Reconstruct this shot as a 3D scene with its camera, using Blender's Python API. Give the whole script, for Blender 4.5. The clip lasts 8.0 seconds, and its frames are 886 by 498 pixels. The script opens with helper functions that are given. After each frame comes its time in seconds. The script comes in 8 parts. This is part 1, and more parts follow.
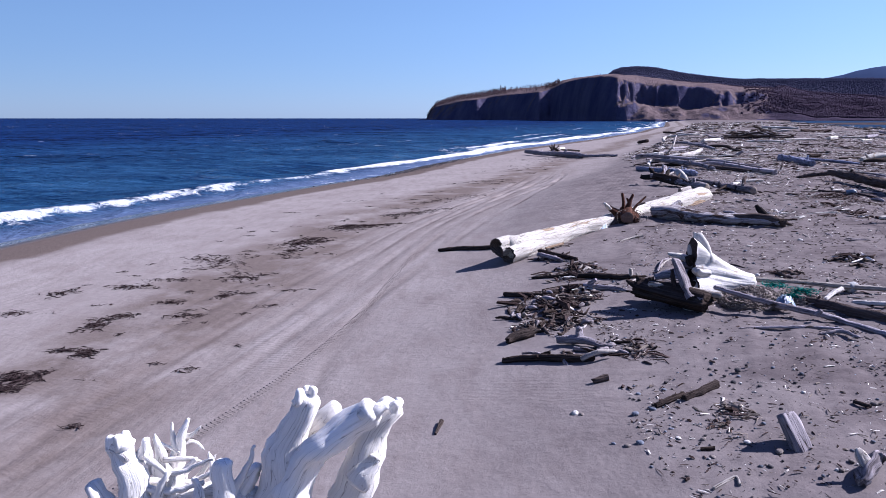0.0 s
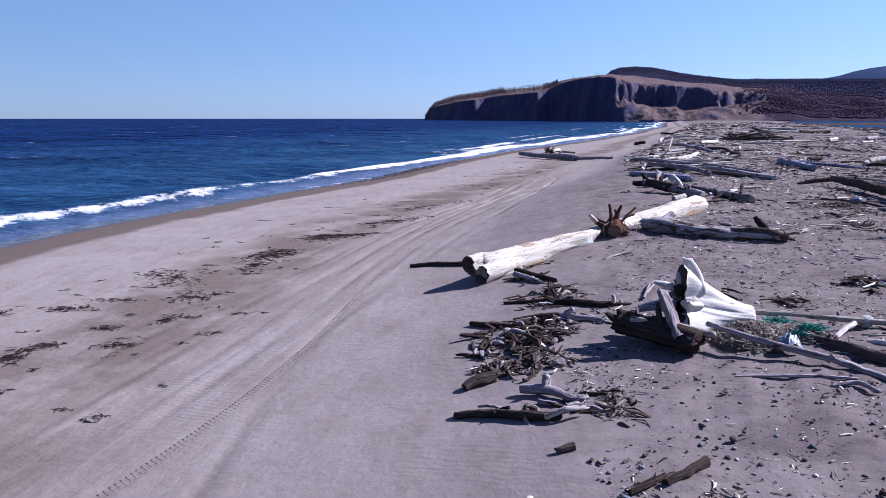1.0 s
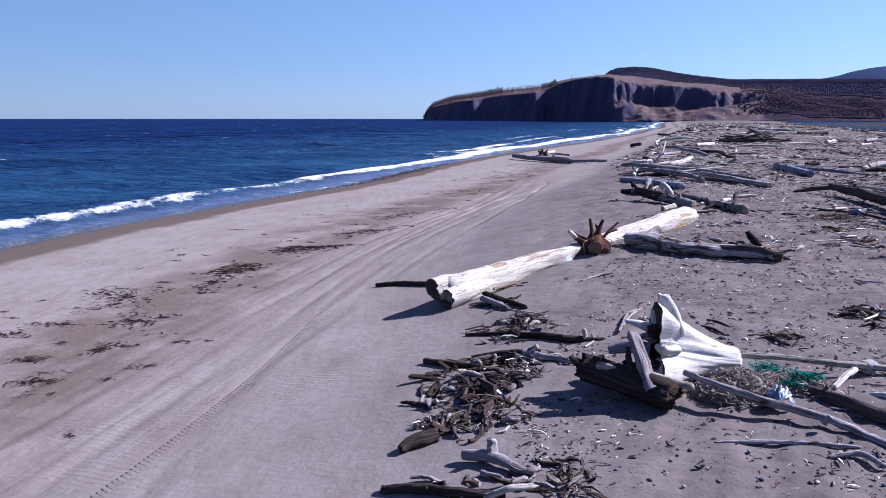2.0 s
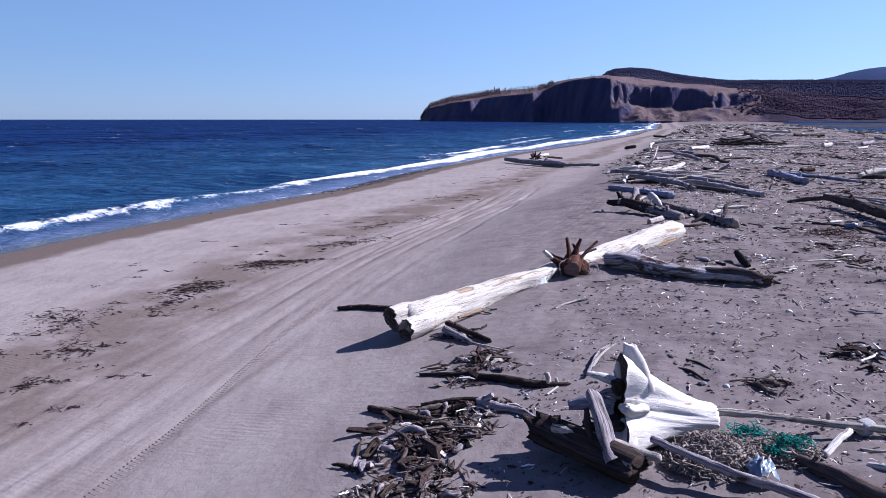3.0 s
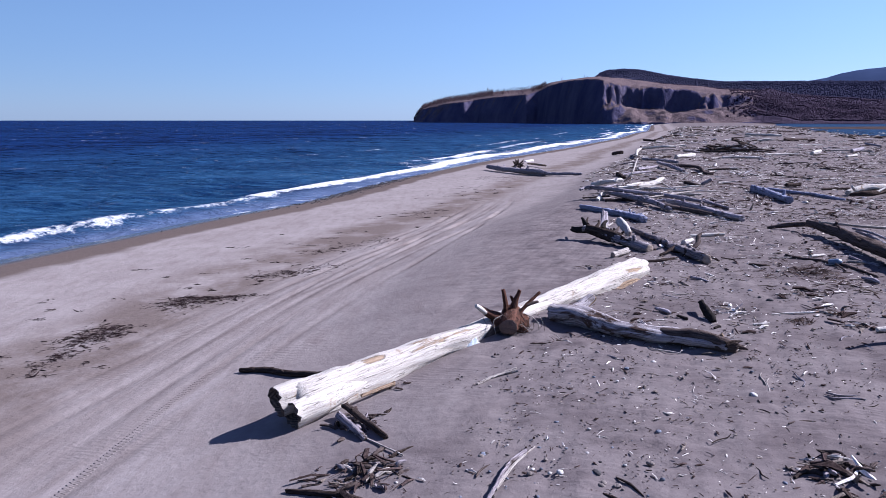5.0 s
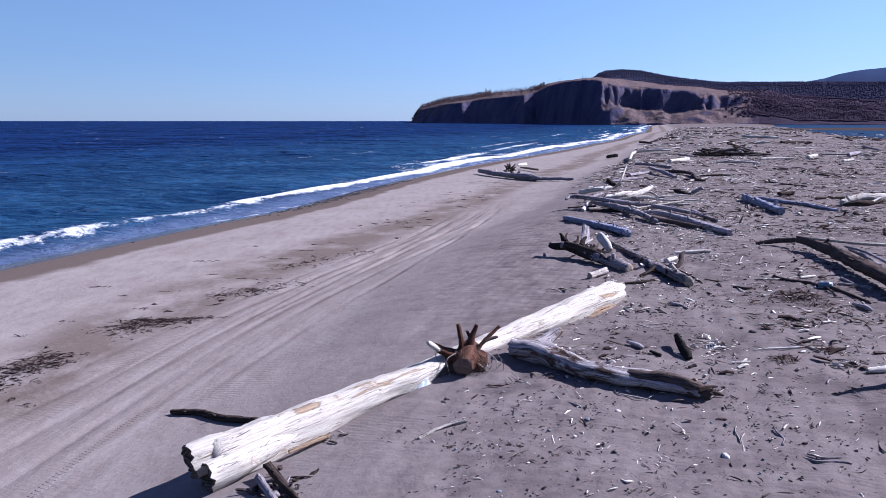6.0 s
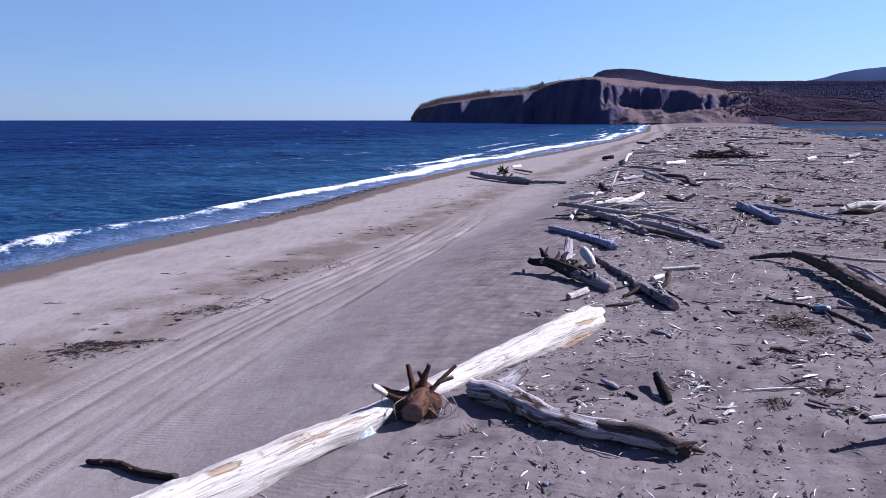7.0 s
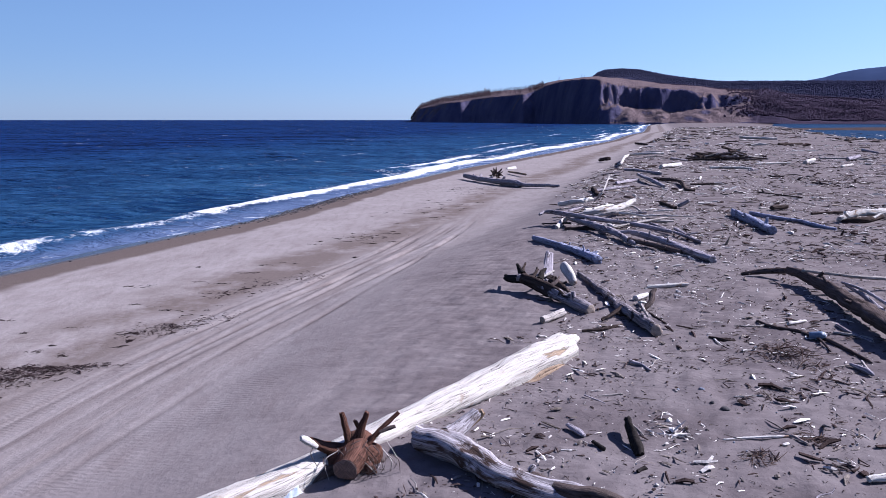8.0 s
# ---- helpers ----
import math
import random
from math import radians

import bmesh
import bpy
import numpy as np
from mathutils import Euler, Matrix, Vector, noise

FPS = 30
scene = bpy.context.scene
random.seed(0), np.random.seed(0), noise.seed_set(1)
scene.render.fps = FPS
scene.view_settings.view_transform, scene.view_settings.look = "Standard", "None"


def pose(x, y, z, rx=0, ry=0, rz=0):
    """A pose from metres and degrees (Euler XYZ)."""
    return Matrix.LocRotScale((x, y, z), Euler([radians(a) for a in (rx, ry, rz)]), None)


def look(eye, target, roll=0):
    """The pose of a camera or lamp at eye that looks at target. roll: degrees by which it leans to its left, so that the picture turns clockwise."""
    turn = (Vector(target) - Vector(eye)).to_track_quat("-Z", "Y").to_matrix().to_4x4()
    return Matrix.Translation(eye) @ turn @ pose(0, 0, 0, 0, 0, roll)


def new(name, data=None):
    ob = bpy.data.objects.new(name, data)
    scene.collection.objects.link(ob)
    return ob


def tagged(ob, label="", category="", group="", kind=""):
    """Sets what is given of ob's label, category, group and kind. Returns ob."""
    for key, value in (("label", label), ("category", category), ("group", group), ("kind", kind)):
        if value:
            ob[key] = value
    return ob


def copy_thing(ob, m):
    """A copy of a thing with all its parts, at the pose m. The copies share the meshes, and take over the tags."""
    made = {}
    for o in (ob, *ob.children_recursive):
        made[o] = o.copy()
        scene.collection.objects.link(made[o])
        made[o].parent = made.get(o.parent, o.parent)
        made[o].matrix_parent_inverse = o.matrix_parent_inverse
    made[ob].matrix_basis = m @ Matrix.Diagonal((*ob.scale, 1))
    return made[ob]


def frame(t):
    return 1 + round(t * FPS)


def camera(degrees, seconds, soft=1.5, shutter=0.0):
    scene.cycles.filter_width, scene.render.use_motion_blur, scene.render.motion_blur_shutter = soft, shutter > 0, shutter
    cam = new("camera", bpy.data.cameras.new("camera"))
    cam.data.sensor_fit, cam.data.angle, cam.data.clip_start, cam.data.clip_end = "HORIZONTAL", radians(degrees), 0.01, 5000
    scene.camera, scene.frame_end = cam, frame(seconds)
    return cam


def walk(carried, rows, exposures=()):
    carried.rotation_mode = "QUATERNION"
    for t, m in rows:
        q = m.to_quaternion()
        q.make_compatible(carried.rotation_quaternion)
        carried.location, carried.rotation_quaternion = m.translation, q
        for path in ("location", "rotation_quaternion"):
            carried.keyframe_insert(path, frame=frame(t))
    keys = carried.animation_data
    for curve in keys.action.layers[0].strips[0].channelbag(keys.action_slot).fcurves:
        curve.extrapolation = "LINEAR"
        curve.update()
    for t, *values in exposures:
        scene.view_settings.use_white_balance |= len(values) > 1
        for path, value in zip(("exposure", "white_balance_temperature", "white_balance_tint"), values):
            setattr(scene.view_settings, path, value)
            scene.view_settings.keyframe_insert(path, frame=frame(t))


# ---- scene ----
cam = camera(66.0, 8.0, soft=0.85)
PATH = [
    (0, (-1.262, -3.713, 3.015), (-1.283, -1.749, 2.637), 0.0),
    (0.5, (-0.957, -2.825, 3.043), (-0.976, -0.861, 2.666), 0.0),
    (1, (-0.564, -2.067, 3.118), (-0.581, -0.103, 2.741), 0.0),
    (1.5, (-0.177, -1.35, 3.197), (-0.192, 0.615, 2.82), 0.0),
    (3, (0.892, 0.531, 3.548), (0.886, 2.496, 3.173), 0.0),
    (3.5, (1.266, 1.134, 3.661), (1.266, 3.099, 3.288), 0.0),
    (4, (1.635, 1.721, 3.815), (1.639, 3.686, 3.443), 0.0),
    (4.5, (2.004, 2.278, 3.985), (2.012, 4.243, 3.612), 0.0),
    (6, (3.297, 4.102, 4.47), (3.312, 6.067, 4.099), 0.0),
    (6.5, (3.742, 4.8, 4.596), (3.758, 6.765, 4.223), 0.0),
    (7, (4.121, 5.54, 4.7), (4.138, 7.505, 4.327), 0.0),
    (7.5, (4.526, 6.238, 4.797), (4.544, 8.203, 4.424), 0.0),
    (8, (4.983, 6.921, 4.894), (4.999, 8.886, 4.52), 0.0),
]
walk(cam, [(t, look(eye, target, roll)) for t, eye, target, roll in PATH], [(0, 1.40, 5560, 22.7), (8, 1.40, 5560, 22.7)])

# ---- daylight: clear sky, sun from the land side ----
SUN_AZ, SUN_EL = 13.0, 39.5          # degrees from +x towards +y; above the horizon
sun_data = bpy.data.lights.new("sun", "SUN")
sun_data.energy, sun_data.angle, sun_data.color = 5.0, radians(0.53), (1.0, 0.95, 0.88)
sun = new("sun", sun_data)
to_sun = Vector((math.cos(radians(SUN_EL)) * math.cos(radians(SUN_AZ)), math.cos(radians(SUN_EL)) * math.sin(radians(SUN_AZ)), math.sin(radians(SUN_EL))))
sun.matrix_world = look(to_sun * 300, (0, 0, 0))

world = bpy.data.worlds.new("clear_sky")
scene.world = world
world.use_nodes = True
wt = world.node_tree
sky = wt.nodes.new("ShaderNodeTexSky")
sky.sky_type, sky.sun_disc = "NISHITA", False
sky.sun_elevation, sky.sun_rotation = radians(SUN_EL), radians(90 - SUN_AZ)
sky.altitude = 1200
sky.air_density, sky.dust_density, sky.ozone_density = 1.0, 0.7, 3.0
# spring air: a pale blue haze low down, deep blue overhead
air = wt.nodes.new("ShaderNodeMix")
air.data_type = "RGBA"
tone = wt.nodes.new("ShaderNodeMix")
tone.data_type = "RGBA"
tone.inputs[6].default_value, tone.inputs[7].default_value = (2.72, 4.8, 7.5, 1), (1.15, 1.75, 4.9, 1)
wt.links.new(tone.outputs[2], air.inputs[7])
way = wt.nodes.new("ShaderNodeTexCoord")
high = wt.nodes.new("ShaderNodeSeparateXYZ")
wt.links.new(way.outputs["Generated"], high.inputs[0])
haze = wt.nodes.new("ShaderNodeMapRange")
haze.inputs[1].default_value, haze.inputs[2].default_value, haze.inputs[3].default_value, haze.inputs[4].default_value = 0.0, 0.9, 0.55, 0.75
wt.links.new(high.outputs[2], haze.inputs[0])
wt.links.new(haze.outputs[0], air.inputs[0])
up = wt.nodes.new("ShaderNodeMapRange")
up.inputs[1].default_value, up.inputs[2].default_value = 0.12, 0.75
wt.links.new(high.outputs[2], up.inputs[0])
wt.links.new(up.outputs[0], tone.inputs[0])
wt.links.new(sky.outputs[0], air.inputs[6])
# clear air is brighter on the sun's side
side = wt.nodes.new("ShaderNodeVectorMath")
side.operation = "DOT_PRODUCT"
side.inputs[1].default_value = (math.cos(radians(SUN_AZ)), math.sin(radians(SUN_AZ)), 0)
wt.links.new(way.outputs["Generated"], side.inputs[0])
sunward = wt.nodes.new("ShaderNodeMapRange")
sunward.inputs[1].default_value, sunward.inputs[2].default_value, sunward.inputs[3].default_value, sunward.inputs[4].default_value = -0.6, 0.9, 0.72, 1.22
wt.links.new(side.outputs["Value"], sunward.inputs[0])
lit = wt.nodes.new("ShaderNodeVectorMath")
lit.operation = "SCALE"
wt.links.new(air.outputs[2], lit.inputs[0])
wt.links.new(sunward.outputs[0], lit.inputs["Scale"])
wt.links.new(lit.outputs[0], wt.nodes["Background"].inputs[0])
wt.nodes["Background"].inputs[1].default_value = 0.043

# ---- the lie of the land: shoreline and beach profile ----
SEA = -1.70                           # still water level
SHORE_Y = [-400, 0, 10, 20, 27, 34, 37, 44.5, 52, 72, 96, 113, 146, 162, 220, 292, 358, 495, 700, 900, 1400]
SHORE_X = [-60, -19, -18, -17, -15.8, -13, -11.4, -7.9, -5.6, 1.5, 11.4, 16.2, 29.6, 34, 57, 81, 108, 151, 215, 285, 420]
PROF_U = [-400, -60, -20, -5, 0, 3, 9, 13, 15, 17.5, 19, 20.5, 22, 24, 26, 30, 60, 400]
PROF_Z = [-14, -5, -2.9, -2.02, -1.70, -1.5, -1.27, -1.15, -0.95, -0.58, -0.29, -0.09, 0.0, 0.12, 0.18, 0.25, 0.35, 0.4]


def eased(xs, ys, step, width):
    """A table made smooth: even steps, averaged over a width."""
    gx = np.arange(xs[0], xs[-1], step)
    gy = np.interp(gx, xs, ys)
    k = max(1, int(width / step))
    w = np.hanning(2 * k + 3)[1:-1]
    pad = np.r_[np.full(k, gy[0]), gy, np.full(k, gy[-1])]
    return gx, np.convolve(pad, w / w.sum(), "valid")


# the water's edge itself, which swings out and in along the beach
EDGE_Y = [-400, 0, 10, 20, 27, 34, 37, 44.5, 52, 60, 70, 80, 90, 100, 112, 124, 150, 162, 220, 292, 358, 495, 700, 900, 1400]
EDGE_X = [-60, -20.4, -19.5, -18.5, -17.2, -14.8, -13.6, -10.8, -7.2, -5.2, -2.3, 1.0, 4.4, 8.2, 13.4, 18.8, 30.2, 34.6, 58.5, 83, 109, 152, 215, 285, 420]
SHORE = eased(SHORE_Y, SHORE_X, 0.5, 9.0)
EDGE = eased(EDGE_Y, EDGE_X, 0.5, 6.0)
PROFILE = eased(PROF_U, PROF_Z, 0.1, 1.4)


def shore_x(y):
    return np.interp(y, *SHORE)


def edge_x(y):
    return np.interp(y, *EDGE)


def from_water(x, y):
    """How far up the beach: from the water's edge low down, from the smoother line of the berm higher up."""
    un, uo = x - edge_x(y), x - shore_x(y)
    w = np.clip((13 - un) / 9, 0, 1)
    return uo + (un - uo) * w


def lumps(x, y):
    """Low, soft unevenness of wind-blown sand."""
    return (0.5 * np.sin(0.9 * x + 0.5 * y + 1.3) * np.sin(0.35 * x - 0.8 * y) + 0.3 * np.sin(1.9 * x - 1.1 * y + 0.7)
            * np.sin(1.3 * y + 0.6 * x) + 0.2 * np.sin(3.7 * x + 2.9 * y) * np.sin(2.3 * x - 3.9 * y + 2))


def ground_z(x, y):
    u = from_water(x, y)
    berm = np.clip((u - 17.5) / 4.0, 0, 1)
    z = np.interp(u, *PROFILE) + berm * 0.01 * (np.clip(y, 10, 40) - 10)
    z = z - berm * 0.0022 * (np.clip(y, 60, 170) - 60)
    z = z + lumps(x, y) * (0.012 + 0.022 * berm)
    # sand blown up against the great log
    along, off = 0.717 * x + 0.697 * (y - 12.72), 0.697 * x - 0.717 * (y - 12.72)
    z = z + 0.13 * np.exp(-((along - 5.6) / 1.5) ** 2) * np.exp(-((off - 0.25) / 0.55) ** 2)
    # the hollow of the lagoon behind the beach
    edge = np.interp(y, [100, 150, 180, 224, 500, 640, 860], [112, 104, 106, 122, 238, 300, 395])
    hollow = np.clip((x - edge) / 12.0, 0, 1) * np.clip((y - 95) / 30.0, 0, 1)
    return z - 0.9 * hollow

# ---- materials ----


def nodes(name):
    m = bpy.data.materials.new(name)
    m.use_nodes = True
    nt = m.node_tree
    b = nt.nodes["Principled BSDF"]
    return m, nt, b


def add(nt, kind, **values):
    n = nt.nodes.new("ShaderNode" + kind)
    for key, v in values.items():
        n.inputs[key.replace("_", " ")].default_value = v
    return n


def noise_at(nt, vec, scale, detail=4.0, rough=0.55, distort=0.0):
    n = add(nt, "TexNoise", Scale=scale, Detail=detail, Roughness=rough, Distortion=distort)
    if vec is not None:
        nt.links.new(vec, n.inputs["Vector"])
    return n.outputs["Fac"]


def ramp(nt, fac, stops):
    r = nt.nodes.new("ShaderNodeValToRGB")
    while len(r.color_ramp.elements) < len(stops):
        r.color_ramp.elements.new(0.5)
    for e, (p, c) in zip(r.color_ramp.elements, stops):
        e.position = p
        e.color = (c, c, c, 1) if not isinstance(c, tuple) else (*c, 1)
    nt.links.new(fac, r.inputs[0])
    return r.outputs[0]


def mix(nt, fac, a, b, blend="MIX"):
    n = nt.nodes.new("ShaderNodeMix")
    n.data_type, n.blend_type = "RGBA", blend
    for k, v in ((0, fac), (6, a), (7, b)):
        sock = n.inputs[k]
        if isinstance(v, (int, float)):
            sock.default_value = v if k == 0 else (v, v, v, 1)
        elif isinstance(v, tuple):
            sock.default_value = (*v, 1)
        else:
            nt.links.new(v, sock)
    return n.outputs[2]


def calc(nt, op, a, b=0.0, clamp=False):
    n = nt.nodes.new("ShaderNodeMath")
    n.operation, n.use_clamp = op, clamp
    for sock, v in ((n.inputs[0], a), (n.inputs[1], b)):
        if isinstance(v, (int, float)):
            sock.default_value = v
        else:
            nt.links.new(v, sock)
    return n.outputs[0]


def bumped(nt, b, height, strength, distance, after=None):
    n = add(nt, "Bump", Strength=strength, Distance=distance)
    nt.links.new(height, n.inputs["Height"])
    if after is not None:
        nt.links.new(after, n.inputs["Normal"])
    nt.links.new(n.outputs[0], b.inputs["Normal"])
    return n.outputs[0]


def attr(nt, name, out="Vector"):
    n = nt.nodes.new("ShaderNodeAttribute")
    n.attribute_name = name
    return n.outputs[out]


def stretched(nt, vec, x, y, z):
    n = add(nt, "Mapping", Scale=(x, y, z))
    nt.links.new(vec, n.inputs["Vector"])
    return n.outputs[0]


def sand_material():
    m, nt, b = nodes("dry_and_damp_sand")
    pos = nt.nodes.new("ShaderNodeNewGeometry").outputs["Position"]
    u = attr(nt, "from_water", "Fac")
    tr = nt.nodes.new("ShaderNodeSeparateXYZ")
    nt.links.new(attr(nt, "track"), tr.inputs[0])
    big = noise_at(nt, pos, 0.35, 5, 0.6, 0.4)
    mid = noise_at(nt, stretched(nt, pos, 1.0, 0.35, 1.0), 2.2, 5, 0.6, 0.3)
    fine = noise_at(nt, pos, 190.0, 2, 0.7)
    # greyish dry sand, browner in streaks
    dry = mix(nt, ramp(nt, big, [(0.35, 0.0), (0.68, 1.0)]), (0.166, 0.145, 0.139), (0.195, 0.174, 0.167))
    dry = mix(nt, ramp(nt, mid, [(0.46, 0.0), (0.72, 0.6)]), dry, (0.128, 0.105, 0.099))
    # darker coarse sand with bits of wood on the top of the beach
    wob = calc(nt, "ADD", u, calc(nt, "MULTIPLY", calc(nt, "SUBTRACT", noise_at(nt, pos, 0.5, 5, 0.6), 0.5), 6.0))
    back = nt.nodes.new("ShaderNodeMapRange")
    nt.links.new(wob, back.inputs[0])
    back.inputs[1].default_value, back.inputs[2].default_value = 15.8, 21.2
    backsand = mix(nt, ramp(nt, noise_at(nt, pos, 1.3, 6, 0.65), [(0.3, 0.0), (0.7, 1.0)]), (0.098, 0.083, 0.083), (0.134, 0.117, 0.115))
    # swathes of coarser dark sand, drawn out by the wind
    swathe = noise_at(nt, stretched(nt, pos, 0.55, 1.0, 1.0), 0.75, 7, 0.62, 0.8)
    backsand = mix(nt, ramp(nt, swathe, [(0.49, 0.0), (0.64, 0.75)]), backsand, (0.073, 0.061, 0.062))
    col = mix(nt, back.outputs[0], dry, backsand)
    # damp strip below the wrack line
    weed = nt.nodes.new("ShaderNodeMapRange")
    weed.interpolation_type = "SMOOTHSTEP"
    nt.links.new(calc(nt, "ABSOLUTE", calc(nt, "SUBTRACT", calc(nt, "ADD", u, calc(nt, "MULTIPLY", noise_at(nt, pos, 0.25, 4), 3.0)), 12.7)), weed.inputs[0])
    weed.inputs[1].default_value, weed.inputs[2].default_value, weed.inputs[3].default_value, weed.inputs[4].default_value = 0.8, 2.6, 1.0, 0.0
    col = mix(nt, calc(nt, "MULTIPLY", weed.outputs[0], ramp(nt, noise_at(nt, pos, 0.5, 6, 0.68), [(0.33, 0.0), (0.55, 0.95)])), col, (0.096, 0.077, 0.069))
    # wet sand at the water's edge
    wet = nt.nodes.new("ShaderNodeMapRange")
    wet.interpolation_type = "SMOOTHSTEP"
    nt.links.new(calc(nt, "ADD", u, calc(nt, "MULTIPLY", calc(nt, "SUBTRACT", noise_at(nt, pos, 0.3, 3), 0.5), 2.4)), wet.inputs[0])
    wet.inputs[1].default_value, wet.inputs[2].default_value, wet.inputs[3].default_value, wet.inputs[4].default_value = 3.4, 4.2, 1.0, 0.0
    col = mix(nt, wet.outputs[0], col, (0.082, 0.065, 0.058))
    soaked = nt.nodes.new("ShaderNodeMapRange")
    nt.links.new(u, soaked.inputs[0])
    soaked.inputs[1].default_value, soaked.inputs[2].default_value, soaked.inputs[3].default_value, soaked.inputs[4].default_value = 0.3, 1.2, 1.0, 0.0
    col = mix(nt, soaked.outputs[0], col, (0.026, 0.023, 0.022))
    # streaks along the way that wheels take
    ln = nt.nodes.new("ShaderNodeSeparateXYZ")
    nt.links.new(attr(nt, "lane"), ln.inputs[0])
    streak = noise_at(nt, stretched(nt, attr(nt, "lane"), 2.1, 0.10, 0.0), 1.0, 6, 0.58, 0.9)
    lane = calc(nt, "MULTIPLY", ln.outputs[2], ramp(nt, streak, [(0.42, 0.0), (0.62, 1.0)]))
    col = mix(nt, calc(nt, "MULTIPLY", lane, 0.5), col, (0.122, 0.099, 0.091))
    # shade in the wheel ruts, painted as dark lines into the sand colour
    rut_shade = calc(nt, "MULTIPLY", attr(nt, "rut", "Fac"), ramp(nt, noise_at(nt, stretched(nt, pos, 1.0, 0.5, 1.0), 3.0, 5, 0.65), [(0.3, 0.2), (0.6, 0.75)]))
    col = mix(nt, rut_shade, col, (0.078, 0.061, 0.055))
    # grit: bits of bark, shell and coarse grains, thicker at the top of the beach
    grit = noise_at(nt, pos, 34.0, 4, 0.75, 0.5)
    thick = calc(nt, "ADD", calc(nt, "MULTIPLY", back.outputs[0], 0.75), 0.12)
    col = mix(nt, calc(nt, "MULTIPLY", ramp(nt, grit, [(0.62, 0.0), (0.68, 1.0)]), thick), col, (0.019, 0.014, 0.013))
    col = mix(nt, calc(nt, "MULTIPLY", ramp(nt, grit, [(0.30, 1.0), (0.345, 0.0)]), calc(nt, "MULTIPLY", thick, 0.8)), col, (0.269, 0.236, 0.214))
    blotch = noise_at(nt, pos, 7.0, 5, 0.7, 0.4)
    col = mix(nt, 0.5, col, mix(nt, blotch, (0.62, 0.6, 0.6), (1.4, 1.38, 1.38)), "MULTIPLY")
    # grains
    col = mix(nt, 0.35, col, mix(nt, fine, (0.42, 0.42, 0.42), (1.5, 1.5, 1.5)), "MULTIPLY")
    # inland: marsh and dry reed beyond the beach
    far = nt.nodes.new("ShaderNodeMapRange")
    nt.links.new(u, far.inputs[0])
    far.inputs[1].default_value, far.inputs[2].default_value = 95.0, 130.0
    marsh = mix(nt, noise_at(nt, pos, 0.05, 5, 0.7), (0.026, 0.019, 0.017), (0.056, 0.041, 0.035))
    col = mix(nt, far.outputs[0], col, marsh)
    nt.links.new(col, b.inputs["Base Color"])
    rough = nt.nodes.new("ShaderNodeMapRange")
    nt.links.new(soaked.outputs[0], rough.inputs[0])
    rough.inputs[3].default_value, rough.inputs[4].default_value = 0.92, 0.18
    nt.links.new(rough.outputs[0], b.inputs["Roughness"])
    nt.links.new(calc(nt, "MULTIPLY", soaked.outputs[0], 0.5), b.inputs["Specular IOR Level"])
    # wind ripples in patches, lumps, grains, tread of tyres
    wave = add(nt, "TexWave", Scale=3.1, Distortion=5.0, Detail=3.0, Detail_Scale=1.4)
    wave.bands_direction = "Y"
    rot = add(nt, "Mapping", Rotation=(0, 0, radians(24)))
    nt.links.new(pos, rot.inputs["Vector"])
    nt.links.new(rot.outputs[0], wave.inputs["Vector"])
    patch = ramp(nt, noise_at(nt, pos, 0.4, 3), [(0.5, 0.0), (0.66, 1.0)])
    drier = calc(nt, "SUBTRACT", 1.0, wet.outputs[0])
    rip = calc(nt, "MULTIPLY", calc(nt, "MULTIPLY", wave.outputs["Fac"], patch), drier)
    lump = noise_at(nt, pos, 5.5, 6, 0.65)
    n1 = bumped(nt, b, rip, 0.36, 0.009)
    n2 = bumped(nt, b, lump, 0.5, 0.045, n1)
    n3 = bumped(nt, b, fine, 0.3, 0.003, n2)
    bars = calc(nt, "SINE", calc(nt, "ADD", calc(nt, "MULTIPLY", tr.outputs[0], 78.0), calc(nt, "MULTIPLY", tr.outputs[1], 26.0)))
    inside = ramp(nt, calc(nt, "ABSOLUTE", tr.outputs[1]), [(0.06, 1.0), (0.085, 0.0)])
    bars = calc(nt, "MULTIPLY", calc(nt, "MULTIPLY", ramp(nt, bars, [(0.35, 0.0), (0.65, 1.0)]), inside), tr.outputs[2])
    n4 = bumped(nt, b, calc(nt, "MULTIPLY", streak, ln.outputs[2]), 0.5, 0.06, n3)
    bumped(nt, b, bars, 1.0, 0.045, n4)
    return m


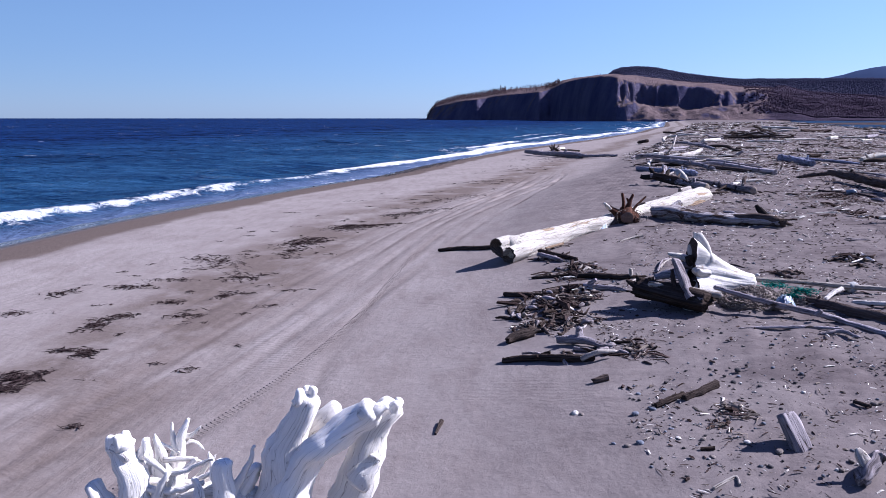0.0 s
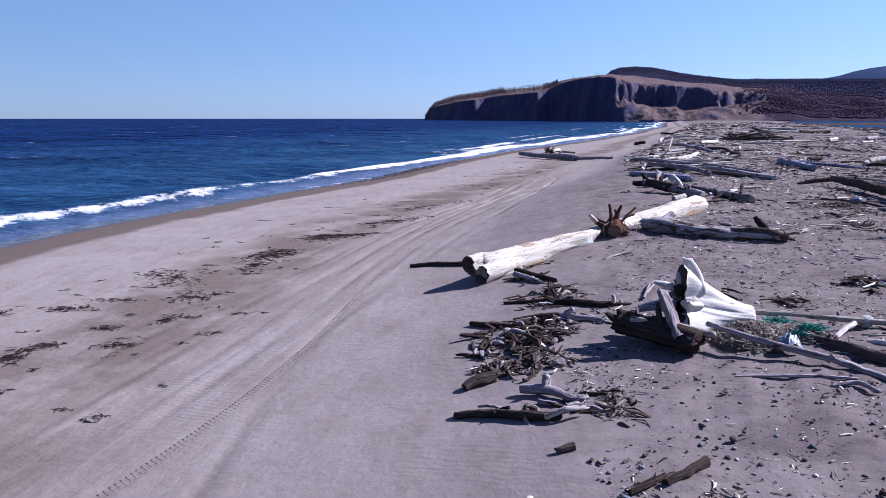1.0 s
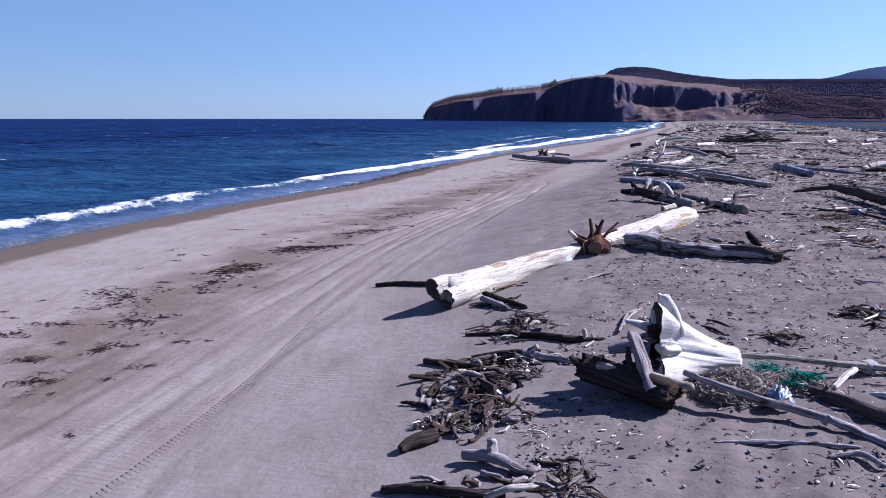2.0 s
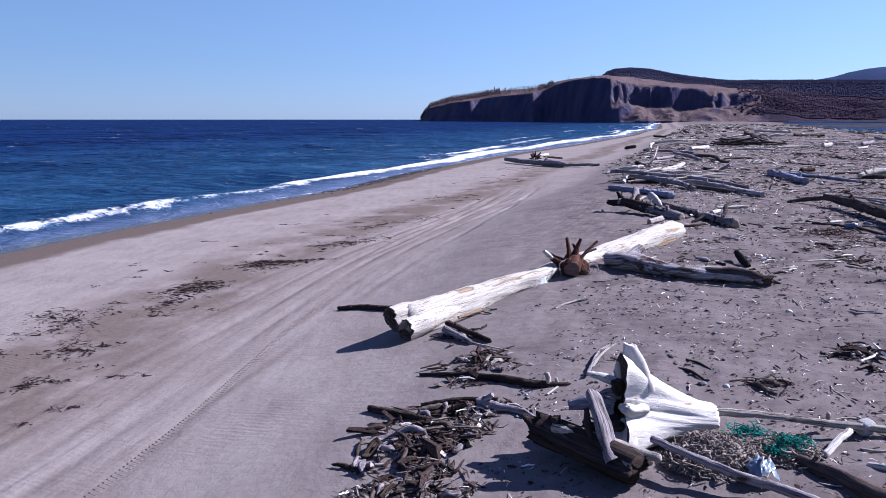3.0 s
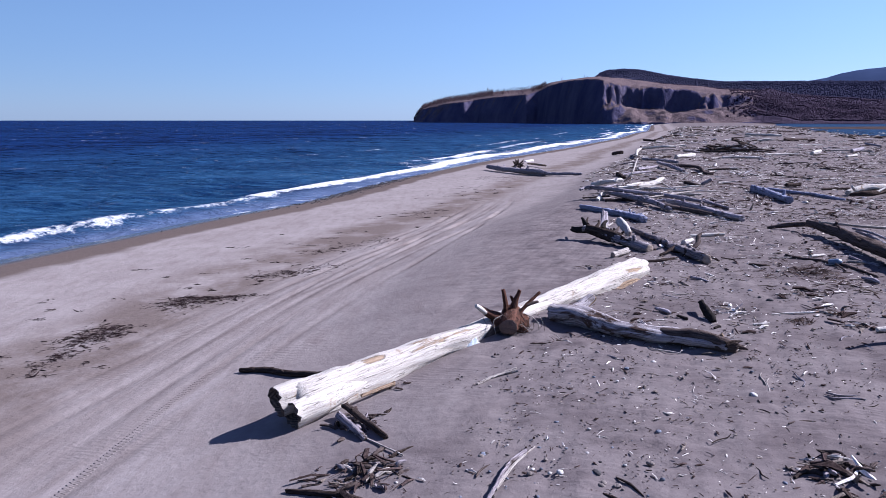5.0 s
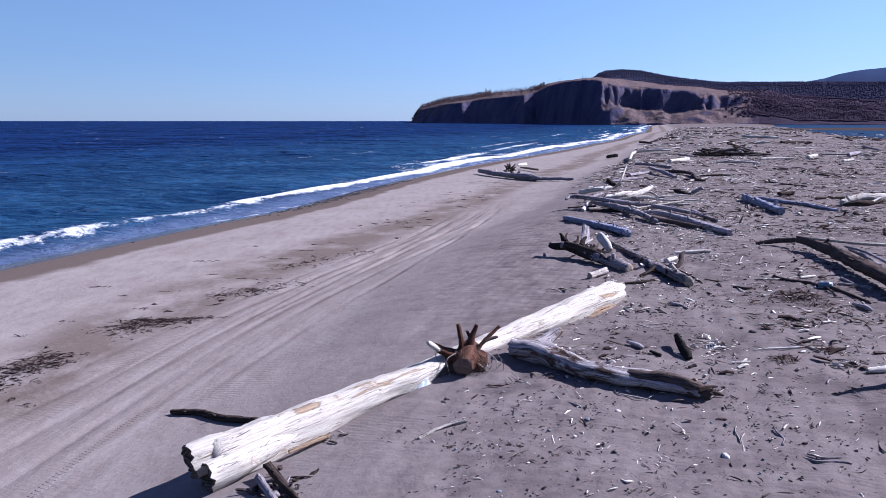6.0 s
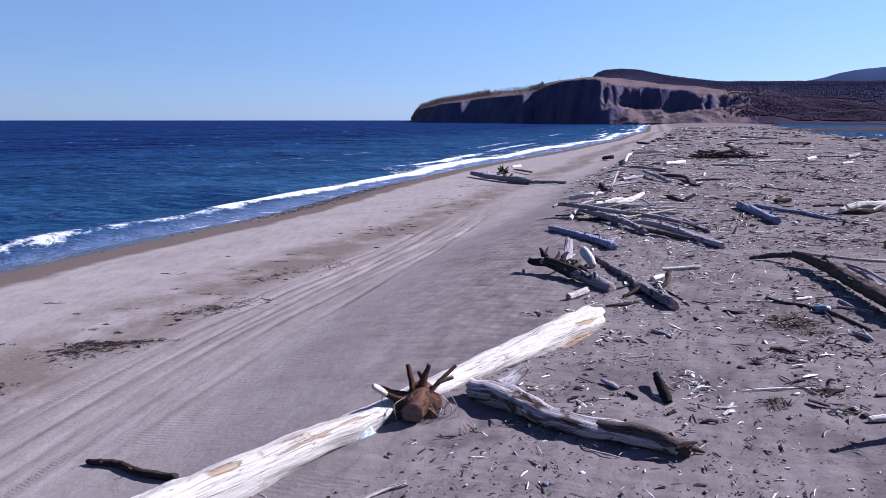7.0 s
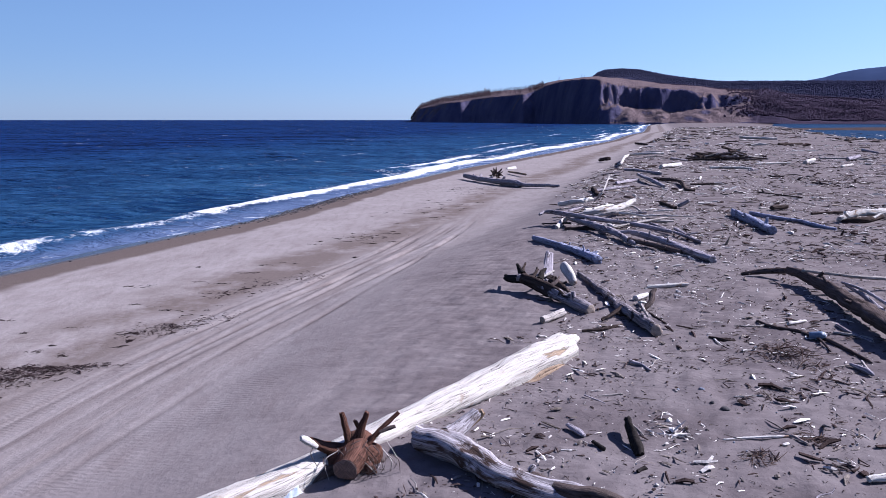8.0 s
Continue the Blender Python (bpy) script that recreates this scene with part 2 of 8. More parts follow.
def sea_material():
    m, nt, b = nodes("sea_water")
    pos = nt.nodes.new("ShaderNodeNewGeometry").outputs["Position"]
    d = attr(nt, "offshore", "Fac")
    foam_at = attr(nt, "breaking", "Fac")
    deep = nt.nodes.new("ShaderNodeMapRange")
    nt.links.new(calc(nt, "ADD", d, calc(nt, "MULTIPLY", noise_at(nt, pos, 0.03, 4), 40.0)), deep.inputs[0])
    deep.inputs[1].default_value, deep.inputs[2].default_value = 10.0, 130.0
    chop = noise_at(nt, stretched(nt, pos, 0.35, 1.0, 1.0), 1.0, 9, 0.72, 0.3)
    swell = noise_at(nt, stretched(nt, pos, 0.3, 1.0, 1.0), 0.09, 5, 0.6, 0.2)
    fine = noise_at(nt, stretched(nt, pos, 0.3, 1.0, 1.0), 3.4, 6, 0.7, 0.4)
    # light crests and dark troughs of the waves, painted into the water colour
    wave_shading = ramp(nt, calc(nt, "ADD", calc(nt, "MULTIPLY", chop, 0.5), calc(nt, "ADD", calc(nt, "MULTIPLY", swell, 0.25), calc(nt, "MULTIPLY", fine, 0.25))), [(0.44, 0.0), (0.57, 1.0)])
    shallow = mix(nt, wave_shading, (0.0018, 0.014, 0.046), (0.018, 0.058, 0.115))
    open_sea = mix(nt, wave_shading, (0.0004, 0.0022, 0.016), (0.004, 0.020, 0.082))
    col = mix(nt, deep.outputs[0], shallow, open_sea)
    # thin swash: the sky it mirrors is painted as a paler blue
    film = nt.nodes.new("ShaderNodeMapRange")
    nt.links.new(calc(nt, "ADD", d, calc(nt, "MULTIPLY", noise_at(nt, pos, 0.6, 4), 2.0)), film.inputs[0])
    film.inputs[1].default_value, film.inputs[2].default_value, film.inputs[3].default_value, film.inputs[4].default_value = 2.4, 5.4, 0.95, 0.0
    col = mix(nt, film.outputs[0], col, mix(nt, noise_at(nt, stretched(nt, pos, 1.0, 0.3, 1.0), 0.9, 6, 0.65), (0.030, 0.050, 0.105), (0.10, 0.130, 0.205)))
    # foam: torn by noise, thick on the breakers
    lace = noise_at(nt, stretched(nt, pos, 1.0, 0.7, 1.0), 2.2, 8, 0.74, 0.9)
    lace2 = noise_at(nt, pos, 0.38, 4, 0.6)
    f = calc(nt, "ADD", foam_at, calc(nt, "ADD", calc(nt, "MULTIPLY", calc(nt, "SUBTRACT", lace, 0.5), 2.0), calc(nt, "MULTIPLY", calc(nt, "SUBTRACT", lace2, 0.5), 1.5)))
    foam = ramp(nt, f, [(0.52, 0.0), (0.95, 1.0)])
    # single whitecaps far out
    cap = noise_at(nt, stretched(nt, pos, 0.25, 1.0, 1.0), 0.3, 8, 0.64, 0.4)
    caps = ramp(nt, cap, [(0.672, 0.0), (0.692, 1.0)])
    white = calc(nt, "MAXIMUM", foam, calc(nt, "MULTIPLY", caps, 0.6))
    col = mix(nt, white, col, (0.50, 0.52, 0.54))
    nt.links.new(col, b.inputs["Base Color"])
    b.inputs["Roughness"].default_value = 0.9
    b.inputs["Specular IOR Level"].default_value = 0.0
    w1 = noise_at(nt, stretched(nt, pos, 0.6, 1.0, 1.0), 0.5, 6, 0.62, 0.5)
    w2 = noise_at(nt, stretched(nt, pos, 0.5, 1.0, 1.0), 2.6, 5, 0.65, 0.5)
    n1 = bumped(nt, b, w1, 1.0, 1.0)
    n2 = bumped(nt, b, w2, 0.9, 0.16, n1)
    # a rough sea mirrors only a small share of the sky
    gloss = nt.nodes.new("ShaderNodeBsdfGlossy")
    gloss.inputs["Roughness"].default_value = 0.22
    nt.links.new(n2, gloss.inputs["Normal"])
    both = nt.nodes.new("ShaderNodeMixShader")
    nt.links.new(calc(nt, "MULTIPLY", calc(nt, "SUBTRACT", 1.0, white), 0.05), both.inputs[0])
    nt.links.new(b.outputs[0], both.inputs[1])
    nt.links.new(gloss.outputs[0], both.inputs[2])
    nt.links.new(both.outputs[0], nt.nodes["Material Output"].inputs["Surface"])
    return m


def lagoon_material():
    m, nt, b = nodes("still_lagoon_water")
    pos = nt.nodes.new("ShaderNodeNewGeometry").outputs["Position"]
    nt.links.new(mix(nt, noise_at(nt, stretched(nt, pos, 0.3, 1, 1), 0.2, 5), (0.003, 0.012, 0.036), (0.008, 0.026, 0.06)), b.inputs["Base Color"])
    b.inputs["Roughness"].default_value = 0.9
    b.inputs["Specular IOR Level"].default_value = 0.0
    n = bumped(nt, b, noise_at(nt, pos, 0.8, 5, 0.6), 0.8, 0.5)
    gloss = nt.nodes.new("ShaderNodeBsdfGlossy")
    gloss.inputs["Roughness"].default_value = 0.15
    nt.links.new(n, gloss.inputs["Normal"])
    both = nt.nodes.new("ShaderNodeMixShader")
    both.inputs[0].default_value = 0.14
    nt.links.new(b.outputs[0], both.inputs[1])
    nt.links.new(gloss.outputs[0], both.inputs[2])
    nt.links.new(both.outputs[0], nt.nodes["Material Output"].inputs["Surface"])
    return m


def headland_material():
    m, nt, b = nodes("hazy_cliff_rock_and_dry_grass")
    g = nt.nodes.new("ShaderNodeNewGeometry")
    pos = g.outputs["Position"]
    steep = attr(nt, "steep", "Fac")
    wood = attr(nt, "wooded", "Fac")
    # blue cast of rock and wooded ground: distance haze mixed into the colour
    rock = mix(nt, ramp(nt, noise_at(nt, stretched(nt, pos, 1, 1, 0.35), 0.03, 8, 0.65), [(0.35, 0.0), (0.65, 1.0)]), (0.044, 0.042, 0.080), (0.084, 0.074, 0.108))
    grass = mix(nt, ramp(nt, noise_at(nt, pos, 0.035, 9, 0.72), [(0.3, 0.0), (0.72, 1.0)]), (0.056, 0.043, 0.050), (0.130, 0.097, 0.094))
    s = ramp(nt, calc(nt, "ADD", steep, calc(nt, "MULTIPLY", calc(nt, "SUBTRACT", noise_at(nt, pos, 0.025, 6, 0.7), 0.5), 0.9)), [(0.4, 0.0), (0.6, 1.0)])
    col = mix(nt, s, grass, rock)
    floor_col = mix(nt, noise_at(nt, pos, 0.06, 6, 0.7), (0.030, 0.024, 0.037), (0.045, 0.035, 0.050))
    w = ramp(nt, calc(nt, "ADD", wood, calc(nt, "MULTIPLY", calc(nt, "SUBTRACT", noise_at(nt, pos, 0.01, 6, 0.7), 0.5), 0.6)), [(0.42, 0.0), (0.58, 1.0)])
    nt.links.new(mix(nt, w, col, floor_col), b.inputs["Base Color"])
    b.inputs["Roughness"].default_value = 0.95
    b.inputs["Specular IOR Level"].default_value = 0.0
    bumped(nt, b, noise_at(nt, pos, 0.08, 8, 0.7), 0.8, 6.0)
    return m


def plain_material(name, a, c, scale=20.0, rough=0.85, bump=0.02, spec=0.0, vary=0.38):
    m, nt, b = nodes(name)
    co = nt.nodes.new("ShaderNodeTexCoord").outputs["Object"]
    f = noise_at(nt, co, scale, 5, 0.65)
    rnd = nt.nodes.new("ShaderNodeNewGeometry").outputs["Random Per Island"]
    col = mix(nt, ramp(nt, f, [(0.3, 0.0), (0.7, 1.0)]), a, c)
    col = mix(nt, 1.0, col, mix(nt, rnd, (1 - vary,) * 3, (1 + vary,) * 3), "MULTIPLY")
    nt.links.new(col, b.inputs["Base Color"])
    b.inputs["Roughness"].default_value = rough
    b.inputs["Specular IOR Level"].default_value = spec
    bumped(nt, b, f, 0.7, bump)
    return m


def wood_material(name, pale, dark, stain, stained=0.5, crack=0.5, bump=0.012):
    """Weathered wood with the grain running along each piece."""
    m, nt, b = nodes(name)
    w = attr(nt, "grain")
    grain = noise_at(nt, stretched(nt, w, 1.2, 22.0, 22.0), 1.6, 6, 0.65, 0.6)
    fibre = noise_at(nt, stretched(nt, w, 2.5, 90.0, 90.0), 1.6, 3, 0.6)
    blot = noise_at(nt, stretched(nt, w, 1.0, 2.5, 2.5), 1.7, 6, 0.68, 0.7)
    col = mix(nt, ramp(nt, grain, [(0.32, 0.0), (0.66, 1.0)]), dark, pale)
    col = mix(nt, 0.4, col, mix(nt, fibre, (0.55, 0.55, 0.55), (1.3, 1.3, 1.3)), "MULTIPLY")
    lo = 0.78 - 0.34 * stained
    col = mix(nt, ramp(nt, blot, [(lo, 0.0), (lo + 0.09, 1.0)]), col, stain)
    cr = noise_at(nt, stretched(nt, w, 0.22, 10.0, 10.0), 2.0, 2, 0.5, 0.5)
    line = ramp(nt, calc(nt, "ABSOLUTE", calc(nt, "SUBTRACT", cr, 0.5)), [(0.003, 1.0), (0.010, 0.0)])
    line = calc(nt, "MULTIPLY", line, crack)
    col = mix(nt, line, col, (0.035, 0.026, 0.022))
    rnd = nt.nodes.new("ShaderNodeObjectInfo").outputs["Random"]
    col = mix(nt, 1.0, col, mix(nt, rnd, (0.82, 0.81, 0.8), (1.08, 1.08, 1.08)), "MULTIPLY")
    nt.links.new(col, b.inputs["Base Color"])
    b.inputs["Roughness"].default_value = 0.85
    b.inputs["Specular IOR Level"].default_value = 0.0
    h = calc(nt, "SUBTRACT", calc(nt, "ADD", grain, calc(nt, "MULTIPLY", fibre, 0.35)), calc(nt, "MULTIPLY", line, 0.8))
    bumped(nt, b, h, 0.9, bump)
    return m


def stripped_log_material(name, spots, raw_a, raw_b, *wood):
    """Bleached wood of the great log, with raw brown patches where a slab has split away; spots: along and across the log, half-lengths of both."""
    m = wood_material(name, *wood)
    nt = m.node_tree
    b = nt.nodes["Principled BSDF"]
    old = b.inputs["Base Color"].links[0].from_socket
    pos = nt.nodes.new("ShaderNodeNewGeometry").outputs["Position"]
    away = []
    for vec, shift in (((0.717, 0.697, 0.0), -8.866), ((0.697, -0.717, 0.0), 9.12)):
        d = nt.nodes.new("ShaderNodeVectorMath")
        d.operation = "DOT_PRODUCT"
        d.inputs[1].default_value = vec
        nt.links.new(pos, d.inputs[0])
        away.append(calc(nt, "ADD", d.outputs["Value"], shift))
    w = attr(nt, "grain")
    torn = noise_at(nt, stretched(nt, w, 1.0, 6.0, 6.0), 2.4, 7, 0.68, 0.5)
    mask = None
    for u, v, lu, lv in spots:
        e = [calc(nt, "DIVIDE", calc(nt, "SUBTRACT", q, c), h) for q, c, h in ((away[0], u, lu), (away[1], v, lv))]
        near = calc(nt, "SUBTRACT", 0.75, calc(nt, "ADD", calc(nt, "MULTIPLY", e[0], e[0]), calc(nt, "MULTIPLY", e[1], e[1])))
        mask = near if mask is None else calc(nt, "MAXIMUM", mask, near)
    mask = calc(nt, "ADD", mask, calc(nt, "MULTIPLY", calc(nt, "SUBTRACT", torn, 0.5), 3.6))
    mask = ramp(nt, mask, [(0.35, 0.0), (0.62, 1.0)])
    raw = mix(nt, noise_at(nt, stretched(nt, w, 1.5, 30.0, 30.0), 1.5, 6, 0.7, 0.4), raw_a, raw_b)
    nt.links.new(mix(nt, mask, old, raw), b.inputs["Base Color"])
    bump = b.inputs["Normal"].links[0].from_socket
    bumped(nt, b, calc(nt, "SUBTRACT", 1.0, mask), 0.8, 0.02, bump)
    return m


def cut_material(name, pale, dark):
    """A sawn end, with rings."""
    m, nt, b = nodes(name)
    w = attr(nt, "grain")
    flat = stretched(nt, w, 0.0, 1.0, 1.0)
    ln = nt.nodes.new("ShaderNodeVectorMath")
    ln.operation = "LENGTH"
    nt.links.new(flat, ln.inputs[0])
    rad = calc(nt, "ADD", calc(nt, "MULTIPLY", ln.outputs["Value"], 330.0), calc(nt, "MULTIPLY", noise_at(nt, flat, 6.0, 3), 9.0))
    rings = calc(nt, "MULTIPLY", calc(nt, "ADD", calc(nt, "SINE", rad), 1.0), 0.5)
    blot = noise_at(nt, flat, 9.0, 5, 0.65)
    col = mix(nt, rings, dark, pale)
    col = mix(nt, ramp(nt, blot, [(0.4, 0.0), (0.75, 0.8)]), col, tuple(0.6 * v for v in dark))
    nt.links.new(col, b.inputs["Base Color"])
    b.inputs["Roughness"].default_value = 0.85
    bumped(nt, b, calc(nt, "ADD", rings, blot), 0.6, 0.006)
    return m


SAND, WATER, LAGOON, HEADLAND = sand_material(), sea_material(), lagoon_material(), headland_material()
WHITE = wood_material("bleached_white_wood", (0.52, 0.495, 0.465), (0.35, 0.325, 0.30), (0.19, 0.13, 0.095), 0.59, 0.55)
ROOTWHITE = wood_material("bleached_white_root", (0.76, 0.73, 0.69), (0.66, 0.63, 0.59), (0.34, 0.28, 0.23), 0.44, 0.5, 0.006)
LOGWHITE = wood_material("sun_bleached_stump", (0.56, 0.54, 0.51), (0.44, 0.41, 0.38), (0.24, 0.17, 0.12), 0.50, 0.2, 0.008)
GREATLOG = stripped_log_material("split_bleached_log", [(1.75, 0.06, 0.40, 0.14), (2.8, 0.05, 0.35, 0.07), (3.2, 0.20, 1.2, 0.055), (9.8, 0.27, 0.55, 0.08)], (0.13, 0.085, 0.056), (0.40, 0.31, 0.22),
                                 (0.54, 0.51, 0.465), (0.37, 0.335, 0.295), (0.26, 0.185, 0.125), 0.53, 0.8, 0.022)
SILVER = wood_material("silver_grey_wood", (0.34, 0.31, 0.335), (0.085, 0.074, 0.084), (0.045, 0.036, 0.031), 0.55, 0.9)
BONE = wood_material("pale_grey_wood", (0.42, 0.385, 0.355), (0.18, 0.16, 0.147), (0.085, 0.062, 0.048), 0.48, 0.9)
BROWN = wood_material("brown_wet_wood", (0.112, 0.088, 0.081), (0.036, 0.028, 0.026), (0.02, 0.015, 0.013), 0.5, 0.9, 0.02)
DARK = wood_material("dark_rotten_wood", (0.072, 0.056, 0.05), (0.017, 0.013, 0.012), (0.10, 0.08, 0.07), 0.35, 0.9, 0.025)
RED = wood_material("reddish_root_bark", (0.125, 0.064, 0.047), (0.036, 0.019, 0.015), (0.016, 0.011, 0.01), 0.55, 0.8, 0.02)
# grey wood with the blue light of the sky put into its colour
SKY_TINTED = wood_material("sky_tinted_grey_wood", (0.27, 0.285, 0.375), (0.085, 0.088, 0.125), (0.05, 0.045, 0.052), 0.5, 0.9)
FORK = wood_material("blotched_grey_wood", (0.42, 0.39, 0.40), (0.10, 0.085, 0.088), (0.06, 0.041, 0.034), 0.76, 0.9, 0.018)
MOTTLE = wood_material("mottled_grey_wood", (0.32, 0.285, 0.30), (0.06, 0.05, 0.052), (0.03, 0.023, 0.021), 0.66, 0.9, 0.018)
RAW = wood_material("broken_yellow_wood", (0.30, 0.225, 0.16), (0.12, 0.08, 0.054), (0.09, 0.06, 0.045), 0.5, 0.9, 0.02)
CUT_PALE = cut_material("sawn_end_pale", (0.33, 0.265, 0.215), (0.17, 0.128, 0.10))
CUT_DARK = cut_material("sawn_end_brown", (0.17, 0.105, 0.08), (0.08, 0.048, 0.037))
ROT = cut_material("rotten_end", (0.12, 0.086, 0.068), (0.022, 0.016, 0.014))
CHAR = plain_material("charred_wood", (0.008, 0.007, 0.007), (0.03, 0.026, 0.024), 30, 0.75)
WEED = plain_material("dried_seaweed", (0.013, 0.009, 0.0095), (0.036, 0.025, 0.025), 40, 0.9)
STRAW = plain_material("dry_brown_weed", (0.04, 0.026, 0.022), (0.09, 0.062, 0.051), 30, 0.95)
CHIPS = plain_material("wood_chips", (0.07, 0.055, 0.047), (0.2, 0.17, 0.148), 30, 0.9)
CHIPS_PALE = plain_material("pale_wood_chips", (0.36, 0.33, 0.30), (0.58, 0.54, 0.50), 30, 0.85)
CHIPS_DARK = plain_material("dark_wood_chips", (0.018, 0.013, 0.0125), (0.066, 0.047, 0.043), 30, 0.9)
NET = plain_material("teal_fishing_net", (0.008, 0.085, 0.075), (0.02, 0.17, 0.14), 60, 0.6)
SHEET = plain_material("blue_plastic_sheet", (0.05, 0.075, 0.12), (0.11, 0.15, 0.20), 9, 0.35, 0.02, 0.4)
CLEAR = plain_material("milky_plastic_film", (0.20, 0.235, 0.27), (0.34, 0.38, 0.42), 12, 0.3)
FOAM = plain_material("grey_foam_float", (0.2, 0.2, 0.2), (0.28, 0.28, 0.28), 30, 0.9)
WHITE_PLASTIC = plain_material("white_plastic", (0.52, 0.54, 0.56), (0.62, 0.63, 0.64), 8, 0.4)
ROPE = plain_material("tangled_grey_rope", (0.10, 0.080, 0.072), (0.27, 0.235, 0.21), 40, 0.9)
REEDS = plain_material("dry_brown_reeds", (0.03, 0.021, 0.02), (0.055, 0.04, 0.037), 0.15, 0.95)
# woods on hillside and ridge: blue-violet in the base colour stands in for haze
TREES = plain_material("hazy_bare_woodland", (0.030, 0.023, 0.035), (0.050, 0.037, 0.052), 0.02, 0.95, 0.02, 0.0, 0.15)
RIDGEWOOD = plain_material("hazy_ridge_conifers", (0.024, 0.025, 0.046), (0.033, 0.033, 0.058), 0.02, 0.95, 0.02, 0.0, 0.15)
CAPEWOOD = plain_material("leafless_trees", (0.05, 0.036, 0.042), (0.07, 0.05, 0.056), 0.02, 0.95)
# far mountain: distance haze painted as a blue base colour
FARHILL = plain_material("haze_tinted_far_wood", (0.034, 0.050, 0.10), (0.040, 0.058, 0.115), 0.01, 0.95)

# ---- mesh helpers ----


def mesh_of(name, verts, faces, smooth=True, attrs=()):
    me = bpy.data.meshes.new(name)
    me.from_pydata([tuple(v) for v in verts], [], [tuple(f) for f in faces])
    for key, kind, data in attrs:
        a = me.attributes.new(key, kind, "POINT")
        a.data.foreach_set("vector" if kind == "FLOAT_VECTOR" else "value", np.asarray(data, dtype=np.float32).ravel())
    if smooth:
        me.polygons.foreach_set("use_smooth", [True] * len(me.polygons))
    me.update()
    return me


def grid_faces(nx, ny):
    i = np.arange(nx - 1)[:, None] * ny + np.arange(ny - 1)[None, :]
    return np.stack([i, i + ny, i + ny + 1, i + 1], -1).reshape(-1, 4).tolist()


def spread(lo, a, b, hi, step, grow):
    """Coordinates: even steps from a to b, growing steps out to lo and hi."""
    mid = list(np.arange(a, b, step))
    up, s = [], step
    v = b
    while v < hi:
        up.append(v)
        s *= grow
        v += s
    up.append(hi)
    down, s = [], step
    v = a
    while v > lo:
        s *= grow
        v -= s
        down.append(max(v, lo))
    return np.array(down[::-1] + mid + up)


# ---- ground: beach, dune back and land behind, one sheet ----
TRACKS = [
    # y of the way, x of the way, depth, tread
    ([-30, -2, 4.6, 5.6, 7.5, 9.8, 12.5, 15.6, 19.5, 24.5, 28.5, 34, 42, 52, 70], [-9, -6.6, -4.63, -4.12, -3.57, -3.09, -2.74, -2.4, -1.5, 0.0, 1.8, 4.0, 6.3, 8.2, 12], 0.012, 1.0),
    ([-30, 3.9, 7.6, 11.7, 15.8, 21, 28, 35.5, 40, 50, 70], [-9, -6.74, -6.17, -5.17, -3.9, -2.5, -0.4, 3.2, 4.8, 7.2, 11], 0.014, 0.1),
    ([-30, 0, 6, 10, 14, 18.7, 21, 25, 30, 36, 42, 50, 70], [-10, -7.6, -5.7, -4.75, -3.95, -3.1, -2.3, -0.8, 0.9, 2.6, 4.2, 6.2, 9.6], 0.012, 0.25),
    ([-30, 0, 6, 10, 14, 18, 24, 30, 36, 42, 50, 70], [-10, -8.4, -7.6, -6.9, -5.7, -4.4, -2.6, -0.1, 1.8, 3.4, 5.5, 8.8], 0.012, 0.0),
    ([-30, 0, 6, 12, 16, 22, 28, 33, 38, 46, 70], [-7, -5.6, -4.85, -3.6, -2.9, -1.6, 0.7, 2.4, 3.9, 6.0, 10.4], 0.014, 0.1),
    ([-30, 0, 6, 12, 16, 22, 28, 33, 38, 46, 70], [-8.2, -7.2, -6.6, -5.6, -4.6, -3.0, -1.0, 1.0, 2.9, 5.2, 9.2], 0.010, 0.1),
    ([-30, 0, 6, 12, 16, 22, 28, 33, 38, 46, 70], [-11, -9.2, -8.5, -7.1, -6.0, -4.2, -1.9, 0.2, 2.2, 4.6, 8.4], 0.010, 0.1),
    ([-30, 10, 14, 18, 22, 26, 30, 34, 38, 44, 70], [-4, -3.2, -2.0, -0.9, 0.4, 1.9, 3.2, 4.3, 5.2, 6.6, 11.4], 0.011, 0.1),
]


def lanes(X, Y):
    """Where cars drive along the beach: how far off its middle, how far along, how much."""
    gy, gx = eased([-30, 0, 6, 12, 16, 22, 28, 33, 38, 46, 70], [-9.5, -6.9, -5.9, -4.4, -3.4, -2.0, 0.2, 2.0, 3.6, 6.0, 10.6], 0.25, 2.2)
    slope = np.interp(Y, gy, np.gradient(gx, gy))
    off = (X - np.interp(Y, gy, gx)) / np.sqrt(1 + slope * slope)
    much = np.exp(-(off / 2.1) ** 4) * np.clip((62 - Y) / 15, 0, 1)
    return np.stack([off, Y, much], -1)


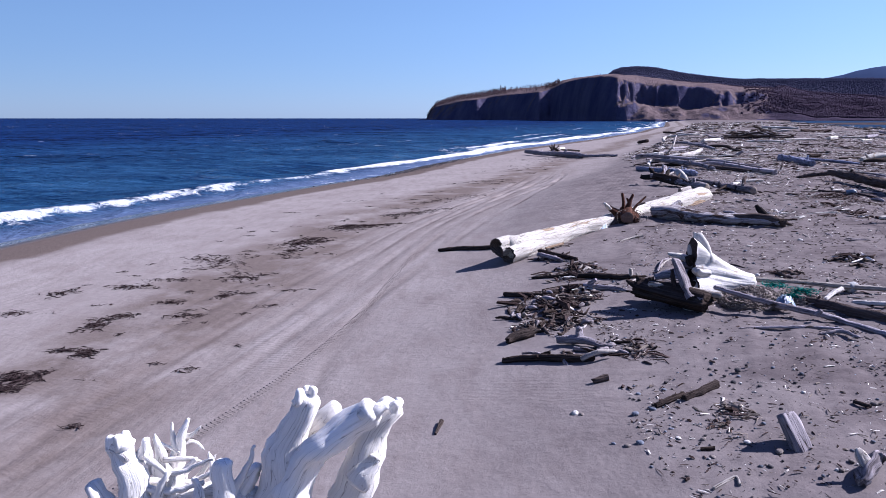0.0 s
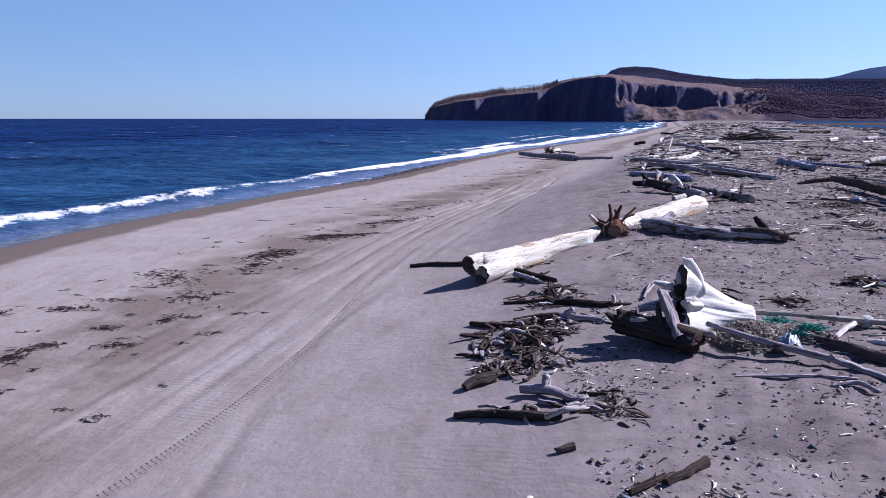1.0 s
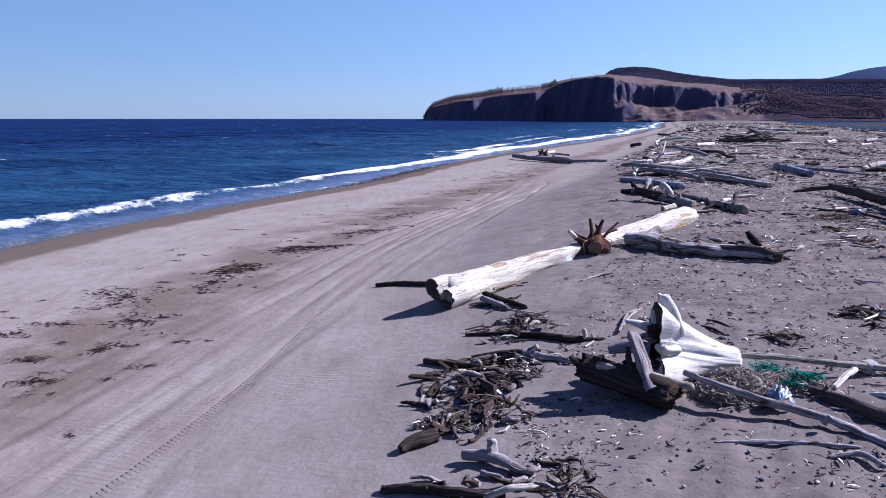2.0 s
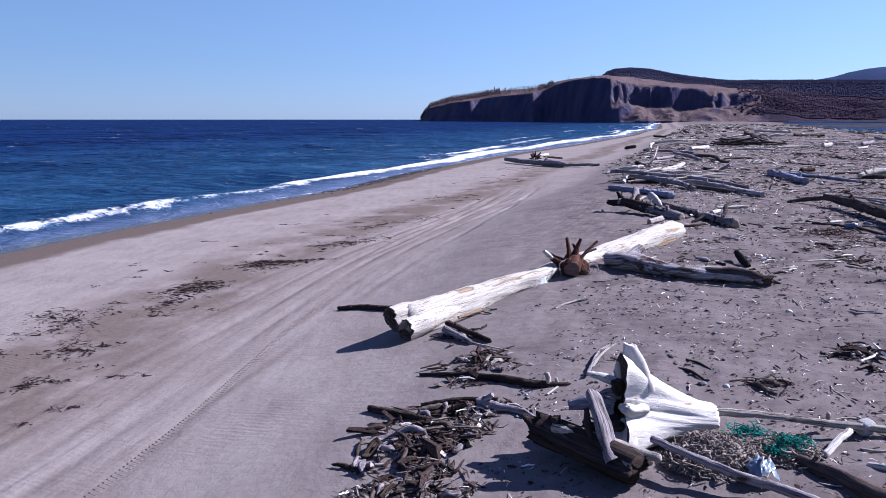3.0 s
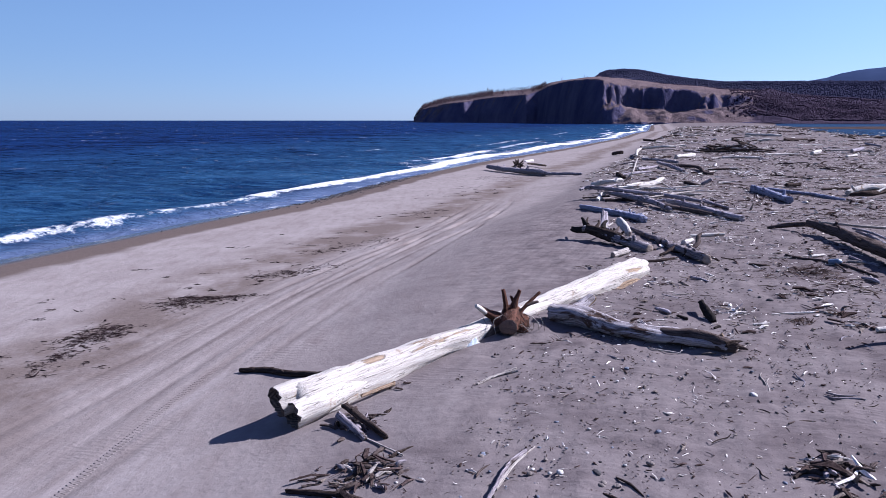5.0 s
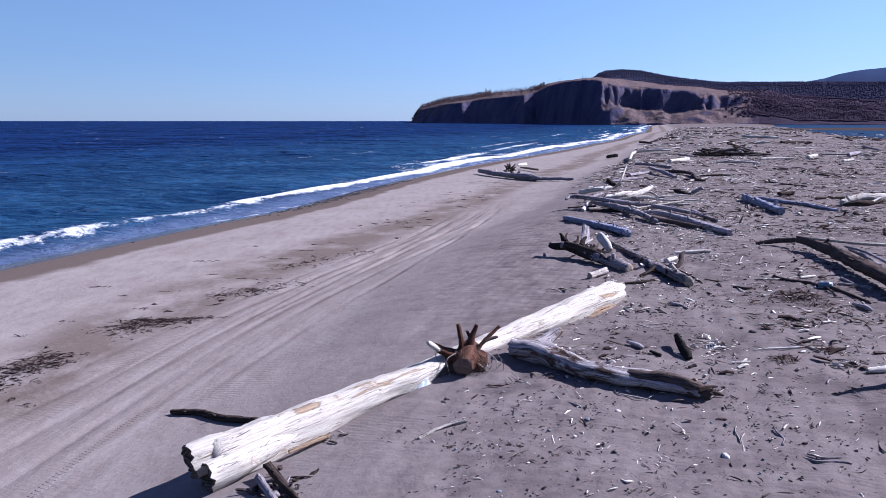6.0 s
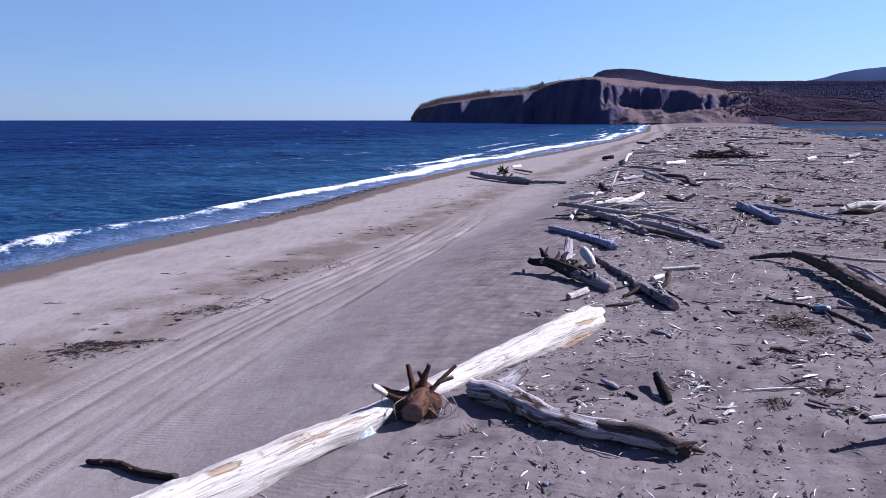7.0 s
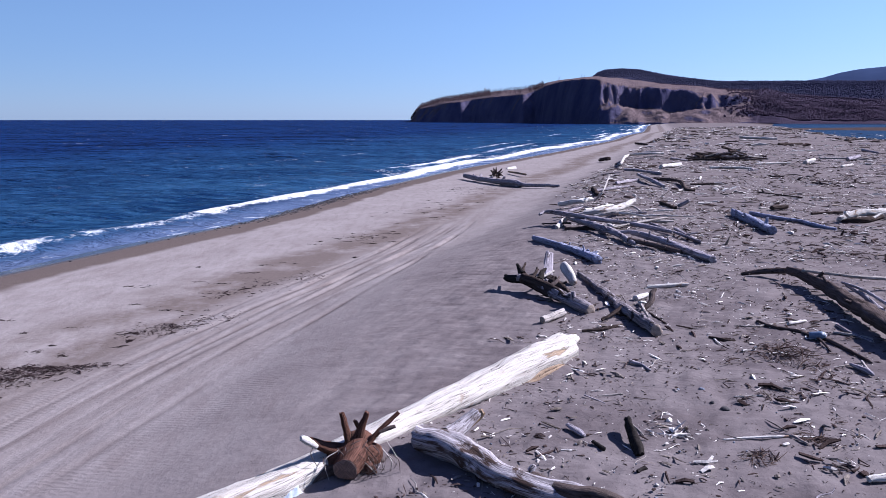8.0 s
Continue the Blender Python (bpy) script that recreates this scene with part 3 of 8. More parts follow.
def build_ground():
    xs = spread(-420, -11, 13, 5000, 0.07, 1.07)
    ys = spread(-160, -1.0, 40, 4980, 0.07, 1.07)
    X, Y = np.meshgrid(xs, ys, indexing="ij")
    Z = ground_z(X, Y)
    U = from_water(X, Y)
    best, ruts = np.zeros_like(X), np.zeros_like(X)
    S, D = np.zeros_like(X), np.ones_like(X)
    for ty, tx, depth, tread in TRACKS:
        gy, gx = eased(ty, tx, 0.25, 2.2)
        ga = np.r_[0, np.cumsum(np.hypot(np.diff(gy), np.diff(gx)))]
        slope = np.interp(Y, gy, np.gradient(gx, gy))
        off = (X - np.interp(Y, gy, gx)) / np.sqrt(1 + slope * slope)
        live = np.clip((48 - Y) / 8, 0, 1) * np.clip((Y + 6) / 5, 0, 1) * (0.6 + 0.4 * np.sin(Y * 0.9 + depth * 900))
        live = live * (0.6 + 0.9 * np.clip((Y - 20) / 10, 0, 1))
        Z -= (2.2 + 0.4 * np.clip((Y - 18) / 8, 0, 1)) * 1.2 * depth * live * np.exp(-(off / 0.13) ** 2)
        Z += (0.5 + 0.25 * np.clip((Y - 18) / 8, 0, 1)) * depth * live * np.exp(-((np.abs(off) - 0.27) / 0.1) ** 2)
        # mask for the painted shade, set a little towards the rut's right wall
        ruts = np.maximum(ruts, np.clip(live, 0, 1) * np.exp(-((off - 0.03) / 0.10) ** 2))
        if tread == 1.0:
            S, D, best = np.interp(Y, gy, ga) + off * slope, np.clip(off, -1, 1), np.clip((17 - Y) / 6, 0, 1) * (0.75 + 0.25 * np.sin(Y * 2.1))
    # crumbly unevenness among the driftwood
    rough = np.clip((U - 18.5) / 3, 0, 1) * np.clip((60 - Y) / 30, 0, 1)
    rng = np.random.default_rng(5)
    for wl, amp in ((0.9, 0.005), (0.45, 0.004), (0.25, 0.004)):
        for _ in range(5):
            a, ph = rng.uniform(0, 6.28), rng.uniform(0, 6.28, 2)
            kx, ky = 2 * np.pi / wl * np.cos(a), 2 * np.pi / wl * np.sin(a)
            Z += rough * amp * np.sin(kx * X + ky * Y + ph[0] + 2 * np.sin(X * 1.1 + ph[1]) + 2 * np.sin(0.8 * Y))
    # hummocks and old footprints in the loose upper sand
    ix, iy = np.nonzero(rough > 0.02)
    for i, j in zip(ix.tolist(), iy.tolist()):
        p = (X[i, j], Y[i, j] * 0.8, 0.0)
        h = noise.noise((p[0] * 1.3, p[1] * 1.3, 2.0)) * 0.018 + noise.noise((p[0] * 3.1, p[1] * 3.1, 5.0)) * 0.012
        pit = noise.noise((p[0] * 2.0, p[1] * 2.0, 9.0))
        Z[i, j] += rough[i, j] * (h - 0.045 * max(0.0, pit - 0.38))
    verts = np.stack([X, Y, Z], -1).reshape(-1, 3).tolist()
    me = mesh_of("ground", verts, grid_faces(len(xs), len(ys)), True, [
        ("from_water", "FLOAT", U), ("lane", "FLOAT_VECTOR", lanes(X, Y)), ("track", "FLOAT_VECTOR", np.stack([S, D, best], -1)), ("rut", "FLOAT", ruts)])
    me.materials.append(SAND)
    return tagged(new("ground", me), "grey-brown sand beach with tyre tracks and wind ripples", "ground", kind="structure")


build_ground()


def build_sea():
    d = np.unique(np.r_[-6:14:0.25, 14:60:0.7, spread(60, 60, 61, 5600, 1.0, 1.05)])
    ys = spread(-300, 8, 90, 4990, 0.4, 1.04)
    Dd, Y = np.meshgrid(d, ys, indexing="ij")
    X = edge_x(Y) - Dd
    z = np.full_like(X, SEA)
    fade = np.exp(-Dd / 260) * np.clip((Dd + 1) / 6, 0, 1)
    for wl, amp, ang, ph in ((17, 0.11, 0.35, 0.2), (11, 0.07, 0.15, 1.4), (7, 0.05, 0.6, 2.2), (4.5, 0.03, -0.1, 4.0)):
        ph2 = 0.8 * np.sin(Y / 19 + ph) + 0.5 * np.sin(Y / 7.3 - ph)
        z += fade * amp * np.sin(2 * np.pi / wl * (Dd * np.cos(ang) + Y * np.sin(ang)) + ph + ph2)
    # the breaker, running in along the shore, broken into lengths
    line = 4.2 + 1.3 * np.sin(Y / 23 + 0.6) + 0.6 * np.sin(Y / 7.7) + 0.3 * np.sin(Y / 2.9)
    power = (0.72 + 0.3 * np.sin(Y / 15 + 0.9) * np.sin(Y / 41 + 0.4) + 0.1 * np.sin(Y / 4.3)) * np.interp(Y, [20, 38, 55, 400], [0.62, 0.7, 1, 1])
    z += 0.42 * power * np.exp(-((Dd - line) / np.where(Dd > line, 1.5, 0.6)) ** 2)
    foam = (0.92 - 0.5 * np.clip((Y - 75) / 90, 0, 1)) * power * np.exp(-((Dd - line + 0.2) / 0.7) ** 2) + (0.34 + 0.16 * np.clip((Y - 40) / 20, 0, 1)) * np.exp(-((Dd - line - 0.3) / 2.6) ** 2)
    second = 10.0 + 2.0 * np.sin(Y / 31 + 2.2)
    p2 = np.clip(np.sin(Y / 17 + 1.0) * np.sin(Y / 53), 0, 1) * np.clip((Y - 45) / 40, 0, 1)
    z += 0.3 * p2 * np.exp(-((Dd - second) / 1.3) ** 2)
    foam = np.maximum(foam, 0.9 * p2 * np.exp(-((Dd - second) / 0.9) ** 2))
    for far, k, ph in ((16.0, 29.0, 0.4), (24.0, 41.0, 2.0), (33.0, 37.0, 4.1)):
        where = far + 2.5 * np.sin(Y / k + ph)
        much = np.clip(np.sin(Y / (k * 0.8) + ph) + 0.1, 0, 1) * np.clip((Y - 80) / 60, 0, 1)
        foam = np.maximum(foam, 0.7 * much * np.exp(-((Dd - where) / 1.1) ** 2))
    # thin foam edge of the swash
    foam = np.maximum(foam, 0.5 * np.exp(-((Dd - 0.1 - 0.5 * np.sin(Y / 5.1) - 0.3 * np.sin(Y / 2.3)) / 0.25) ** 2))
    foam = np.maximum(foam, 0.25 * (Dd < line) * (Dd > 0))
    foam = foam + np.clip((Y - 60) / 110, 0, 0.34) * np.exp(-((Dd - 9) / 9) ** 2)
    verts = np.stack([X, Y, z], -1).reshape(-1, 3).tolist()
    me = mesh_of("sea", verts, [f[::-1] for f in grid_faces(len(d), len(ys))], True, [("offshore", "FLOAT", Dd), ("breaking", "FLOAT", foam)])
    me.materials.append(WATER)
    return tagged(new("sea", me), "choppy deep blue sea with white breakers along the beach", "sea", kind="structure")


build_sea()


def build_lagoon():
    ys = np.linspace(120, 860, 80)
    left = np.interp(ys, [100, 150, 180, 224, 500, 640, 860], [112, 104, 106, 122, 238, 300, 395]) - 3
    verts, faces = [], []
    for i, y in enumerate(ys):
        verts += [(left[i], y, -0.28), (left[i] + 90, y, -0.28), (left[i] + 420, y, -0.28)]
        if i:
            k = 3 * i
            faces += [(k - 3, k - 2, k + 1, k), (k - 2, k - 1, k + 2, k + 1)]
    me = mesh_of("lagoon", verts, faces)
    me.materials.append(LAGOON)
    return tagged(new("lagoon", me), "still blue lagoon behind the beach", "lagoon", kind="structure")


build_lagoon()

# ---- headland, woods and hills ----
HOME = (-1.26, -3.71, 3.0)
CLIFF_AZ = [-2.6, -2.05, -1.85, -1.5, -1.17, -0.33, 0.59, 2.44, 3.82, 4.73, 6.56, 7.69, 8.36, 9.02, 10.1, 11.5, 13.0, 14.5, 17.9, 22, 23.9, 27.7, 31.8, 40, 60]
CLIFF_EL = [-0.008, -0.004, 0.003, 0.013, 0.020, 0.0255, 0.031, 0.0355, 0.040, 0.042, 0.0445, 0.046, 0.0475, 0.0535, 0.0568, 0.0595, 0.0612, 0.058, 0.0495, 0.0415, 0.0385, 0.030, 0.024, 0.02, 0.02]
FRONT_AZ = [-3, 0, 2.2, 3.0, 5.2, 7.2, 8.2, 9, 11, 12.6, 13.4, 14.2, 16, 20, 26, 32, 60]
FRONT_R = [1560, 1450, 1385, 1395, 1300, 1230, 1240, 1170, 1050, 985, 960, 955, 955, 925, 880, 840, 800]


def fractal(x, y, seed):
    v = np.zeros_like(x)
    for i in range(x.shape[0]):
        for j in range(x.shape[1]):
            v[i, j] = noise.fractal((x[i, j] + seed * 31.7, y[i, j], seed), 0.9, 2.1, 5)
    return v


def build_headland():
    az = np.arange(-2.6, 46, 0.11)
    rr = np.r_[np.linspace(-30, 160, 64), np.linspace(170, 900, 32)]
    A, R = np.meshgrid(az, rr, indexing="ij")
    # slopes towards the bay: cut back in steps, steeper on their seaward sides
    face = np.clip((A - 13.0) / 1.0, 0, 1) * np.clip((25 - A) / 4, 0, 1)
    front = np.interp(A, FRONT_AZ, FRONT_R) - 42 * face * np.interp(A, [13.0, 13.6, 16.4, 16.9, 18.2, 18.6, 20.5, 25], [0, 0.1, 1.0, 0.8, 1.2, 1.05, 1.5, 1.7])
    el = np.interp(A, CLIFF_AZ, CLIFF_EL)
    r = front + R
    x, y = HOME[0] + r * np.sin(np.radians(A)), HOME[1] + r * np.cos(np.radians(A))
    rough = fractal(x / 110, y / 110, 1)
    gully = fractal(x / 55, y / 55, 2)
    broad = np.interp(A, [-3, 8, 9.5, 12, 13.4, 15, 20, 30, 60], [36, 34, 36, 40, 52, 105, 150, 240, 260])
    run = np.clip((R + (9 + 14 * face) * rough + (8 + 14 * face) * gully) / broad, 0, 1)
    power = np.interp(A, [-3, 11, 14, 60], [0.7, 0.62, 1.0, 1.2])
    # scree below, a steep rock face above
    upper = np.clip((run - 0.66) / 0.14, 0, 1)
    rise = (1 - face) * run ** power + face * np.where(run < 0.66, 0.40 * run / 0.66, 0.40 + 0.60 * np.sin(upper * np.pi / 2) ** 0.9)
    top = el * (front + broad)
    after = np.clip((R - broad) / 500, 0, 1)
    # above the face a gentler grassy brow leads up to the skyline
    brow = np.interp(A, [-3, 0, 4.6, 7, 8.4, 10.7, 13, 16, 20, 25, 60], [0.1, 0.28, 0.25, 0.22, 0.14, 0.06, 0.1, 0.16, 0.12, 0.0, 0.0])
    h = top * ((1 - brow) * rise + brow * np.clip((R - broad + 8) / 150, 0, 1)) + after * el * 500 * np.interp(A, [-3, 7, 12, 22, 60], [0.4, 0.5, 0.8, 0.9, 0.9]) + (np.interp(A, [-3, 11, 14, 60], [2.5, 2.0, 5, 3.0]) * gully + 2.5 * rough) * np.clip(R / 40, 0, 1) * np.where(R > broad, 0.35, 1)
    h = np.where(R < -5, -6.0, h)
    z = np.maximum(h + HOME[2] * run, -6.0)
    z = np.where(A < -2.2, -6.0, z)
    gz, gr = np.gradient(z, axis=1), np.gradient(r, axis=1)
    steep = np.clip(gz / np.maximum(gr, 1e-3) * 0.75 + 0.2 * gully * np.clip((A - 12) / 3, 0, 1), 0, 1)
    wooded = np.clip((A - 23) / 3, 0, 1) + np.clip((A - 17) / 6, 0, 1) * np.clip((R - 330) / 60, 0, 1)
    me = mesh_of("headland", np.stack([x, y, z], -1).reshape(-1, 3).tolist(), [f[::-1] for f in grid_faces(len(az), len(rr))], True, [
        ("steep", "FLOAT", steep), ("wooded", "FLOAT", wooded)])
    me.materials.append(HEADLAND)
    tagged(new("headland", me), "dark rocky headland with dry grass on top", "headland", kind="structure")
    return az, rr, x, y, z


HEAD = build_headland()


def build_hill(name, label, az0, az1, azs, els, r0, r1, wooded, material):
    """A far ridge: rises from the plain behind the headland to its skyline."""
    az = np.arange(az0, az1, 0.12)
    rr = np.linspace(0, 1, 26)
    A, R = np.meshgrid(az, rr, indexing="ij")
    r = r0 + (r1 - r0) * R
    x, y = HOME[0] + r * np.sin(np.radians(A)), HOME[1] + r * np.cos(np.radians(A))
    z = np.interp(A, azs, els) * r1 * np.sin(np.clip(R * 1.1, 0, 1) * np.pi / 2) ** 1.3 - 10 * (R > 0.95) + 10 * fractal(x / 160, y / 160, 3) * R * (1 - R) - 4
    me = mesh_of(name, np.stack([x, y, z], -1).reshape(-1, 3).tolist(), [f[::-1] for f in grid_faces(len(az), len(rr))], True, [
        ("steep", "FLOAT", 0 * x), ("wooded", "FLOAT", 0 * x + wooded)])
    me.materials.append(material)
    tagged(new(name, me), label, "hill", kind="structure")
    return az, rr, x, y, z


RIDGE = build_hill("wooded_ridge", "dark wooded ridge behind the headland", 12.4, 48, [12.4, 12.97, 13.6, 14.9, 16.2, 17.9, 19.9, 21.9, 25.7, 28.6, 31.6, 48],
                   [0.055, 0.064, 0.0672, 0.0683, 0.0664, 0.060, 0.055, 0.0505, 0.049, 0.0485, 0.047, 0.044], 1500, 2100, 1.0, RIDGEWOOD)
# blue of this mountain is haze, carried by its material colour
build_hill("far_mountain", "wooded mountain on the horizon, its blue haze put into the colour", 25, 48, [25, 27.6, 29, 29.8, 30.8, 31.5, 34, 38, 48],
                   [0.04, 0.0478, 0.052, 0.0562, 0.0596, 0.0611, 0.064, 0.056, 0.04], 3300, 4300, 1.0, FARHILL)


def far_trees(name, label, spots, material, tall, seed, girth=(0.10, 0.2)):
    """Rough little trees of a far wood, each a leaning spindle of a few faces."""
    rng = random.Random(seed)
    V, F = [], []
    for x, y, z in spots:
        h = tall * rng.uniform(0.6, 1.25)
        w = h * rng.uniform(*girth)
        b = len(V)
        V.append((x, y, z - 1))
        for j in range(5):
            a = j * 1.2566 + rng.uniform(-0.3, 0.3)
            k = rng.uniform(0.6, 1.2)
            V.append((x + w * k * math.cos(a), y + w * k * math.sin(a), z + h * rng.uniform(0.3, 0.7)))
        V.append((x + rng.uniform(-0.1, 0.1) * h, y, z + h))
        for j in range(5):
            F += [(b, b + 1 + j, b + 1 + (j + 1) % 5), (b + 6, b + 1 + (j + 1) % 5, b + 1 + j)]
    me = mesh_of(name, V, F, True)
    me.materials.append(material)
    tagged(new(name, me), label, "wood", kind="stuff")


def bare_trees(spots, tall, seed):
    """Leafless trees on the cape: a stem with some thin limbs."""
    rng = random.Random(seed)
    V, F = [], []

    def rod(a, e, r):
        b = len(V)
        for p, q in ((a, r), (e, r * 0.4)):
            for j in range(3):
                V.append((p[0] + q * math.cos(j * 2.1), p[1] + q * math.sin(j * 2.1), p[2]))
        for j in range(3):
            F.append((b + j, b + (j + 1) % 3, b + 3 + (j + 1) % 3, b + 3 + j))

    for x, y, z in spots:
        h = tall * rng.uniform(0.5, 1.2)
        rod((x, y, z - 1), (x + rng.uniform(-1, 1), y, z + h), 0.28)
        for _ in range(11):
            t = rng.uniform(0.2, 0.95)
            ln = h * rng.uniform(0.2, 0.45)
            a = rng.uniform(0, 6.28)
            rod((x, y, z + h * t), (x + ln * math.cos(a) * 0.8, y + ln * math.sin(a) * 0.8, z + h * t + ln * rng.uniform(0.4, 1.0)), 0.16)
    me = mesh_of("bare_trees", V, F, False)
    me.materials.append(CAPEWOOD)
    tagged(new("bare_trees", me), "sparse leafless trees on top of the headland", "trees", kind="stuff")


def plant_woods():
    rng = random.Random(12)

    def between(i, j):
        """A random spot on the hill's sheet within one of its cells."""
        a, b = min(i + 1, x.shape[0] - 1), min(j + 1, x.shape[1] - 1)
        s, t = rng.random(), rng.random()
        return tuple(float((1 - s) * ((1 - t) * g[i, j] + t * g[i, b]) + s * ((1 - t) * g[a, j] + t * g[a, b])) for g in (x, y, z))

    az, rr, x, y, z = HEAD
    low, cape = [], []
    for i in range(len(az)):
        for j in range(len(rr)):
            if rr[j] < 25 or z[i, j] < 2:
                continue
            if az[i] > 22.5 and rng.random() < min(1, (az[i] - 22) / 4) * 0.8 * (2.2 if rr[j] > 165 else 1):
                low += [between(i, j) for _ in range(4)]
            elif az[i] > 16 and rr[j] > 300 and rng.random() < 0.9:
                low.append(between(i, j))
            elif az[i] < 8.8 and 60 < rr[j] < 300 and rng.random() < (0.5 if az[i] < 4.5 else 0.12 if az[i] < 7.6 else 0.4):
                cape.append(between(i, j))
            elif 8 < az[i] < 13 and rr[j] > 250 and rng.random() < 0.02:
                cape.append((x[i, j], y[i, j], z[i, j]))
    far_trees("hillside_wood", "bare purplish brown wood on the hillside", low, TREES, 1.9, 1, (0.3, 0.6))
    bare_trees(cape, 6.5, 2)
    az, rr, x, y, z = RIDGE
    top, crest = [], []
    for i in range(len(az)):
        for j in range(3, len(rr)):
            for _ in range(5 if rr[j] > 0.6 else 3):
                (crest if 0.86 < rr[j] < 0.95 and rng.random() < 0.5 else top).append(between(i, j))
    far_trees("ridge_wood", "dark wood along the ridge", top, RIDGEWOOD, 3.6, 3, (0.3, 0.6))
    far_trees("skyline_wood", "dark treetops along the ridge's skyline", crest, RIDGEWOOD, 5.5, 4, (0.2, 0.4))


plant_woods()


def build_tower():
    """A small pale tower on the brow of the cape."""
    az, rr, x, y, z = HEAD
    i, j = int(np.argmin(np.abs(az - 4.1))), int(np.argmin(np.abs(rr - 160)))
    at = Vector((x[i, j], y[i, j], z[i, j]))
    prof = ((1.5, -1.0), (1.35, 3.0), (1.1, 8.5), (1.5, 8.8), (1.5, 9.4), (0.8, 9.5), (0.75, 11.0), (0.1, 12.0))
    V = [at + Vector((r * math.cos(k * math.pi / 6), r * math.sin(k * math.pi / 6), h)) for r, h in prof for k in range(12)]
    F = [(i * 12 + k, i * 12 + (k + 1) % 12, (i + 1) * 12 + (k + 1) % 12, (i + 1) * 12 + k) for i in range(len(prof) - 1) for k in range(12)]
    me = mesh_of("tower", V, F, False)
    me.materials.append(FOAM)
    tagged(new("tower", me), "small pale tower standing on the headland", "tower")


build_tower()


def build_bank():
    """The low reedy bank between two arms of the lagoon."""
    V, F = [(350, 345, 0.75)], []
    for i in range(1, 9):
        for j in range(48):
            a, q = 2 * math.pi * j / 48, i / 8
            k = 1 + 0.12 * math.sin(3 * a) + 0.06 * math.sin(7 * a + 1)
            x, y = 350 + 175 * q * k * math.cos(a), 345 + 80 * q * k * math.sin(a)
            V.append((x, y, -0.5 + 1.25 * (1 - q ** 4) + 0.25 * noise.noise((x * 0.05, y * 0.05, 0))))
    F += [(0, 1 + j, 1 + (j + 1) % 48) for j in range(48)]
    F += [(1 + i * 48 + j, 1 + i * 48 + (j + 1) % 48, 1 + (i + 1) * 48 + (j + 1) % 48, 1 + (i + 1) * 48 + j) for i in range(7) for j in range(48)]
    me = mesh_of("reed_bank", V, F)
    me.materials.append(REEDS)
    tagged(new("reed_bank", me), "low bank of dry brown reeds in the lagoon", "bank", kind="structure")


build_bank()

# ---- driftwood kit ----


def spine(pts, step):
    """Catmull-Rom through (x, y, z, r) points."""
    p = [Vector(q) for q in pts]
    if len(p) == 2:
        p = [p[0], (p[0] + p[1]) / 2, p[1]]
    p = [2 * p[0] - p[1]] + p + [2 * p[-1] - p[-2]]
    out = []
    for i in range(1, len(p) - 2):
        a, b, c, d = p[i - 1:i + 3]
        n = max(2, int((c - b).to_3d().length / step))
        for k in range(n):
            t = k / n
            out.append(0.5 * (2 * b + (c - a) * t + (2 * a - 5 * b + 4 * c - d) * t * t + (3 * b - a - 3 * c + d) * t * t * t))
    out.append(p[-2])
    return out


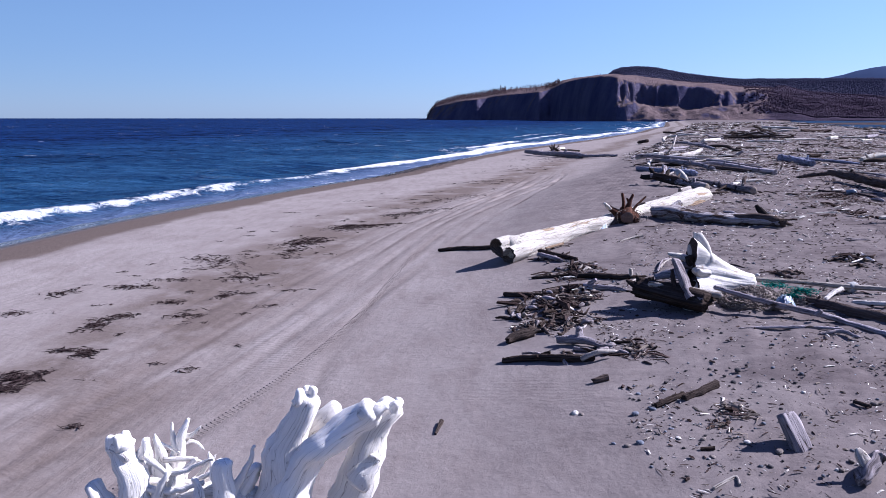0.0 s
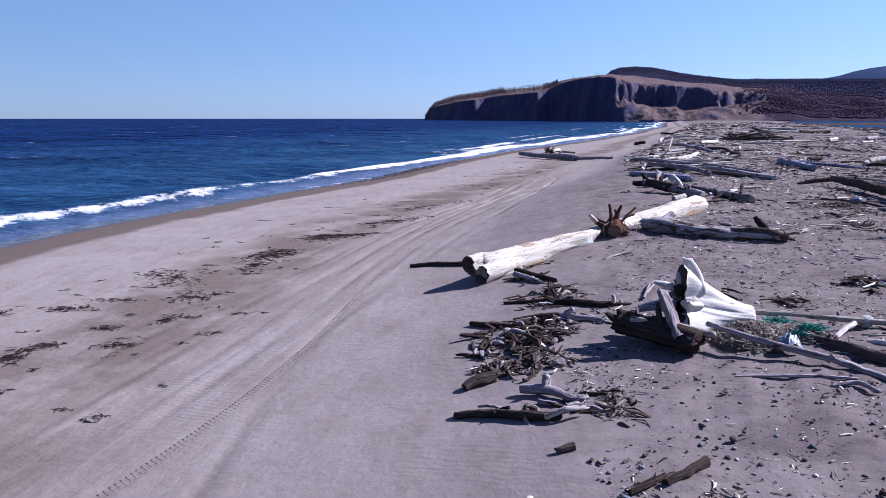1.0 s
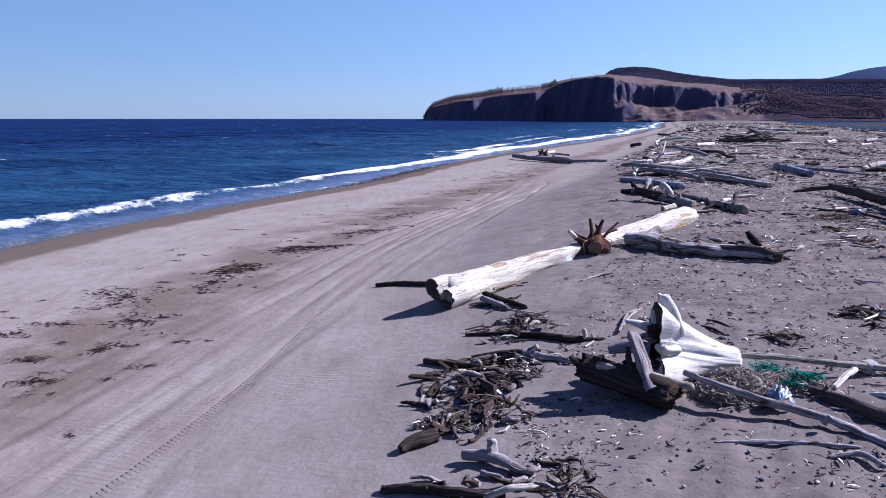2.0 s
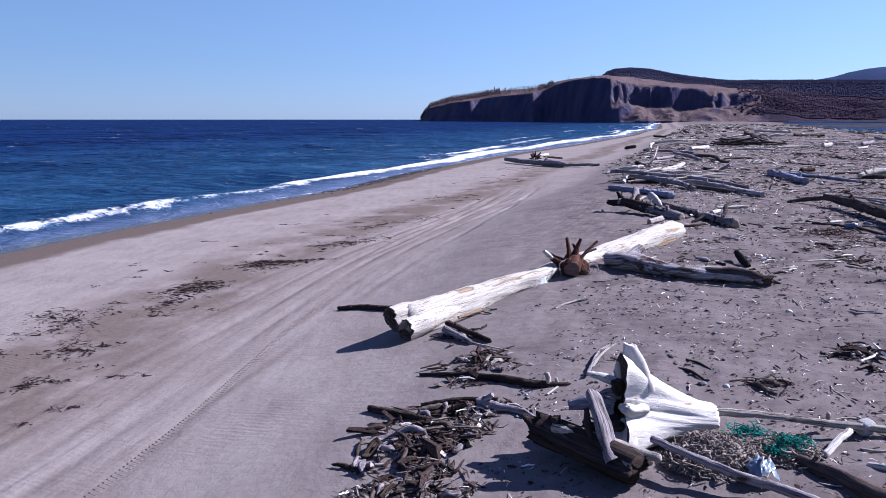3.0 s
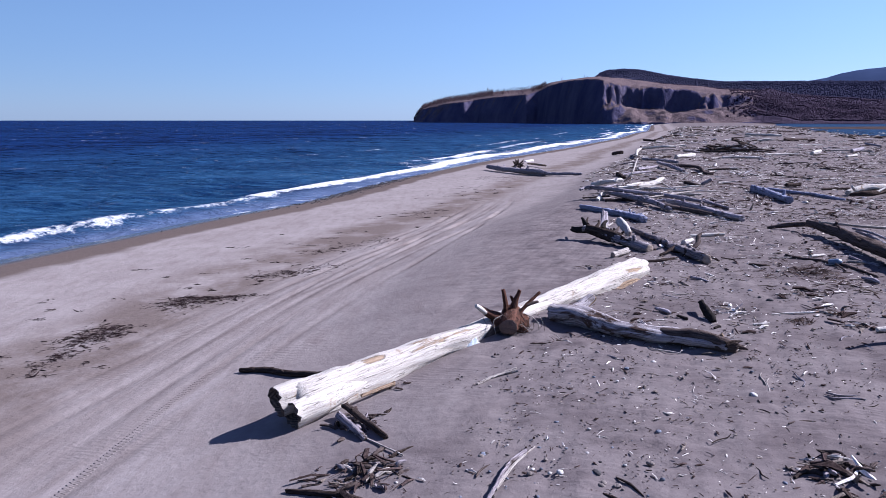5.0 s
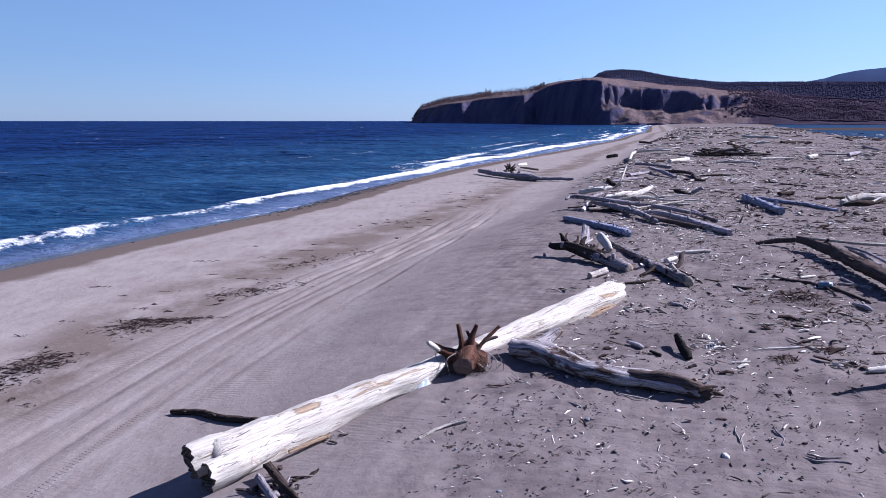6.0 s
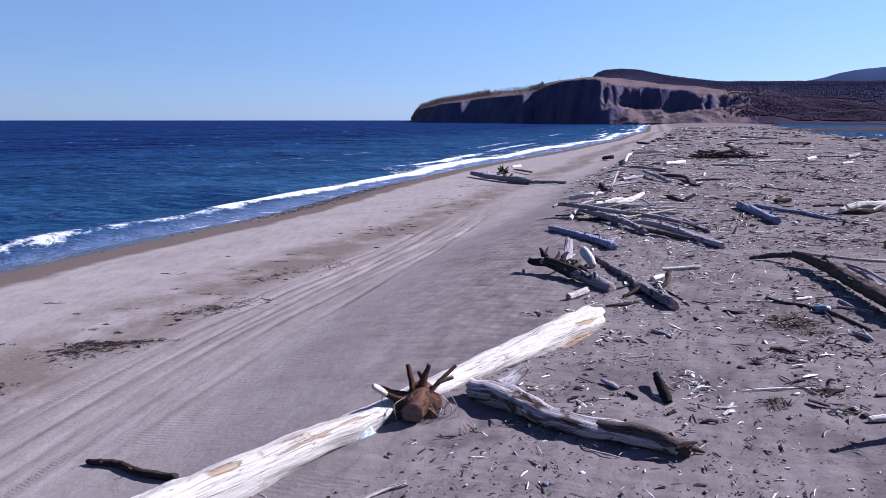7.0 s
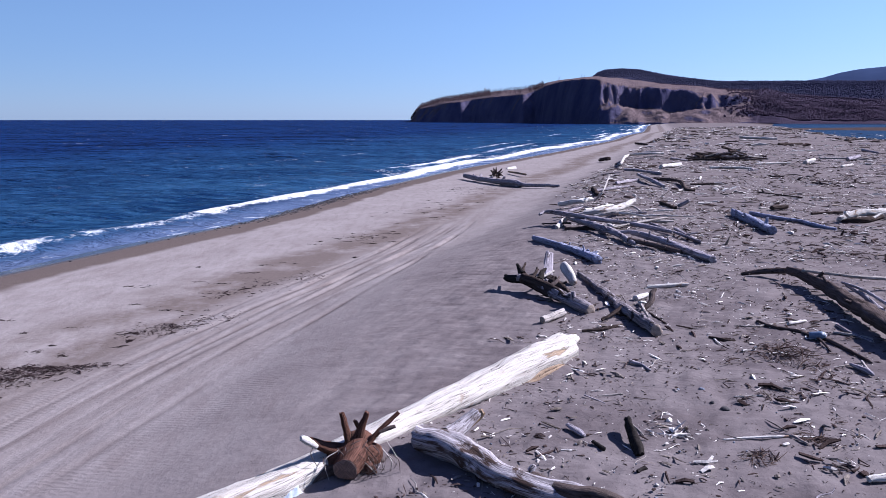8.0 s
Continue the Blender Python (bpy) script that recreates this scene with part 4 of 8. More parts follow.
def tube(pts, sides=None, seed=0, gnarl=0.10, lobes=0.07, ends=("round", "round"), bend=0.12, fluted=1.0):
    """A piece of wood along a line: verts, faces, grain coordinates. Ends: round, cut, broken, point, open."""
    big = max(q[3] for q in pts)
    sides = sides or (5 if big < 0.018 else 7 if big < 0.05 else 12 if big < 0.09 else 26 if big < 0.3 else 40)
    line = spine(pts, max(big * 0.55, 0.02))
    off = Vector((seed * 7.31, seed * 3.17, seed * 1.93))
    verts, faces, grain, rings = [], [], [], []
    tangents = []
    for i in range(len(line)):
        a, b = line[max(i - 1, 0)], line[min(i + 1, len(line) - 1)]
        tangents.append((b.to_3d() - a.to_3d()).normalized() if (b.to_3d() - a.to_3d()).length > 1e-6 else Vector((1, 0, 0)))
    side = tangents[0].orthogonal().normalized()
    s = 0.0
    flute = (0.16 if big > 0.03 else 0.08) * fluted
    ph = [seed * 1.7 + k * 2.1 for k in range(3)]

    def ring(c, t, sd, r, along, jag=0.0, plain=False):
        up = t.cross(sd)
        first = len(verts)
        for j in range(sides):
            a = 2 * math.pi * j / sides
            d = sd * math.cos(a) + up * math.sin(a)
            q = c + d * r
            if plain:
                k = 1.0
            else:
                k = 1 + lobes * math.sin(2 * a + ph[0] + along * 0.8 / max(big, .03) * 0.2) + 0.7 * lobes * math.sin(3 * a + ph[1] - along * 0.1 / max(big, .03))
                k += flute * noise.noise(Vector((2.4 * math.cos(a), 2.4 * math.sin(a), along * 0.22 / max(big, 0.03))) + off) + 0.5 * flute * noise.noise(Vector((6 * math.cos(a), 6 * math.sin(a), along * 0.4 / max(big, 0.03))) + off)
                k += gnarl * noise.noise((q + off) * (0.8 / max(big, 0.02))) + 0.45 * gnarl * noise.noise((q + off) * (2.6 / max(big, 0.02)))
            v = c + d * r * k
            if jag:
                v = v + t * jag * min(r, 0.085) * (0.5 * noise.noise((d * 1.6 + off)) + 0.6 * noise.noise(d * 5 + off))
            verts.append(v)
            grain.append((along, r * math.cos(a), r * math.sin(a)))
        return first

    def join(a, b):
        for j in range(sides):
            k = (j + 1) % sides
            faces.append((a + j, a + k, b + k, b + j))

    def close(at, c, along):
        verts.append(c)
        grain.append((along, 0, 0))
        k = len(verts) - 1
        for j in range(sides):
            faces.append((at + j, at + (j + 1) % sides, k))

    caps = []
    for i, q in enumerate(line):
        t = tangents[i]
        side = (side - t * side.dot(t)).normalized()
        c = q.to_3d()
        if i:
            s += (c - line[i - 1].to_3d()).length
        if 0 < i < len(line) - 1:
            w = off + c * (0.5 / max(big, 0.03))
            c = c + Vector((noise.noise(w), noise.noise(w + Vector((9, 0, 0))), 0.5 * noise.noise(w + Vector((0, 9, 0))))) * big * bend * (1.0 if big > 0.09 else 0.9)
        first, last = i == 0, i == len(line) - 1
        kind = ends[0] if first else ends[1] if last else ""
        out = -t if first else t
        extra = []
        if kind == "round":
            extra = [(0.30, 0.82), (0.50, 0.45)]
        elif kind == "point":
            extra = [(0.9, 0.6), (2.0, 0.2)]
        if first:
            lead = [ring(c + out * q.w * e, t, side, q.w * k, s - q.w * e) for e, k in reversed(extra)]
            body = ring(c, t, side, q.w, s, 1.2 if kind == "torn" else 1.0 if kind == "broken" else 0)
            for a, b in zip(lead, lead[1:] + [body]):
                join(a, b)
            if extra:
                close(lead[0], c + out * q.w * (extra[-1][0] + 0.08), s)
            else:
                caps.append((kind, c, t, side.copy(), q.w, body, out))
        else:
            body = ring(c, t, side, q.w, s, 1.2 if kind == "torn" else 1.0 if kind == "broken" else 0)
            join(rings[-1], body)
            if last:
                prev = body
                for e, k in extra:
                    nxt = ring(c + out * q.w * e, t, side, q.w * k, s + q.w * e)
                    join(prev, nxt)
                    prev = nxt
                if extra:
                    close(prev, c + out * q.w * (extra[-1][0] + 0.08), s)
                else:
                    caps.append((kind, c, t, side.copy(), q.w, body, out))
        rings.append(body)
    faces_cut = []
    for kind, c, t, sd, r, body, out in caps:
        if kind == "open":
            continue
        edge = [verts[body + j].copy() for j in range(sides)]
        if kind == "cut":
            faces_cut.append((edge, c, out, r))
            continue
        if kind == "torn":
            faces_cut.append((edge, c - out * r * 0.16, out, r, True))
            continue
        # broken: a torn hollow of splinters
        a = len(verts)
        for j in range(sides):
            verts.append(edge[j])
            grain.append((0.3 * r, *grain[body + j][1:]))
        b = len(verts)
        for j in range(sides):
            d = edge[j] - c
            verts.append(c + d * 0.62 + out * r * (0.5 * noise.noise(d * 7 / max(r, .01) + off) + 0.10))
            grain.append((0.6 * r, *[0.6 * g for g in grain[body + j][1:]]))
        join(a, b)
        close(b, c + out * r * 0.1, 0.5 * r)
    return verts, faces, grain, faces_cut


def cap_disc(edge, c, out, r):
    """A sawn face with a slightly bevelled rim."""
    n = len(edge)
    verts = [e.copy() for e in edge] + [c + (e - c) * 0.93 + out * 0.012 for e in edge] + [c + (e - c) * 0.5 + out * 0.013 for e in edge] + [c + out * 0.013]
    d0 = (edge[0] - c).normalized()
    d1 = out.cross(d0)
    grain = [(0, (v - c).dot(d0), (v - c).dot(d1)) for v in verts]
    faces = []
    for k in (0, n):
        for j in range(n):
            faces.append((k + j, k + (j + 1) % n, k + n + (j + 1) % n, k + n + j))
    faces += [(2 * n + j, 2 * n + (j + 1) % n, 3 * n) for j in range(n)]
    return verts, faces, grain


def hollow_end(edge, c, out, r, seed=0):
    """A rotted end: a ragged rim and a deep uneven hollow."""
    n = len(edge)
    V, G, F = [], [], []
    for q, deep in ((1.0, 0.0), (0.86, -0.10), (0.72, 0.28), (0.5, 0.62), (0.25, 0.8)):
        for e in edge:
            d = e - c
            k = noise.noise(d * 9 / max(r, 0.05) + Vector((seed, q * 4, 0)))
            V.append(c + d * q * (1 + 0.10 * k * (q < 1)) - out * r * (deep + 0.30 * k * (q < 1)))
            G.append((deep * r, d.x * q, d.z * q))
    for i in range(4):
        for j in range(n):
            F.append((i * n + j, i * n + (j + 1) % n, (i + 1) * n + (j + 1) % n, (i + 1) * n + j))
    V.append(c - out * r * 0.85)
    G.append((0.8 * r, 0, 0))
    F += [(4 * n + j, 4 * n + (j + 1) % n, 5 * n) for j in range(n)]
    return V, F, G


def part(name, geo, material, parent=None, label="", smooth=True):
    """One mesh object from (verts, faces, grain), under a thing or on its own."""
    verts, faces, grain = geo[0], geo[1], geo[2] if len(geo) > 2 else None
    base = parent.matrix_world.translation if parent else Vector((sum(v[0] for v in verts) / len(verts), sum(v[1] for v in verts) / len(verts), min(v[2] for v in verts)))
    if parent and parent.parent:
        base = parent.parent.matrix_world.translation
    me = mesh_of(name, [Vector(v) - base for v in verts], faces, smooth, [("grain", "FLOAT_VECTOR", grain)] if grain else [])
    bm = bmesh.new()
    bm.from_mesh(me)
    bmesh.ops.recalc_face_normals(bm, faces=bm.faces)
    bm.to_mesh(me)
    bm.free()
    me.materials.append(material)
    ob = new(name, me)
    if parent:
        ob.parent = parent
    else:
        ob.location = base
        ob.matrix_world = Matrix.Translation(base)
    if label:
        tagged(ob, label)
    return ob


def holder(name, at):
    e = new(name)
    e.empty_display_size = 0.1
    e.location = at
    e.matrix_world = Matrix.Translation(at)
    return e


SEED = [0]


def log(name, label, pts, material, ends=("broken", "broken"), face=None, branches=(), category="driftwood", group="", trunk="trunk", gnarl=0.13, lobes=0.09, bend=0.26):
    """A log or stick: trunk, sawn faces and branches as parts."""
    SEED[0] += 1
    geo = tube(pts, None, SEED[0], gnarl, lobes, ends, bend)
    # knots and stubs of lost limbs on the larger logs
    rng = random.Random(SEED[0])
    span = (Vector(pts[-1][:3]) - Vector(pts[0][:3])).length
    big = max(q[3] for q in pts)
    branches = list(branches)
    if big > 0.055 and span > 1.2 and len(pts) > 2 and material not in (WHITE, LOGWHITE, GREATLOG, FORK, CHAR):
        for _ in range(min(6, 2 + int(span / 1.2))):
            k = rng.randrange(len(pts) - 1)
            t = rng.uniform(0.15, 0.85)
            c = Vector(pts[k]).lerp(Vector(pts[k + 1]), t)
            ax = (Vector(pts[k + 1][:3]) - Vector(pts[k][:3])).normalized()
            o = Vector((rng.uniform(-1, 1), rng.uniform(-1, 0.6), rng.uniform(0.0, 1)))
            o = (o - ax * o.dot(ax)).normalized()
            r = c.w * rng.uniform(0.2, 0.42)
            a, e = c.to_3d() + o * c.w * 0.5, c.to_3d() + (o + ax * rng.uniform(-0.4, 0.4)) * c.w * rng.uniform(1.25, 2.1)
            branches.append(([(*a, r * 1.3), (*e, r * 0.8)], None, ("open", "broken"), "stub"))
    if not geo[3] and not branches:
        ob = part(name, geo, material)
    else:
        low = min(pts, key=lambda q: q[2])
        ob = holder(name, (low[0], low[1], low[2] - low[3]))
        ends_of = [(part(trunk, geo, material, ob), geo[3])]
        for b in branches:
            SEED[0] += 1
            bpts, bmat, bends = b[:3]
            bname = b[3] if len(b) > 3 else "branch"
            g = tube(bpts, None, SEED[0], gnarl, lobes, bends, bend)
            ends_of.append((part(bname, g, bmat or material, ob), g[3]))
        for limb, cuts in ends_of:
            for cut in cuts:
                if len(cut) == 5:
                    part("rotten_hollow", hollow_end(*cut[:4], SEED[0]), face or ROT, limb)
                else:
                    part("sawn_face", cap_disc(*cut), face or CUT_PALE, limb)
    return tagged(ob, label, category, group)


def merge(geos):
    """Several pieces in one mesh."""
    V, F, G = [], [], []
    for g in geos:
        n = len(V)
        V += list(g[0])
        F += [tuple(i + n for i in f) for f in g[1]]
        G += list(g[2]) if len(g) > 2 else [(0, 0, 0)] * len(g[0])
    return V, F, G


def gz(x, y):
    return float(ground_z(x, y))


def plank(name, label, p0, p1, width, thick, face_to, material, parent=None, seed=0, category="driftwood"):
    """A split slab with fluted faces and torn ends, from p0 to p1."""
    p0, p1 = Vector(p0), Vector(p1)
    d = (p1 - p0).normalized()
    n = Vector(face_to)
    n = (n - d * n.dot(d)).normalized()
    s = d.cross(n)
    length = (p1 - p0).length
    rows, cols = max(8, int(length / 0.03)), 28
    V, F, G = [], [], []
    for i in range(rows + 1):
        t = i / rows
        for j in range(cols):
            a = 2 * math.pi * j / cols
            ca, sa = math.cos(a), math.sin(a)
            x = width / 2 * math.copysign(abs(ca) ** 0.55, ca)
            y = thick / 2 * math.copysign(abs(sa) ** 0.7, sa)
            k = 1 + 0.28 * noise.noise((2.2 * ca + seed, 2.2 * sa, t * 1.2)) + 0.16 * noise.noise((6 * ca, 6 * sa + seed, t * 2)) - 0.12 * abs(2 * t - 1) ** 3
            along = t * length
            if i in (0, rows):
                along += (0.11 if i else -0.11) * width * (3 * noise.noise((3.5 * ca, 3.5 * sa, seed + i)) + 1.2 * noise.noise((9 * ca, 9 * sa, seed)))
            V.append(p0 + d * along + s * x * k + n * y * k)
            G.append((along, x, y))
    for i in range(rows):
        for j in range(cols):
            a, b = i * cols + j, i * cols + (j + 1) % cols
            F.append((a, b, b + cols, a + cols))
    for base, c in ((0, p0), (rows * cols, p1)):
        V.append(c + d * (0.02 if base else -0.02))
        G.append((0, 0, 0))
        F += [(base + j, base + (j + 1) % cols, len(V) - 1) for j in range(cols)]
    ob = part(name, (V, F, G), material, parent)
    if not parent:
        tagged(ob, label, category)
    return ob

# ---- driftwood logs, stump and their litter ----
JUMBLE = (13.2, 40.0)

# the great bleached log, half buried in the middle
log("bleached_log", "huge bleached white log, half buried in sand, rotten split end", [(0.22, 12.95, -0.19, 0.30), (0.45, 13.16, -0.18, 0.325), (0.75, 13.45, -0.16, 0.31), (1.2, 13.9, -0.12, 0.30), (1.95, 14.62, -0.06, 0.295), (2.9, 15.53, 0.0, 0.285), (3.9, 16.5, 0.06, 0.28), (4.9, 17.45, 0.13, 0.29), (5.9, 18.42, 0.2, 0.315), (6.9, 19.38, 0.26, 0.335), (7.6, 20.08, 0.30, 0.31)], GREATLOG, ("round", "broken"), face=ROT, gnarl=0.12, lobes=0.10, bend=0.08,
    branches=[([(7.1, 19.62, 0.33, 0.12), (7.6, 20.14, 0.44, 0.13), (7.86, 20.4, 0.46, 0.07)], GREATLOG, ("open", "broken"), "splinter"), ([(7.4, 19.8, 0.16, 0.15), (7.68, 20.08, 0.15, 0.1), (7.8, 20.2, 0.14, 0.05)], GREATLOG, ("open", "broken"), "splinter"),
              ([(1.0, 13.78, -0.10, 0.12), (0.55, 13.38, -0.10, 0.21), (0.14, 13.0, -0.09, 0.235), (-0.12, 12.77, -0.11, 0.225)], GREATLOG, ("open", "torn"), "split_end"), ([(1.2, 13.72, -0.16, 0.12), (0.8, 13.3, -0.20, 0.20), (0.40, 12.92, -0.25, 0.235), (0.15, 12.66, -0.28, 0.23)], GREATLOG, ("open", "torn"), "split_end"),
              ([(7.5, 19.75, 0.13, 0.13), (7.12, 19.3, 0.13, 0.215), (6.62, 18.82, 0.08, 0.17), (6.35, 18.55, 0.03, 0.08)], RAW, ("round", "round"), "torn_side")])

log("dark_stick", "dark brown driftwood stick beside the bleached log", [(-1.59, 15.89, -0.79, 0.046), (-1.00, 15.63, -0.69, 0.054), (-0.45, 15.19, -0.59, 0.061), (0.27, 14.80, -0.46, 0.059)], DARK, ("round", "round"))
log("forked_log", "silver-grey forked driftwood log, blotched brown, with torn ends", [(4.71, 16.26, 0.29, 0.192), (5.15, 15.91, 0.33, 0.197), (5.52, 15.57, 0.30, 0.168), (5.89, 15.06, 0.29, 0.147), (6.50, 14.68, 0.31, 0.136), (7.07, 14.39, 0.33, 0.136), (7.40, 14.15, 0.31, 0.116)], FORK, ("broken", "broken"), branches=[([(5.13, 16.24, 0.34, 0.134), (5.36, 16.41, 0.42, 0.102), (5.57, 16.57, 0.55, 0.077)], FORK, ("open", "broken"), "fork"), ([(5.33, 16.46, 0.32, 0.094), (5.55, 16.68, 0.41, 0.077), (5.67, 16.70, 0.50, 0.051)], RAW, ("open", "broken"), "torn_fork"), ([(6.23, 15.05, 0.27, 0.116), (6.55, 14.66, 0.32, 0.139), (7.00, 14.41, 0.34, 0.143), (7.31, 14.19, 0.32, 0.131), (7.53, 14.10, 0.29, 0.094)], BROWN, ("broken", "broken"), "bark"), ([(7.46, 14.21, 0.29, 0.065), (7.63, 14.18, 0.27, 0.044), (7.77, 14.15, 0.23, 0.015)], BROWN, ("open", "broken"), "torn_end"), ([(7.33, 14.05, 0.36, 0.050), (7.54, 14.10, 0.39, 0.029), (7.66, 14.14, 0.38, 0.015)], DARK, ("open", "broken"), "torn_end"), ([(7.24, 14.30, 0.35, 0.066), (7.36, 14.25, 0.46, 0.037)], RAW, ("open", "broken"), "torn_end"), ([(6.19, 15.17, 0.34, 0.047), (6.26, 15.20, 0.41, 0.039)], FORK, ("open", "broken"), "knot")])

stump = holder("root_stump", (3.75, 15.45, -0.05))
g = tube([(3.73, 15.42, 0.24, 0.165), (3.79, 15.7, 0.27, 0.19), (3.86, 16.1, 0.32, 0.2)], 24, 41, 0.08, 0.05, ("cut", "round"))
limb = part("trunk", g, RED, stump, "short reddish bark-covered trunk")
part("root_crown", tube([(3.5, 15.82, 0.16, 0.18), (3.84, 15.92, 0.2, 0.23), (4.1, 15.98, 0.16, 0.16)], 20, 43, 0.3, 0.15, ("round", "round")), RED, stump)
part("sawn_face", cap_disc(*g[3][0]), CUT_DARK, limb, "dark brown sawn face with rings")
for k, (pts, mat) in enumerate((
        ([(3.74, 15.85, 0.42, 0.06), (3.70, 15.8, 0.66, 0.043), (3.65, 15.78, 0.9, 0.034)], RED), ([(3.86, 15.9, 0.42, 0.075), (3.9, 15.9, 0.62, 0.055), (3.99, 15.9, 0.86, 0.032)], RED),
        ([(3.9, 15.9, 0.58, 0.04), (3.82, 15.88, 0.74, 0.028)], RED), ([(3.95, 15.85, 0.35, 0.05), (4.15, 15.95, 0.55, 0.036), (4.42, 16.1, 0.76, 0.026)], RED),
        ([(4.15, 15.95, 0.55, 0.04), (4.38, 16.0, 0.6, 0.025)], BROWN), ([(3.6, 15.85, 0.3, 0.10), (3.4, 15.75, 0.42, 0.075), (3.2, 15.66, 0.55, 0.055)], RED),
        ([(3.3, 15.68, 0.46, 0.06), (3.2, 15.62, 0.56, 0.055), (3.12, 15.6, 0.62, 0.045)], WHITE), ([(3.62, 15.7, 0.16, 0.09), (3.4, 15.6, 0.08, 0.06), (3.25, 15.5, -0.02, 0.03)], BROWN),
        ([(3.95, 15.75, 0.15, 0.1), (4.1, 15.65, 0.06, 0.07), (4.2, 15.6, -0.04, 0.04)], RED), ([(3.95, 15.95, 0.25, 0.08), (4.15, 15.9, 0.15, 0.06), (4.25, 15.85, 0.02, 0.04)], BROWN))):
    part("root", tube(pts, None, 60 + k, 0.2, 0.1, ("open", "broken")), mat, stump)
rng = random.Random(8)
for k in range(70):
    a = Vector((rng.gauss(3.82, 0.19), rng.uniform(15.6, 15.85), rng.uniform(0.15, 0.5)))
    e = Vector((a.x + rng.uniform(-0.2, 0.2), a.y - rng.uniform(0.0, 0.2), max(gz(a.x, a.y) + 0.01, a.z - rng.uniform(0.1, 0.6))))
    m = (a + e) / 2 + Vector((rng.uniform(-0.12, 0.12), -0.08, rng.uniform(-0.02, 0.12)))
    r = rng.uniform(0.003, 0.007)
    part("root_fibre", tube([(*a, r), (*m, r), (*e, r * 0.7)], 4, k, 0, 0, ("round", "round")), rng.choice((STRAW, BROWN, BONE)), stump)
tagged(stump, "sawn reddish-brown root stump lying against the bleached log", "stump")


# flared bleached stump with its roots


def flared_trunk(axis, lobes, seed, sides=84, rows=34):
    """A trunk that widens into the buttresses of its roots; lobes: angle from the top towards -y, reach, width. Gives the outside and the hollow root side."""
    a0, a1 = Vector(axis[0][:3]), Vector(axis[-1][:3])
    line = spine(axis, (a1 - a0).length / rows)
    V, F, G, last = [], [], [], []
    n = len(line)
    for i, q in enumerate(line):
        t = i / (n - 1)
        c = q.to_3d()
        last = []
        for j in range(sides):
            th = 2 * math.pi * j / sides
            d = Vector((0, -math.sin(th), math.cos(th)))
            o = Vector((1.6 * math.cos(th), 1.6 * math.sin(th), seed))
            r = q.w * (1 + 0.14 * noise.noise(o + Vector((0, 0, 1.2 * t))) + 0.10 * noise.noise(o * 2.6 + Vector((0, 0, 2 * t))))
            flare = t ** 1.9
            for ang, reach, width in lobes:
                w = (th - ang + math.pi) % (2 * math.pi) - math.pi
                r += flare * reach * math.exp(-(w / width) ** 2)
            r += (0.010 + 0.04 * flare) * noise.noise(o * 3.5 + Vector((0, 0, 1.5 * t))) + 0.004 * noise.noise(o * 6 + Vector((0, 0, 4 * t)))
            lean = -0.04 * flare * (r - q.w)
            rag = 0.05 * noise.noise(o * 3 + Vector((7, 0, 0))) if i == n - 1 else 0.03 * noise.noise(o * 4) if i == 0 else 0
            v = c + d * r + Vector((lean + rag, 0, 0))
            V.append(v)
            last.append(v)
            G.append((t * 1.1, r * math.cos(th), r * math.sin(th)))
    for i in range(n - 1):
        for j in range(sides):
            k = (j + 1) % sides
            F.append((i * sides + j, i * sides + k, (i + 1) * sides + k, (i + 1) * sides + j))
    V.append(a0 + Vector((-0.1, 0, 0)))
    G.append((0, 0, 0))
    F += [(j, (j + 1) % sides, len(V) - 1) for j in range(sides)]
    hv, hf, hg = [], [], []
    for q, inward in ((1.0, 0.0), (0.95, -0.012), (0.82, 0.0), (0.6, 0.02), (0.3, 0.05)):
        for v in last:
            d = v - a1
            k = noise.noise(d * 7 + Vector((q * 5, seed, 0)))
            hv.append(a1 + d * q + Vector((inward * (1 + 0.6 * k) if q < 1 else 0, 0, 0)))
            hg.append((inward, d.y * q, d.z * q))
    for i in range(4):
        for j in range(sides):
            k = (j + 1) % sides
            hf.append((i * sides + j, i * sides + k, (i + 1) * sides + k, (i + 1) * sides + j))
    hv.append(a1 + Vector((0.06, 0, 0)))
    hg.append((0.3, 0, 0))
    hf += [(4 * sides + j, 4 * sides + (j + 1) % sides, 5 * sides) for j in range(sides)]
    return (V, F, G), (hv, hf, hg)


